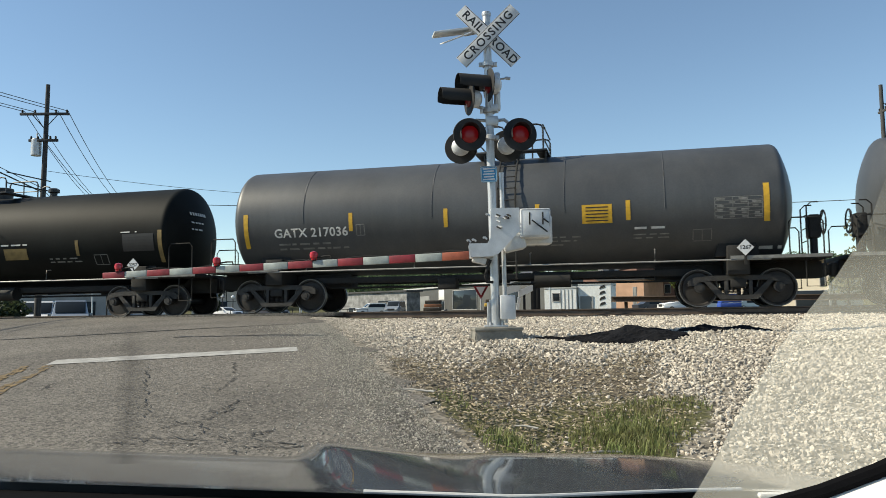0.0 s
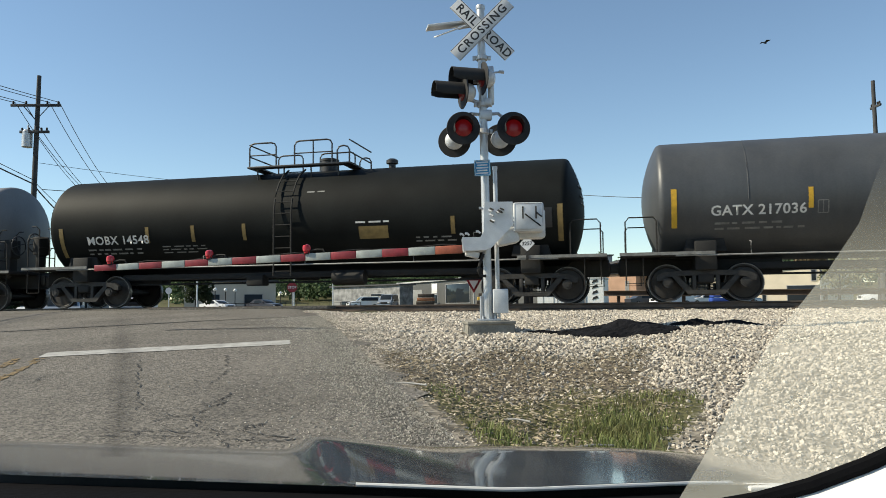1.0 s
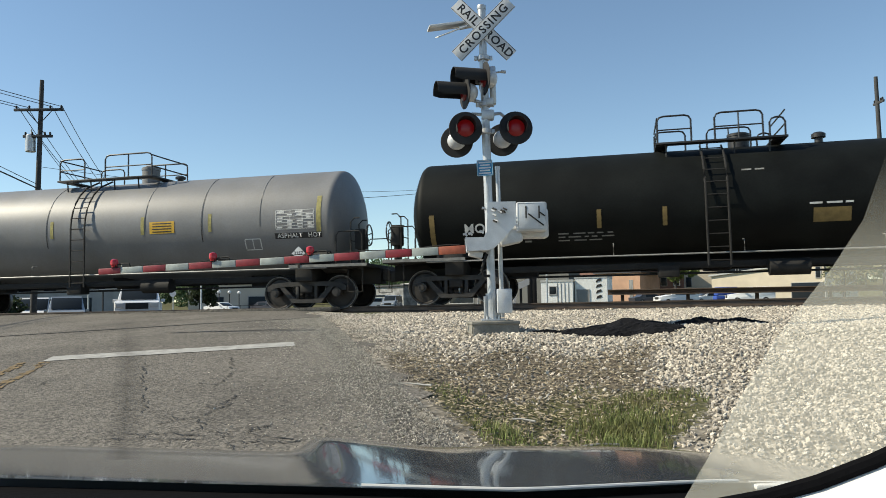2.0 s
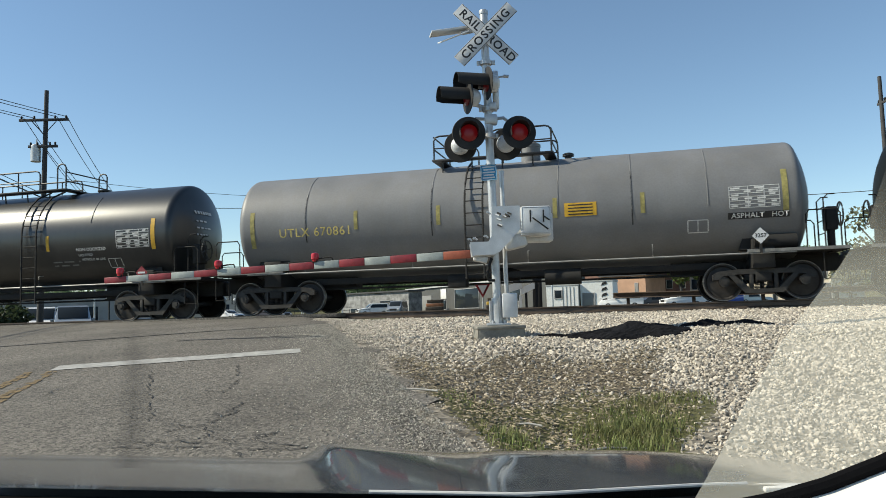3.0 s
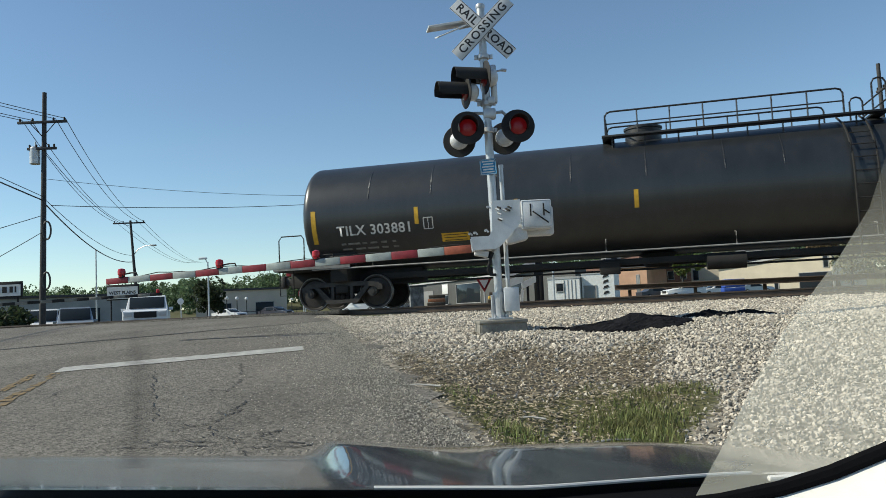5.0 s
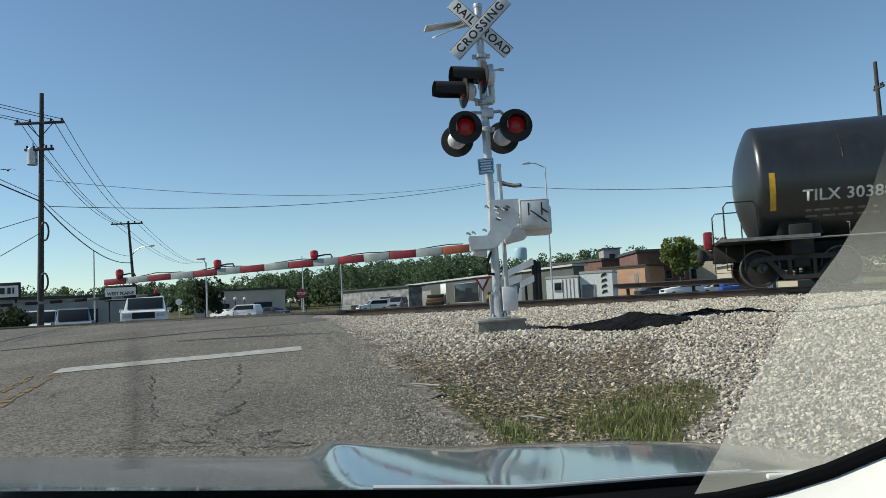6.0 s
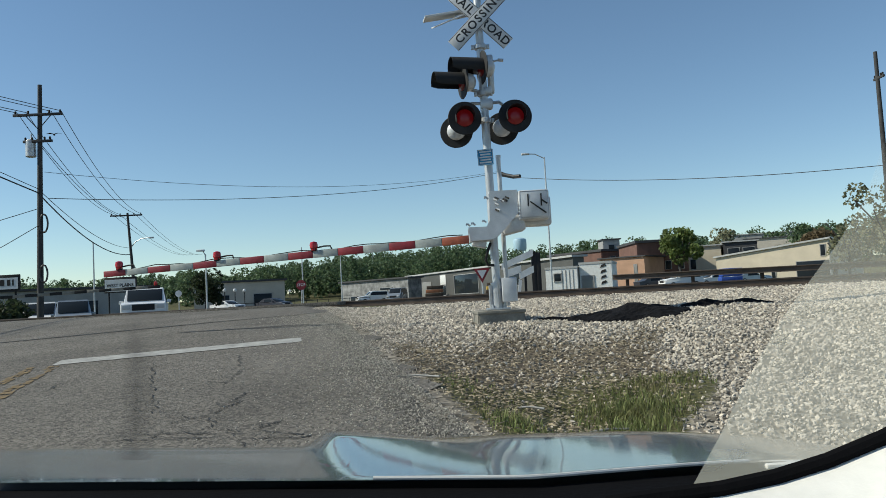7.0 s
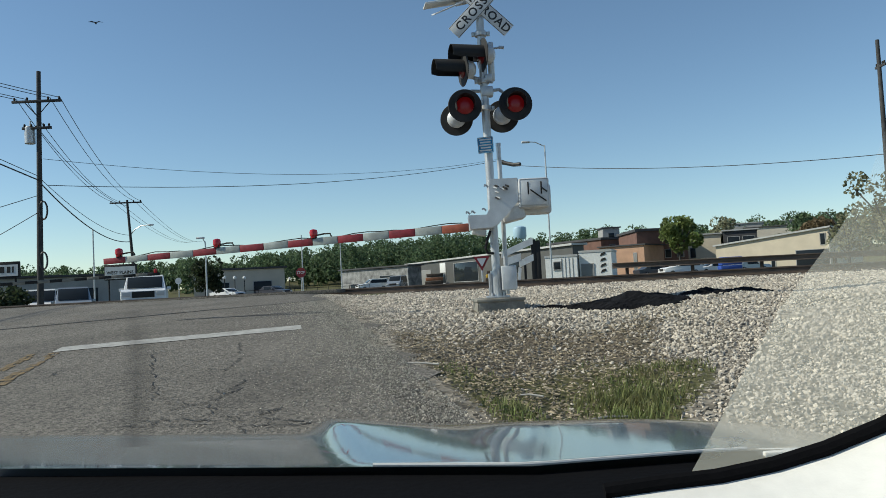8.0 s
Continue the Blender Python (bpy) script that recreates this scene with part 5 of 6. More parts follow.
def street_post(name, label, base, height, head, r=0.07, material="galv", category="street lamp"):
    """A slim steel post with a small head on a short arm."""
    t = thing(name, label, category, pose(*base))
    bm = bmesh.new()
    rod(bm, (0, 0, -0.9), (0, 0, height), r, r * 0.7, 10)
    part("post", bm, M[material], t)
    if head:
        bm = bmesh.new()
        pipe(bm, [(0, 0, height - 0.1), (head * 0.5, 0, height + 0.25), (head, 0, height + 0.3)], 0.035, 6)
        part("arm", bm, M[material], t)
        bm = bmesh.new()
        box(bm, 0.6, 0.25, 0.14, pose(head, 0, height + 0.28), 0.05)
        part("lamp_head", bm, M["galv_box"], t)
    return t


street_post("street_lamp", "tall slim grey street lamp with a pale head", (7.36, 55, 0.8), 10.1, -1.35)
street_post("floodlight_post", "slim dark post with a small floodlight", (-27.8, 60, 0.85), 6.1, 0)
street_post("road_post", "thin metal post with a short crossbar", (-17.4, 55, 0.9), 4.3, -0.35)
street_post("steel_post", "bare steel post beside the road", (-9.9, 52, 0.9), 4.2, 0, 0.05, category="post")
street_post("steel_post", "bare steel post beside the road", (-8.4, 60, 0.9), 4.4, 0, 0.05, category="post")


# ---- signs ----
def post_sign(name, label, at, outline, face, height, trim=None, text=None, size=0.2):
    t = thing(name, label, "road sign", at)
    bm = bmesh.new()
    rod(bm, (0, 0.03, -0.9), (0, 0.03, height + 0.2), 0.03, seg=8)
    part("post", bm, M["galv"], t)
    bm = bmesh.new()
    plate(bm, outline, 0.01, pose(0, -0.02, height))
    part("sign_face", bm, face, t)
    if trim:
        bm = bmesh.new()
        plate(bm, trim[0], 0.008, pose(0, -0.027, height))
        part("inner_panel", bm, trim[1], t)
    if text:
        o = new("lettering", words(text, size, M["sign_white"], 1.0, 0.004))
        o.parent = t
        o.matrix_basis = pose(0, -0.032, height, 90, 0, 0)


octa = [(0.33 * math.cos(a), 0.33 * math.sin(a)) for a in np.arange(8) * math.tau / 8 + math.tau / 16]
post_sign("stop_sign", "red stop sign on a steel post", pose(-9.25, 48, 0.95), octa, M["red"], 1.5, None, "STOP", 0.22)
tri = [(-0.28, 0.24), (0.28, 0.24), (0.0, -0.26)]
post_sign("yield_sign", "red and white yield sign on a steel post", pose(1.13, 26, 0.8), tri, M["red"], 1.12, ([(-0.16, 0.17), (0.16, 0.17), (0, -0.12)], M["sign_white"]))
rnd12 = [(0.2 * math.cos(a), 0.2 * math.sin(a)) for a in np.arange(16) * math.tau / 16]
post_sign("round_sign", "pale round sign seen from behind", pose(-16.6, 47, 0.95), rnd12, M["galv_box"], 1.35)


def billboard(name, label, at, w, h, lift, text=None, size=0.5, bars=()):
    t = thing(name, label, "sign", at)
    for x in (-w * 0.38, w * 0.38):
        bm = bmesh.new()
        rod(bm, (x, 0, -0.9), (x, 0, lift + 0.2), 0.06, seg=8)
        part("post", bm, M["frame"], t)
    bm = bmesh.new()
    box(bm, w, 0.18, h, pose(0, -0.05, lift + h / 2), 0.02)
    part("cabinet", bm, M["frame"], t)
    bm = bmesh.new()
    box(bm, w - 0.12, 0.02, h - 0.28, pose(0, -0.15, lift + h / 2 - 0.04))
    part("sign_face", bm, M["sign_white"], t)
    if text:
        o = new("lettering", words(text, size, M["matt_black"], 1.0, 0.01))
        o.parent = t
        o.matrix_basis = pose(0, -0.165, lift + h / 2 - 0.04, 90, 0, 0)
    for x, z, bw, bh in bars:
        bm = bmesh.new()
        box(bm, bw, 0.01, bh, pose(x, -0.165, lift + h / 2 + z))
        part("print_bar", bm, M["matt_black"], t)


billboard("town_sign", "white cabinet sign with dark capital letters", pose(-26.55, 62, 0.85), 2.6, 1.25, 2.1, "WEST PLAINS", 0.36)
billboard("shop_sign", "white shop sign with dark blue shapes", pose(-26.4, 45, 0.9), 2.4, 0.95, 2.05, None, 0, ((-0.35, 0.0, 0.5, 0.32), (0.2, 0.0, 0.28, 0.36), (0.6, 0.0, 0.2, 0.36), (0.85, 0.0, 0.1, 0.36)))


# ---- the gate beyond the track ----
def far_gate():
    t = thing("crossing_signal", "far crossing mast with a lowered dark-striped gate arm", "crossing signal", pose(-17.6, 27.5, 1.0))
    bm = bmesh.new()
    rod(bm, (0, 0, -0.3), (0, 0, 4.2), 0.066, seg=14)
    part("mast", bm, M["galv"], t)
    bm = bmesh.new()
    box(bm, 0.5, 0.4, 0.6, pose(-0.2, 0, 1.2), 0.04)
    part("mechanism_case", bm, M["galv_box"], t)
    signal_lamp(t, pose(0.35, 0.1, 2.55, 0, 0, 176), 0.2, False)
    signal_lamp(t, pose(-0.35, 0.1, 2.55, 0, 0, 176), 0.2, False)
    a, b = Vector((0.1, 0, 1.06)), Vector((7.0, 0.6, 1.2))
    arm = thing("gate_arm", "", "")
    del_keys(arm)
    arm.parent = t
    d = b - a
    arm.matrix_basis = Matrix.Translation(a) @ d.to_track_quat("X", "Z").to_matrix().to_4x4()
    for i in range(16):
        bm = bmesh.new()
        L = d.length / 16
        box(bm, L - 0.004, 0.04, 0.11, pose((i + 0.5) * L, 0, 0), 0.008)
        part("stripe_panel", bm, M["frame"] if i % 2 else M["concrete"], arm)
    bm = bmesh.new()
    lathe(bm, [(0.05, 0.05), (0.065, 0.1), (0.06, 0.17), (0.01, 0.2)], pose(d.length - 0.15, 0, 0), 12)
    part("arm_lamp", bm, M["red_cap"], arm)


far_gate()


def striped_barrier():
    """Slanted pale boards on a stout black post, beyond the track."""
    t = thing("board_barrier", "white boards fixed aslant on black posts beyond the track", "barrier", pose(2.5, 27, 0.75))
    for dx, h in ((0.52, 1.95), (0.68, 1.9), (0.2, 1.2)):
        bm = bmesh.new()
        box(bm, 0.16 if dx > 0.4 else 0.08, 0.14, h, pose(dx, 0.1, h / 2), 0.01)
        part("post", bm, M["matt_black"], t)
    for x0, z0, x1, z1, h in ((-0.62, 1.33, 0.5, 1.78, 0.24), (-0.55, 1.05, 0.06, 1.22, 0.26), (0.0, 0.98, 0.5, 1.2, 0.24)):
        bm = bmesh.new()
        plate(bm, [(x0, z0), (x1, z1), (x1, z1 + h), (x0, z0 + h)], 0.05)
        part("board", bm, M["white"], t)
    bm = bmesh.new()
    plate(bm, [(-0.12, 0.3), (-0.02, 0.3), (0.06, 0.95), (-0.04, 1.0)], 0.05)
    part("board", bm, M["white"], t)


striped_barrier()


def beam_barrier():
    t = thing("steel_beam_barrier", "long rusty steel beam on short posts beyond the track", "barrier", pose(0, 0, 0))
    a, b = Vector((5.75, 27.0, 1.62)), Vector((30.0, 18.6, 1.45))
    d = b - a
    m = Matrix.Translation((a + b) / 2) @ d.to_track_quat("X", "Z").to_matrix().to_4x4()
    bm = bmesh.new()
    for z in (-0.08, 0.08):
        box(bm, d.length, 0.16, 0.03, m @ pose(0, 0, z), 0.004)
    box(bm, d.length, 0.03, 0.16, m)
    part("beam", bm, M["rail"], t)
    for k in np.arange(0.02, 1.0, 0.085):
        p = a.lerp(b, k)
        z = gz(p.x, p.y)
        bm = bmesh.new()
        box(bm, 0.1, 0.1, p.z - z + 0.2, pose(p.x, p.y + 0.08, (p.z + z) / 2 - 0.1), 0.008)
        part("post", bm, M["tie"], t)


beam_barrier()


# ---- buildings ----
BM = {
    "metal_grey": mat("grey_metal_siding", (0.095, 0.094, 0.088), 0.6, 0.1, 0.15, 0.8, 18, 0.1),
    "pale_grey": mat("pale_grey_block", (0.34, 0.335, 0.33), 0.8, 0, 0.2, 0.7, 14, 0.1),
    "stained": mat("peeling_grey_block", (0.33, 0.33, 0.325), 0.8, 0, 0.5, 0.9, 5, 0.1, dark=(0.10, 0.10, 0.10)),
    "peach": mat("peach_stucco", (0.50, 0.30, 0.20), 0.85, 0, 0.18, 0.5, 12, 0.1),
    "brick": mat("red_brown_brick", (0.17, 0.09, 0.07), 0.85, 0, 0.25, 0.7, 14, 0.15),
    "cream": mat("cream_wall", (0.60, 0.52, 0.40), 0.8, 0, 0.12, 0.5, 12, 0.1),
    "beige": mat("beige_wall", (0.50, 0.45, 0.38), 0.8, 0, 0.12, 0.5, 12, 0.1),
    "roof": mat("dark_roofing", (0.06, 0.06, 0.065), 0.8, 0, 0.25, 0.6, 10, 0.1),
    "pale_roof": mat("pale_metal_roof", (0.45, 0.45, 0.44), 0.6, 0.1, 0.15, 0.5, 10, 0.1),
    "glass": glass_mat("dark_window_glass", (0.02, 0.025, 0.03)),
    "door": mat("grey_shutter", (0.22, 0.22, 0.21), 0.6, 0, 0.1, 1, 20, 0.05),
    "white": M["white"],
    "tower": mat("pale_blue_tank_paint", (0.36, 0.52, 0.62), 0.5, 0, 0.08, 0.2, 5, 0),
}


def building(label, a, b, depth, z0, z1, wall, roof="roof", z1b=None, openings=(), eave=0.35, name="building", parapet=False):
    """A block whose front runs from a to b on the ground; openings as (along 0-1, sill, width, height, material)."""
    a, b = Vector((*a, 0)), Vector((*b, 0))
    d = b - a
    yaw = math.degrees(math.atan2(d.y, d.x))
    t = thing(name, label, "building", pose(a.x, a.y, z0, 0, 0, yaw))
    L, h, hb = d.length, z1 - z0, (z1b if z1b else z1) - z0
    bm = bmesh.new()
    f = [(0, 0, 0), (L, 0, 0), (L, 0, hb), (0, 0, h)]
    v = [bm.verts.new(p) for p in f] + [bm.verts.new((x, depth, z)) for x, y, z in f]
    for q in ((0, 1, 2, 3), (5, 4, 7, 6), (1, 5, 6, 2), (4, 0, 3, 7), (3, 2, 6, 7), (0, 4, 5, 1)):
        bm.faces.new([v[i] for i in q])
    part("wall", bm, BM[wall], t)
    bm = bmesh.new()
    e = eave
    top = [(-e, -e, h + 0.02), (L + e, -e, hb + 0.02), (L + e, depth + e, hb + 0.02), (-e, depth + e, h + 0.02)]
    lo = [bm.verts.new(p) for p in top]
    hi = [bm.verts.new((x, y, z + (0.25 if not parapet else 0.5))) for x, y, z in top]
    bm.faces.new(lo[::-1])
    bm.faces.new(hi)
    for k in range(4):
        bm.faces.new((lo[k], lo[(k + 1) % 4], hi[(k + 1) % 4], hi[k]))
    part("roof", bm, BM[roof], t)
    for along, sill, w, hh, m in openings:
        op = thing("window" if m == "glass" else "door", "", "")
        del_keys(op)
        op.parent, op.matrix_basis = t, pose(along * L, -0.02, sill)
        bm = bmesh.new()
        box(bm, w, 0.06, hh, pose(0, 0, hh / 2), 0.01)
        part("pane" if m == "glass" else "leaf", bm, BM[m], op)
        bm = bmesh.new()
        for dx, dz, ww, zz in ((0, hh + 0.04, w + 0.2, 0.09), (0, -0.04, w + 0.2, 0.09), (-w / 2 - 0.05, hh / 2, 0.1, hh), (w / 2 + 0.05, hh / 2, 0.1, hh)):
            box(bm, ww, 0.1, zz, pose(dx, -0.01, dz))
        part("surround", bm, BM["pale_grey"], op)
    return t


def place_buildings():
    building("long grey metal-sided workshop with a shutter and dark bays", (-7.9, 146), (15.2, 93.5), 1.6, 0.6, 5.15, "metal_grey", "pale_roof", openings=((0.14, 0.2, 7.5, 3.0, "door"), (0.46, 0.9, 9.0, 3.0, "glass"), (0.74, 1.6, 3.0, 1.8, "glass"), (0.30, 2.6, 2.4, 1.6, "white"), (0.30, 0.8, 2.4, 1.5, "glass")))
    building("low pale grey block warehouse stained with grime", (-19.6, 139), (-6.7, 126), 3, 0.5, 4.5, "stained", "roof", openings=((0.22, 0.3, 2.6, 1.2, "glass"), (0.7, 2.3, 3.5, 0.35, "glass"), (0.1, 0.0, 1.8, 1.5, "door"), (0.5, 0.6, 0.7, 0.5, "glass"), (0.88, 1.0, 0.8, 0.6, "glass")))
    building("low dark shop across the street with a pale band", (-56, 75), (-36, 92), 12, 0.7, 4.2, "pale_grey", "roof", openings=((0.3, 0.4, 4, 1.8, "glass"), (0.7, 0.4, 4, 1.8, "glass")))
    building("low pale shop with a wide flat roof", (-36, 108), (-24, 112), 12, 0.7, 4.8, "beige", "roof", openings=((0.3, 0.3, 2, 2.0, "glass"), (0.75, 0.3, 2.5, 2.0, "glass")))
    building("white two-storey block with a row of windows", (27.5, 182), (34, 172), 16, 2, 8.4, "beige", "roof", openings=tuple((0.12 + 0.19 * k, 3.6, 1.0, 1.5, "glass") for k in range(5)))
    building("dark brick block with a flat roof", (34, 170), (43.5, 176), 18, 2, 9.2, "brick", "roof", openings=((0.3, 4.5, 1.5, 1.6, "glass"), (0.75, 4.5, 1.5, 1.6, "glass")), parapet=True)
    building("peach stucco shop with plain walls", (29.2, 148), (36.5, 143), 14, 1, 6.6, "peach", "roof", openings=((0.2, 0.5, 1.0, 2.2, "glass"), (0.8, 1.0, 0.5, 3.2, "door")))
    building("red-brown brick hall with a stepped roof", (37.5, 152), (47.5, 152), 16, 1, 9.6, "brick", "roof", openings=((0.3, 3.2, 1.1, 1.6, "glass"), (0.6, 3.2, 1.1, 1.6, "glass"), (0.85, 3.2, 1.1, 1.6, "glass")), parapet=True)
    building("small pale rooftop room", (37.6, 185), (41.6, 185), 6, 8, 12.6, "pale_grey", "roof", openings=((0.5, 2.2, 1.4, 1.2, "glass"),))
    building("cream stucco shop with a dark glazed bay", (49.5, 160), (56.2, 158), 14, 2, 8.6, "cream", "pale_roof", openings=((0.2, 2.0, 1.0, 2.0, "glass"),))
    building("dark glazed corner bay", (56.4, 157), (62.5, 155), 12, 2, 9.0, "roof", "pale_roof", openings=((0.3, 2.6, 2.2, 3.2, "glass"), (0.75, 2.6, 2.2, 3.2, "glass")))
    building("long cream warehouse with a pale sloping roof", (42.5, 122), (55.5, 112), 26, 0.6, 4.9, "cream", "pale_roof", z1b=6.6, openings=((0.12, 0.3, 2.2, 2.2, "white"), (0.3, 0.9, 0.6, 1.2, "glass"), (0.52, 0.6, 0.5, 1.6, "glass"), (0.86, 0.3, 4.5, 2.6, "glass"), (0.95, 3.6, 0.6, 1.6, "glass")))
    building("pale office block on the hill with small windows", (95, 262), (118, 255), 20, 6, 16.4, "pale_grey", "pale_roof", openings=tuple((0.06 + 0.075 * k, 6.0, 1.0, 1.5, "glass") for k in range(6)))
    building("low white block below the hill", (82, 212), (98, 205), 16, 4, 12.2, "beige", "roof", openings=((0.15, 4.0, 1.4, 1.6, "glass"), (0.4, 4.0, 1.4, 1.6, "glass"), (0.75, 3.5, 5, 2, "glass")))
    for x, y, lab in ((10.65, 84.5, "white steel container with a small window"), (14.3, 84, "white trailer with dark slanted shapes")):
        t = building(lab, (x, y), (x + 3.3, y - 1.1), 5, 0.6, 3.5 if x < 14 else 3.85, "white", "pale_roof", eave=0.05, name="container", openings=((0.38, 1.6, 0.7, 0.8, "glass"),) if x < 14 else ((0.25, 0.2, 1.2, 1.8, "door"),))
        tagged(t, "", "container")
        for k in range(4):
            bm = bmesh.new()
            if x > 14:
                plate(bm, [(2.25, 1.0 + k * 0.6), (2.9, 1.2 + k * 0.6), (2.8, 1.45 + k * 0.6), (2.4, 1.32 + k * 0.6)], 0.03, pose(0, -0.03, 0))
                part("dark_shape", bm, M["matt_black"], t)
            else:
                box(bm, 0.06, 0.05, 2.7, pose(1.8 + k * 0.4, -0.02, 1.45))
                part("door_rib", bm, BM["pale_grey"], t)
    t = thing("water_tower", "pale blue water tower above the trees", "water tower", pose(57, 600, 8))
    bm = bmesh.new()
    lathe(bm, [(0.5, 24.6), (4.6, 25.2), (5.2, 27), (5.2, 33), (4.8, 34.3), (2.5, 35.2), (0.2, 35.5)], None, 28)
    part("tank", bm, BM["tower"], t)
    for k in range(6):
        bm = bmesh.new()
        a = k * math.tau / 6
        rod(bm, (4.4 * math.cos(a), 4.4 * math.sin(a), 0), (4.4 * math.cos(a), 4.4 * math.sin(a), 26), 0.3, seg=8)
        part("leg", bm, BM["tower"], t)


place_buildings()


# ---- vehicles ----
PAINT = {"white": mat("white_car_paint", (0.72, 0.72, 0.72), 0.25, 0, 0.05, 2, 50, 0), "silver": mat("silver_blue_car_paint", (0.33, 0.36, 0.39), 0.25, 0.4, 0.05, 2, 50, 0), "dark": mat("dark_car_paint", (0.05, 0.05, 0.06), 0.3, 0, 0.1, 2, 50, 0), "red": mat("red_car_paint", (0.35, 0.03, 0.03), 0.3, 0, 0.1, 2, 50, 0), "yellow": mat("yellow_machine_paint", (0.55, 0.33, 0.04), 0.5, 0, 0.15, 2, 50, 0), "orange": mat("orange_brown_timber", (0.34, 0.13, 0.06), 0.7, 0, 0.3, 2, 30, 0.1), "tarp": mat("blue_tarp", (0.03, 0.08, 0.35), 0.6, 0, 0.15, 3, 30, 0.2)}
LAMP_GLASS = glass_mat("headlamp_glass", (0.5, 0.5, 0.5), 0.1)
PROFILES = {
    "pickup": ((-2.75, 0.45), (-2.75, 1.15), (-0.95, 1.18), (-0.80, 1.80), (-0.6, 1.88), (0.45, 1.90), (1.15, 1.22), (2.5, 1.2), (2.74, 1.12), (2.78, 0.5)),
    "suv": ((-2.3, 0.45), (-2.35, 1.05), (-2.1, 1.68), (-1.9, 1.75), (0.3, 1.76), (1.0, 1.15), (2.1, 1.02), (2.35, 0.8), (2.35, 0.42)),
    "van": ((-2.6, 0.4), (-2.65, 1.9), (-2.45, 2.05), (0.9, 2.05), (1.75, 1.25), (2.5, 1.05), (2.7, 0.75), (2.68, 0.4)),
    "car": ((-2.2, 0.4), (-2.25, 0.95), (-1.6, 1.02), (-1.0, 1.42), (0.2, 1.44), (1.0, 0.98), (2.05, 0.88), (2.25, 0.65), (2.25, 0.38)),
}


def vehicle(name, label, kind, paint, at, category="car"):
    """A parked or driven vehicle: x ahead, with body, glazing, wheels, lamps and grille."""
    t = thing(name, label, category, at)
    prof = PROFILES[kind]
    w = 0.98 if kind in ("pickup", "van") else 0.9
    belt = 1.12 if kind != "car" else 0.95
    bm = bmesh.new()
    rings = []
    for y, k in ((-w, 0.0), (-w * 0.97, 1.0), (w * 0.97, 1.0), (w, 0.0)):
        ring = []
        for x, z in prof:
            tuck = 0.16 * max(0, z - belt) / 0.8
            yy = y * (1 - tuck)
            ring.append(bm.verts.new((x * (0.985 if k == 0 else 1), yy, z - (0.02 if k == 0 and z > 0.6 else 0))))
        rings.append(ring)
    n = len(prof)
    for a, b in zip(rings, rings[1:]):
        for k in range(n):
            bm.faces.new((a[k], a[(k + 1) % n], b[(k + 1) % n], b[k]))
    bm.faces.new(rings[0][::-1])
    bm.faces.new(rings[-1])
    part("body", bm, PAINT[paint], t)
    tops = [p for p in prof if p[1] > belt + 0.25]
    x0, x1, zt = tops[0][0], tops[-1][0], max(z for x, z in prof)
    front = [p for p in prof if p[0] > x1][0]
    for s in (-1, 1):
        bm = bmesh.new()
        y = s * w * 0.93
        v = [(x0 + 0.15, belt + 0.03), (front[0] - 0.25, belt + 0.05), (x1 - 0.05, zt - 0.12), (x0 + 0.2, zt - 0.12)]
        q = [bm.verts.new((x, y * (1 - 0.16 * max(0, z - belt) / 0.8) + s * 0.075, z)) for x, z in v]
        q2 = [bm.verts.new((c.co.x, c.co.y - s * 0.03, c.co.z)) for c in q]
        bm.faces.new(q)
        bm.faces.new(q2[::-1])
        for k in range(4):
            bm.faces.new((q[k], q2[k], q2[(k + 1) % 4], q[(k + 1) % 4]))
        part("side_window", bm, BM["glass"], t)
    bm = bmesh.new()
    for (xa, za), (xb, zb) in (((x1, zt - 0.06), front), ):
        u = Vector((xb - xa, 0, zb - za))
        mid = Vector(((xa + xb) / 2 + 0.03, 0, (za + zb) / 2 + 0.02))
        ang = math.degrees(math.atan2(-u.z, u.x))
        box(bm, u.length * 0.86, w * 1.62, 0.03, Matrix.Translation(mid) @ pose(0, 0, 0, 0, ang, 0), 0.01)
    part("windscreen", bm, BM["glass"], t)
    fx = max(x for x, z in prof)
    bm = bmesh.new()
    box(bm, 0.06, w * 1.0, 0.28, pose(fx - 0.005, 0, {"car": 0.62, "pickup": 0.96}.get(kind, 0.80)), 0.02)
    part("grille", bm, M["matt_black"], t)
    bm = bmesh.new()
    box(bm, 0.1, w * 1.94, 0.2, pose(fx + 0.02, 0, 0.66 if kind == "pickup" else 0.52), 0.04)
    part("bumper", bm, PAINT[paint] if kind != "pickup" else M["galv"], t)
    for s in (-1, 1):
        bm = bmesh.new()
        box(bm, 0.09, 0.34, 0.2, pose(fx - 0.01, s * w * 0.76, {"car": 0.66, "pickup": 0.99}.get(kind, 0.84)), 0.03)
        part("headlamp", bm, LAMP_GLASS, t)
        bm = bmesh.new()
        box(bm, 0.16, 0.2, 0.16, pose(front[0] - 0.35, s * (w + 0.1), belt + 0.1), 0.03)
        part("door_mirror", bm, PAINT[paint], t)
        for x in (fx - 0.95, min(x for x, z in prof) + 0.95):
            bm = bmesh.new()
            lathe(bm, [(0.1, -0.11), (0.3, -0.11), (0.37, -0.08), (0.37, 0.08), (0.3, 0.11), (0.1, 0.11)], pose(x, s * (w - 0.1), 0.37, 90, 0, 0), 20)
            wh = part("wheel", bm, M["matt_black"], t)
            bm = bmesh.new()
            lathe(bm, [(0.02, 0.0), (0.2, 0.0), (0.22, 0.02), (0.02, 0.03)], pose(x, s * (w + 0.012), 0.37, 90, 0, 0), 14)
            part("rim", bm, M["galv"], wh)
    return t


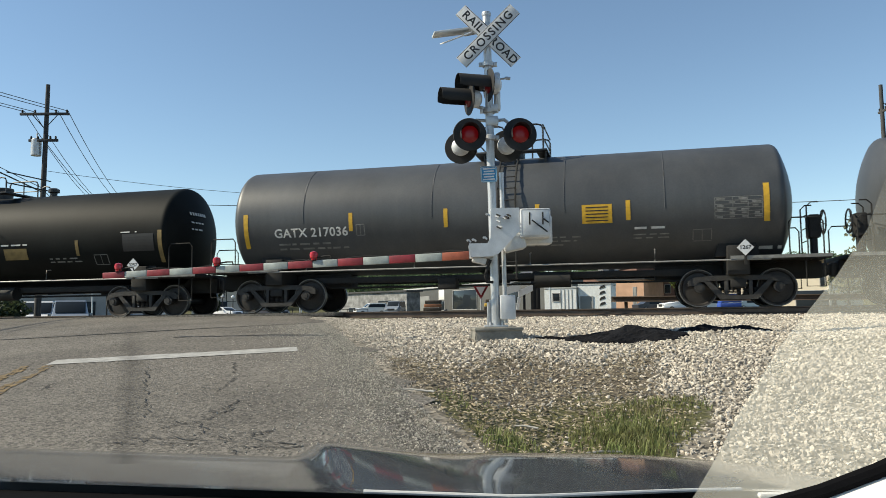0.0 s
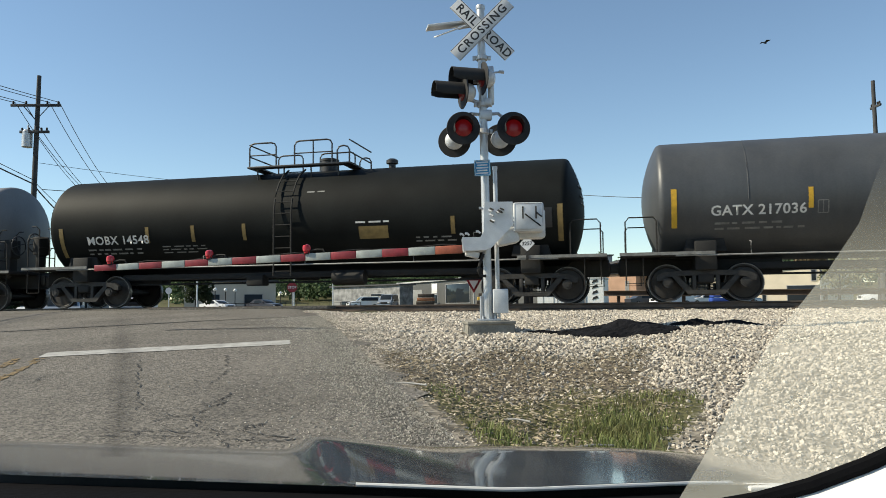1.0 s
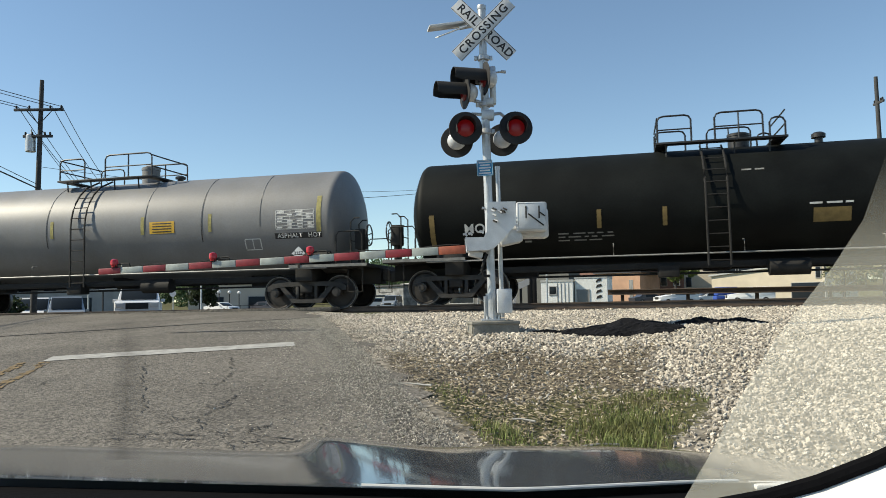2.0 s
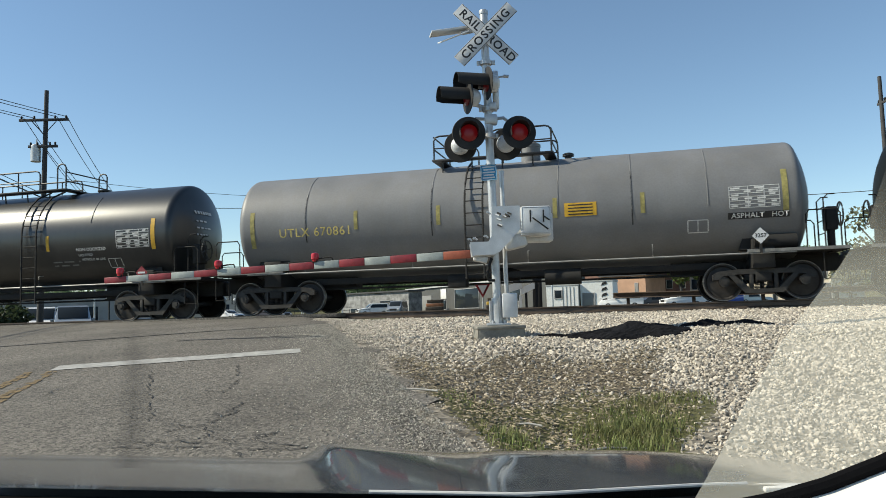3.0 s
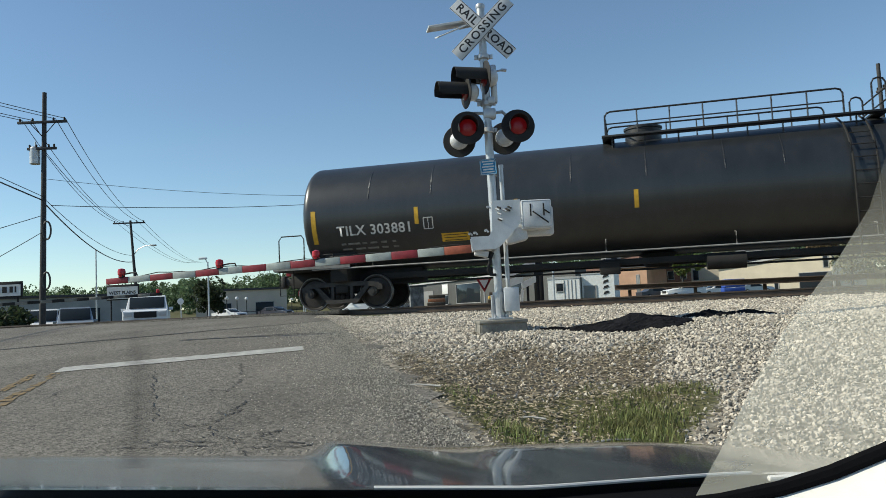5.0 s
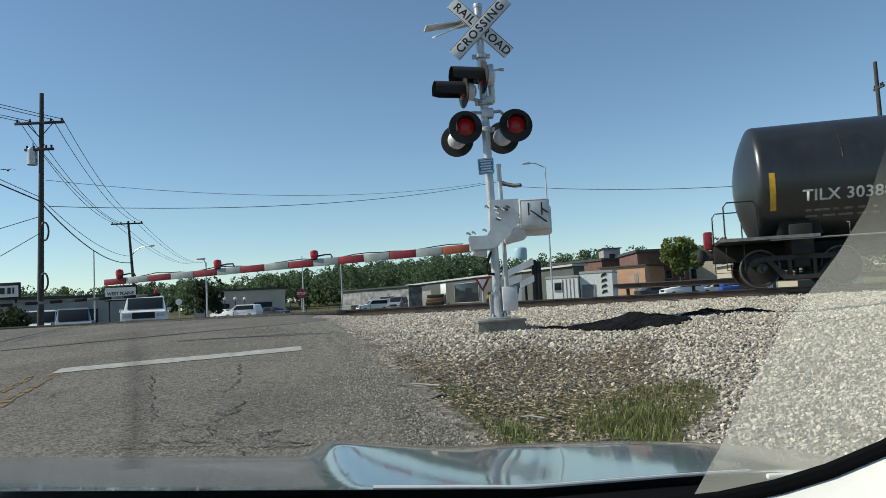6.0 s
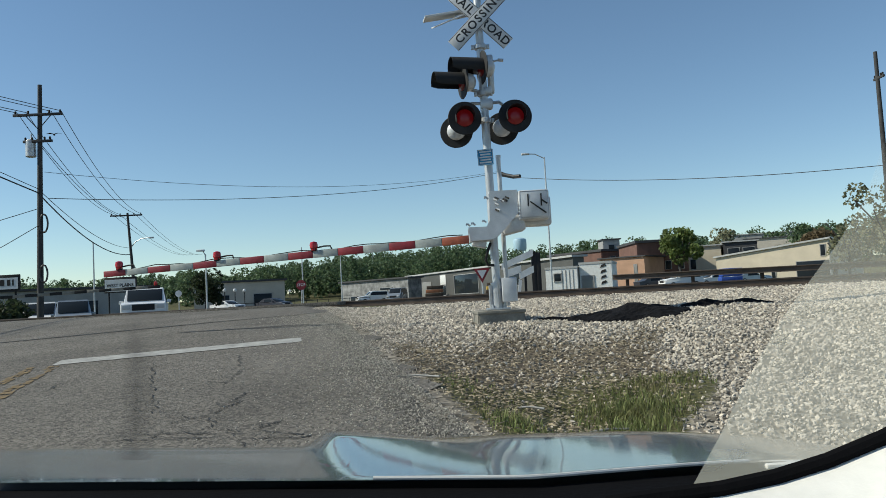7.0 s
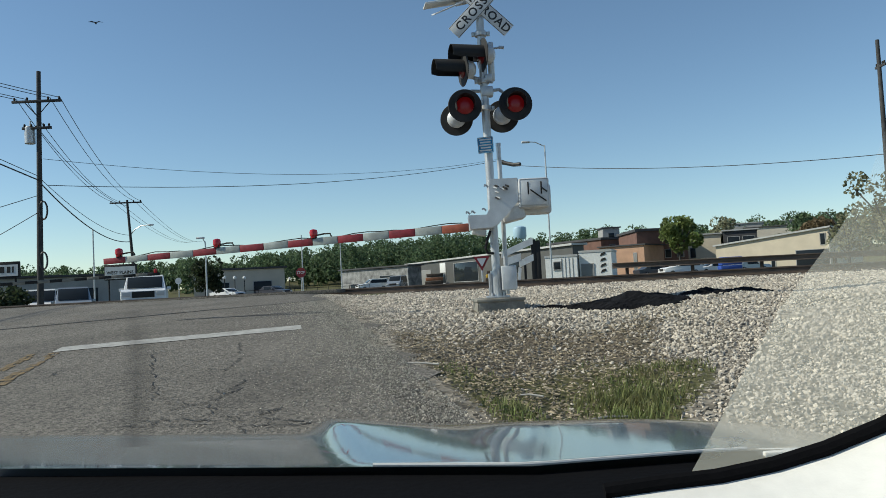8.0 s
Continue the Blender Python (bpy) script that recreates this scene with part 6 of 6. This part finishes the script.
def on_ground(x, y, yaw, z=None):
    return pose(x, y, gz(x, y) + 0.02 if z is None else z, 0, 0, yaw)


vehicle("pickup_truck", "white pickup truck waiting at the far gate", "pickup", "white", on_ground(-15.05, 38, -71), "truck")
vehicle("delivery_van", "pale blue-silver van parked across the street", "van", "silver", on_ground(-22.5, 45.8, -64, 0.16), "van")
vehicle("delivery_van", "pale van parked beside the utility pole", "van", "white", on_ground(-25.2, 47.5, -70, 0.16), "van")
vehicle("sedan", "pale sedan parked by the trees", "car", "white", on_ground(-27.5, 95, -30))
vehicle("sedan", "dark sedan parked by the trees", "car", "dark", on_ground(-22.0, 96, -30))
vehicle("sedan", "pale car parked before the warehouse", "suv", "white", on_ground(-11.2, 112, 200))
vehicle("box_van", "pale van parked before the warehouse", "van", "silver", on_ground(-7.6, 112, 260), "van")
vehicle("sedan", "dark-windowed car parked beyond the rails", "suv", "white", on_ground(26.5, 88, 190))
vehicle("sedan", "pale car parked beyond the rails", "car", "white", on_ground(31.5, 92, 190))
vehicle("sedan", "silver car parked beyond the rails", "car", "silver", on_ground(36.0, 92, 10))
vehicle("sedan", "dark car parked beyond the rails", "car", "dark", on_ground(24.0, 90, 10))
driven = vehicle("suv", "white car driving along the street beyond", "suv", "white", on_ground(20, 84, 180))


def lot_clutter():
    """Machines, a crate stack and a covered load on the far lot."""
    for x, y, lab, m in ((-2.0, 98, "orange-brown timber crate stack before the workshop", "orange"), (5.6, 96, "yellow machine before the dark bay", "yellow"), (30.6, 84, "load under a blue tarp", "tarp")):
        t = thing("crate_stack" if m != "tarp" else "covered_load", lab, "load", pose(x, y, gz(x, y)))
        for k in range(4):
            bm = bmesh.new()
            box(bm, 2.4 - 0.1 * k, 1.2, 0.42, pose(0.06 * k, 0, 0.3 + 0.46 * k), 0.05)
            part("layer", bm, PAINT[m] if (k % 2 == 0 or m == "tarp") else M["tie"], t)


lot_clutter()
MOVING = [(driven, [(t, pose(x, y, 0.78, 0, 0, 168)) for t, x, y in ((0.0, 58.0, 75.2), (3.0, 18.6, 83.6), (4.2, 1.3, 87.2), (4.5, -3.3, 88.2), (5.8, -22.2, 92.2), (6.2, -28.2, 93.5), (6.5, -32.6, 94.4), (8.0, -54.0, 99.0))])]


def bird(path, label):
    """A small dark bird with spread wings."""
    t = thing("bird", label, "bird", path[0][1])
    bm = bmesh.new()
    lathe(bm, [(0.005, -0.16), (0.05, -0.06), (0.06, 0.04), (0.035, 0.12), (0.03, 0.16), (0.005, 0.2)], pose(0, 0, 0, 0, 90, 0), 10)
    part("body", bm, M["matt_black"], t)
    for s in (-1, 1):
        bm = bmesh.new()
        v = [bm.verts.new(p) for p in ((0.08, 0, 0.02), (0.10, s * 0.2, 0.1), (0.0, s * 0.42, 0.04), (-0.06, s * 0.2, 0.08), (-0.06, 0, 0.02))]
        w = [bm.verts.new(p.co + Vector((0, 0, 0.012))) for p in v]
        bm.faces.new(v)
        bm.faces.new(w[::-1])
        for k in range(5):
            bm.faces.new((v[k], w[k], w[(k + 1) % 5], v[(k + 1) % 5]))
        part("wing", bm, M["matt_black"], t)
    MOVING.append((t, path))


bird([(0.0, pose(26.3, 45, 13.2, 0, 0, 200)), (0.6, pose(22.9, 45, 15.1, 0, 0, 200)), (1.0, pose(19.65, 45, 16.75, 0, 0, 205)), (1.5, pose(15.7, 45, 19.1, 0, 0, 205)), (3.0, pose(3.0, 47, 27.0, 0, 0, 205)), (8.0, pose(-40.0, 60, 48.0, 0, 0, 205))], "small dark bird in flight")
bird([(0.0, pose(-34, 45, -8.0 + 30, 0, 0, 95)), (6.5, pose(-24.5, 45, 10.5, 0, 0, 105)), (7.4, pose(-22.0, 45, 14.4, 0, 0, 105)), (7.6, pose(-21.6, 45, 15.45, 0, 0, 105)), (7.8, pose(-21.1, 45, 16.65, 0, 0, 105)), (8.0, pose(-20.3, 45, 17.9, 0, 0, 105))], "small dark bird gliding")


# ---- trees ----
def see_through(m):
    """Lets a leaf pass on part of the light that falls on its back."""
    N, L = m.node_tree.nodes, m.node_tree.links
    b = N["Principled BSDF"]
    tl, mx = N.new("ShaderNodeBsdfTranslucent"), N.new("ShaderNodeMixShader")
    mx.inputs[0].default_value = 0.42
    L.new(b.inputs["Base Color"].links[0].from_socket, tl.inputs[0])
    L.new(b.outputs[0], mx.inputs[1])
    L.new(tl.outputs[0], mx.inputs[2])
    L.new(mx.outputs[0], N["Material Output"].inputs["Surface"])
    return m


def leaf_mat(name, color, k=0.35):
    return see_through(mat(name, color, 0.6, 0, 0.25, 0.8, 9, 0, spec=0.25, island=k))


LEAF = {"woods": leaf_mat("far_foliage", (0.115, 0.17, 0.085), 0.45), "tree": leaf_mat("green_foliage", (0.17, 0.22, 0.07)), "dark": leaf_mat("dark_foliage", (0.045, 0.062, 0.03)), "dry": leaf_mat("dusty_foliage", (0.26, 0.26, 0.16)), "rust": leaf_mat("rusty_foliage", (0.20, 0.15, 0.085))}


def leaf_quads(centres, size, rng, aspect=0.7):
    """Bent leaf sprays about the given centres."""
    n = len(centres)
    u = rng.normal(size=(n, 3))
    u /= np.linalg.norm(u, axis=1)[:, None]
    w = np.cross(u, rng.normal(size=(n, 3)))
    w /= np.linalg.norm(w, axis=1)[:, None]
    s = size * rng.uniform(0.6, 1.4, (n, 1))
    nn = np.cross(u, w)
    a, b, c, d = centres - u * s, centres + w * s * aspect + nn * s * 0.25, centres + u * s, centres - w * s * aspect + nn * s * 0.25
    v = np.stack([a, b, c, d], 1).reshape(-1, 3)
    i = np.arange(n)[:, None] * 4
    f = np.concatenate([i + [0, 1, 2], i + [0, 2, 3]], 0)
    return v, f


def crown_points(rng, n, cx, cy, z0, z1, r, lumps=9):
    """Points in a ragged crown of overlapping lumps."""
    h = z1 - z0
    ctr = np.stack([cx + rng.uniform(-0.65, 0.65, lumps) * r, cy + rng.uniform(-0.65, 0.65, lumps) * r, z0 + h * rng.uniform(0.2, 0.85, lumps)], 1)
    rad = r * rng.uniform(0.28, 0.55, lumps)
    k = rng.integers(0, lumps, n)
    d = rng.normal(size=(n, 3))
    d /= np.linalg.norm(d, axis=1)[:, None]
    p = ctr[k] + d * (rad[k] * rng.uniform(0.55, 1.0, n) ** 0.5)[:, None] * np.array([1, 1, min(1.0, h / (2 * r) + 0.25)])
    return p


def tree(label, x, y, height, r, leaf, seed, n=2600, size=0.16, bare=0.25, z=None):
    rng = np.random.default_rng(seed)
    z = gz(x, y) if z is None else z
    t = thing("tree", label, "tree", pose(x, y, z))
    bm = bmesh.new()
    rod(bm, (0, 0, -1.0), (0.05 * r, 0, height * 0.55), 0.05 * height * 0.6, 0.02 * height * 0.6, 9)
    part("trunk", bm, M["wood"], t)
    for k in range(7):
        a = rng.uniform(0, math.tau)
        z0 = height * rng.uniform(0.2, 0.5)
        bm = bmesh.new()
        pipe(bm, [(0.03 * r, 0, z0), (0.3 * r * math.cos(a), 0.3 * r * math.sin(a), z0 + 0.15 * height), (0.75 * r * math.cos(a), 0.75 * r * math.sin(a), z0 + 0.36 * height)], 0.008 * height, 6)
        part("limb", bm, M["wood"], t)
    pts = crown_points(rng, n, 0, 0, height * bare, height, r, 12)
    v, f = leaf_quads(pts, size, rng)
    c = arrays("crown", v, f, LEAF[leaf])
    c.parent = t
    return t


tree("leafy green street tree before the cream shop", 43.9, 146, 9.6, 4.0, "tree", 1, 2600, 0.38, 0.3, 2.2)
tree("dark round tree beside the far street", -23.6, 74, 4.0, 1.9, "dark", 2, 2200, 0.15, 0.12, 0.9)
tree("dusty pale-leaved scrub tree beside the utility pole", 25.2, 44, 6.0, 2.0, "dry", 4, 1300, 0.13, 0.15)
tree("dusty scrub tree beyond the rails", 24.4, 47, 4.4, 1.4, "dry", 5, 800, 0.12, 0.1)
tree("dusty scrub tree beyond the rails", 28.0, 45, 6.2, 2.2, "dry", 6, 1300, 0.13, 0.12)
tree("rust-leaved tree on the rise", 62.0, 130, 7.8, 3.2, "rust", 7, 1500, 0.34, 0.2, 1.5)
tree("bare-topped tree between the roofs", 61, 170, 11.0, 3.4, "dry", 8, 900, 0.34, 0.3, 2)
tree("green tree behind the long warehouse", 71, 150, 9.0, 4.4, "woods", 9, 1800, 0.45, 0.2, 2)
tree("dark hedge tree beside the vans", -24.9, 41.5, 1.35, 2.0, "dark", 10, 2200, 0.13, 0.0, 0.85)


def woods():
    """The wooded skyline, in many crowns."""
    rng = np.random.default_rng(21)
    us = (-0.8, -0.51, -0.25, -0.11, 0.006, 0.07, 0.08, 0.115, 0.13, 0.3, 0.45, 0.8)
    sk = (0.050, 0.050, 0.054, 0.064, 0.069, 0.066, 0.054, 0.054, 0.064, 0.062, 0.071, 0.074)
    V, F, off = [], [], 0
    for k in range(430):
        u = rng.uniform(-0.72, 0.72)
        D = rng.uniform(200, 420)
        x, y = u * D, D
        top = 1.3 + D * np.interp(u, us, sk) * rng.uniform(0.72, 1.02)
        r = rng.uniform(3.0, 6.5)
        g = gz(x, y)
        low = g - 0.5 if D < 300 else max(g - 0.5, top - rng.uniform(9, 14))
        pts = crown_points(rng, 820, x, y, low, top, r, 9)
        v, f = leaf_quads(pts, 0.34, rng, 0.85)
        V.append(v)
        F.append(f + off)
        off += len(v)
    tagged(arrays("far_woods", np.concatenate(V), np.concatenate(F), LEAF["woods"]), "green wooded hills along the skyline", "woods", kind="stuff")


woods()


# ---- street globes, fence and small things beyond the crossing ----
def globe_lamp(at):
    t = thing("globe_lamp", "white globe lamp on a dark post", "street lamp", at, "row of globe lamps")
    bm = bmesh.new()
    rod(bm, (0, 0, 0), (0, 0, 2.6), 0.06, seg=8)
    part("post", bm, M["matt_black"], t)
    bm = bmesh.new()
    bmesh.ops.create_icosphere(bm, subdivisions=2, radius=0.24, matrix=pose(0, 0, 2.8))
    part("globe", bm, M["white"], t)
    return t


first_globe = globe_lamp(pose(-29.3, 100, 0.75))
for i in range(1, 9):
    copy_thing(first_globe, pose(-29.3 + i * 0.23, 100 + i * 4.0, 0.75))


def street_fence():
    t = thing("rail_fence", "dark rail fence along the far street", "fence", pose(-26, 92, 0.75))
    for z in (0.4, 0.9):
        bm = bmesh.new()
        rod(bm, (0, 0, z), (15, 14, z), 0.03, seg=6)
        part("rail", bm, M["frame"], t)
    for k in range(13):
        bm = bmesh.new()
        rod(bm, (k * 1.25, k * 14 / 12, 0), (k * 1.25, k * 14 / 12, 1.0), 0.04, seg=6)
        part("post", bm, M["frame"], t)


street_fence()


# one peaked dark heap; the flat ones and thin streak paint the signal's shadow
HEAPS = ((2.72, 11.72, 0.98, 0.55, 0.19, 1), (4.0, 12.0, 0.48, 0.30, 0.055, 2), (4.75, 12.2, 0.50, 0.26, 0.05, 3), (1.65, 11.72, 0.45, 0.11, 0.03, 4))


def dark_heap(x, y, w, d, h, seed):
    """A low peaked dark spill on the gravel; its near-black also holds the signal's shadow."""
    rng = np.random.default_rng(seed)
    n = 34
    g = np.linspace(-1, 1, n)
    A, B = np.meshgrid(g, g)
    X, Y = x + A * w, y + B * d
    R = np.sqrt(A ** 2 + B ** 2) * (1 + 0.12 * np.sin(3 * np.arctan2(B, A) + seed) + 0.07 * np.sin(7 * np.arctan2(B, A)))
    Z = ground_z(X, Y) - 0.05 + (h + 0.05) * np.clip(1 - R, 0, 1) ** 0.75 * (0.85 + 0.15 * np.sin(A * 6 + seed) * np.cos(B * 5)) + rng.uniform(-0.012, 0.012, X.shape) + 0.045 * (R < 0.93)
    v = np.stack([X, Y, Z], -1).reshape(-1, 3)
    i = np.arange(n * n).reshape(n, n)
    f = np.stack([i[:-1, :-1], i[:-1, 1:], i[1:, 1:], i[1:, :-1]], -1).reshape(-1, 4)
    tagged(arrays("dark_mound", v, f, M["heap"]), "low dark heap on the gravel, coloured to deepen the signal's shadow", "mound")


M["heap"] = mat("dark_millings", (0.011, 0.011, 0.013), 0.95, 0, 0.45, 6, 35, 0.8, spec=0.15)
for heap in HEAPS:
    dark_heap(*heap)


# ---- loose stones, grass and litter ----
ICO_V = []
ICO_F = []


def ico():
    bm = bmesh.new()
    bmesh.ops.create_icosphere(bm, subdivisions=1, radius=1.0)
    v = np.array([p.co[:] for p in bm.verts])
    bm.verts.index_update()
    f = np.array([[p.index for p in q.verts] for q in bm.faces])
    bm.free()
    return v, f


def scatter_stones(name, label, x, y, r, rng, material, lift=0.3, road=False):
    """Angular stones of radius r at x, y, as one mesh."""
    bv, bf = ico()
    n = len(x)
    z = (road_z(x, y) + 0.02 if road else ground_z(x, y)) + r * lift
    sc = r[:, None] * rng.uniform(0.5, 1.5, (n, 3)) * np.array([1, 1, 0.8])
    a = rng.uniform(0, math.tau, n)
    jit = rng.uniform(0.5, 1.3, (n, len(bv), 1))
    v = bv[None] * jit * sc[:, None, :]
    ca, sa = np.cos(a)[:, None], np.sin(a)[:, None]
    vx, vy = v[..., 0] * ca - v[..., 1] * sa, v[..., 0] * sa + v[..., 1] * ca
    tl = rng.uniform(-0.5, 0.5, (n, 1))
    vz = v[..., 2] + vx * tl
    P = np.stack([vx + x[:, None], vy + y[:, None], vz + z[:, None]], -1).reshape(-1, 3)
    F = (bf[None] + (np.arange(n) * len(bv))[:, None, None]).reshape(-1, 3)
    me = bpy.data.meshes.new(name)
    me.vertices.add(len(P))
    me.vertices.foreach_set("co", P.astype(np.float32).ravel())
    me.loops.add(F.size)
    me.loops.foreach_set("vertex_index", F.astype(np.int32).ravel())
    me.polygons.add(len(F))
    me.polygons.foreach_set("loop_start", (np.arange(len(F)) * 3).astype(np.int32))
    me.update(calc_edges=True)
    me.shade_flat()
    me.materials.append(material)
    tagged(new(name, me), label, "gravel", kind="stuff")


def stones():
    rng = np.random.default_rng(8)
    pale = mat("limestone_ballast", (0.475, 0.422, 0.352), 0.9, 0, 0.2, 9, 50, 0.1, spec=0.2, island=0.5)
    grit = mat("grey_grit", (0.37, 0.34, 0.29), 0.9, 0, 0.2, 9, 50, 0.1, spec=0.2, island=0.5)
    n = 225000
    y = rng.uniform(4.0, 20.5, n) ** 1.0
    x = rng.uniform(-4.5, 14.0, n)
    lat = x * lx + y * ly
    q = x * nx + y * ny
    turf, litter = zones(x, y)
    edge = 1.25 + 0.18 * np.sin(y * 2.3) + 0.1 * np.sin(y * 5.1)
    keep = (lat > edge) & (x < 0.66 * y + 0.4) & (q < 19.3)
    keep &= rng.uniform(size=n) < np.clip(1.05 - 1.05 * np.maximum(turf * 1.6, litter * 0.9), 0.05, 1)
    keep &= ~((np.abs(x - 0.74) < 0.42) & (np.abs(y - 11.95) < 0.45))
    for hx, hy, w, d, h, seed in HEAPS:
        inside = ((x - hx) / w) ** 2 + ((y - hy) / d) ** 2 < 0.8
        keep &= ~(inside & (rng.uniform(size=n) < 0.95))
    x, y = x[keep], y[keep]
    r = rng.uniform(0.012, 0.028, len(x)) * np.clip(0.5 + 0.05 * y, 0.7, 1.25) * (0.45 + 0.55 * smooth01((x * lx + y * ly - 1.3) / 1.2))
    scatter_stones("ballast_stones", "loose pale limestone ballast stones", x, y, r, rng, pale)
    n = 9000
    s = rng.uniform(-1.5, 16, n)
    o = rng.uniform(-1.55, 1.4, n)
    px, py = s * tx + o * ox, GAUGE_MID + s * ty + o * oy
    ok = (px * lx + py * ly > 1.6) & (np.abs(np.abs(o) - 0.76) > 0.09)
    scatter_stones("track_ballast", "pale ballast stones between the ties", px[ok], py[ok], rng.uniform(0.025, 0.042, ok.sum()), rng, pale, 0.6)
    n = 26000
    run = rng.uniform(3.5, 16, n)
    a = 1.3 - np.abs(rng.normal(0, 0.55, n))
    gx, gy = a * lx - run * math.sin(ROAD), a * ly + run * math.cos(ROAD)
    scatter_stones("road_grit", "pale grit strewn along the road's edge", gx, gy, rng.uniform(0.003, 0.009, n), rng, grit, 0.2, True)


def grass():
    rng = np.random.default_rng(9)
    n = 190000
    y = rng.uniform(4.2, 9.2, n)
    x = rng.uniform(-1.6, 4.4, n)
    turf, _ = zones(x, y)
    clump = 0.5 + 0.5 * np.sin(x * 3.1 + 1.7 * np.sin(y * 2.0)) * np.sin(y * 2.7 + 1.3 * np.sin(x * 2.3)) + rng.normal(0, 0.12, n)
    patch = np.maximum(np.exp(-((x - 0.24 * y) / 0.55) ** 2 - ((y - 6.3) / 1.6) ** 2), 0.8 * np.exp(-((x - 0.42) / 0.22) ** 2 - ((y - 5.6) / 0.6) ** 2))
    keep = (turf * (0.30 * clump ** 2 + 0.5 * patch * (0.3 + 0.65 * clump)) > rng.uniform(0.05, 1.0, n)) & (x * lx + y * ly > 1.3)
    x, y, patch = x[keep], y[keep], patch[keep]
    n = len(x)
    h = rng.uniform(0.03, 0.10, n) * (0.6 + 0.9 * patch)
    a = rng.uniform(0, math.tau, n)
    w = rng.uniform(0.003, 0.006, n)
    bend = h * rng.uniform(0.2, 0.9, n)
    z = ground_z(x, y) - 0.005
    dx, dy = np.cos(a), np.sin(a)
    ux, uy = -dy * w, dx * w
    v = np.stack([np.stack([x - ux, y - uy, z], -1), np.stack([x + ux, y + uy, z], -1), np.stack([x + dx * bend * 0.35 + ux * 0.8, y + dy * bend * 0.35 + uy * 0.8, z + h * 0.65], -1), np.stack([x + dx * bend * 0.35 - ux * 0.8, y + dy * bend * 0.35 - uy * 0.8, z + h * 0.65], -1), np.stack([x + dx * bend, y + dy * bend, z + h], -1)], 1).reshape(-1, 3)
    i = np.arange(n)[:, None] * 5
    f = np.concatenate([i + [0, 1, 2], i + [0, 2, 3], i + [3, 2, 4]], 0)
    m = see_through(mat("grass_blades", (0.19, 0.255, 0.08), 0.6, 0, 0.3, 1.5, 30, 0, dark=(0.20, 0.175, 0.085), spec=0.3, island=0.6))
    tagged(arrays("grass", v, f, m), "short patchy green grass on the verge", "grass", kind="stuff")
    n = 16000
    x, y = rng.uniform(-1.2, 4.0, n), rng.uniform(4.6, 11.0, n)
    turf, litter = zones(x, y)
    ok = (litter > rng.uniform(0.2, 1, n)) & (x * lx + y * ly > 1.35)
    x, y = x[ok], y[ok]
    n = len(x)
    a, L, w = rng.uniform(0, math.tau, n), rng.uniform(0.008, 0.035, n), rng.uniform(0.003, 0.009, n)
    z = ground_z(x, y) + rng.uniform(0.005, 0.03, n)
    t = rng.uniform(-0.25, 0.25, n)
    cx, cy = np.cos(a) * L, np.sin(a) * L
    ux, uy = -np.sin(a) * w, np.cos(a) * w
    v = np.stack([np.stack([x - cx - ux, y - cy - uy, z - t * L], -1), np.stack([x + cx - ux, y + cy - uy, z + t * L], -1), np.stack([x + cx + ux, y + cy + uy, z + t * L + 0.004], -1), np.stack([x - cx + ux, y - cy + uy, z - t * L + 0.004], -1), np.stack([x, y, z + 0.012], -1)], 1).reshape(-1, 3)
    i = np.arange(n)[:, None] * 5
    f = np.concatenate([i + [0, 1, 4], i + [1, 2, 4], i + [2, 3, 4], i + [3, 0, 4]], 0)
    m = mat("dead_litter", (0.28, 0.235, 0.165), 0.9, 0, 0.3, 2, 30, 0, spec=0.2, island=0.6)
    tagged(arrays("litter", v, f, m), "dead stalks and leaf litter on the verge", "litter", kind="stuff")
    for k, (sx, sy, L, yaw) in enumerate(((1.15, 5.9, 0.17, 15), (0.62, 6.5, 0.13, -30), (-0.35, 7.35, 0.24, -28))):
        bm = bmesh.new()
        pipe(bm, [(-L, 0, 0), (0, 0.01, 0.012), (L, 0, 0)], 0.009, 6)
        ob = new("stick", mesh_of("stick", bm, M["line"]))
        ob.matrix_basis = pose(sx, sy, gz(sx, sy) + 0.03, 0, 0, yaw)
        tagged(ob, "bleached broken stick on the verge", "stick")


stones()
grass()


# ---- what moves ----
TRAVEL = ((0.0, 0.0), (0.5, 5.67), (1.0, 11.35), (1.5, 16.59), (1.7, 18.85), (2.8, 31.5), (3.0, 33.74), (3.5, 39.34), (4.0, 44.62), (4.5, 50.29), (4.7, 52.6), (5.8, 65.22), (6.0, 67.52), (6.2, 69.82), (8.0, 90.5))


def travelled(t):
    return float(np.interp(t, [a for a, b in TRAVEL], [b for a, b in TRAVEL]))


def motions():
    for ob, s0 in TRAIN:
        walk(ob, [(k / 10, track(s0 + travelled(k / 10))) for k in range(0, 81)])
    for w, dx in WHEELS:
        walk(w, [(k / 30, pose(dx, 0, 0, 0, math.degrees(travelled(k / 30) / 0.457), 0)) for k in range(0, 241)])
    for ob, rows in MOVING:
        walk(ob, rows)


motions()
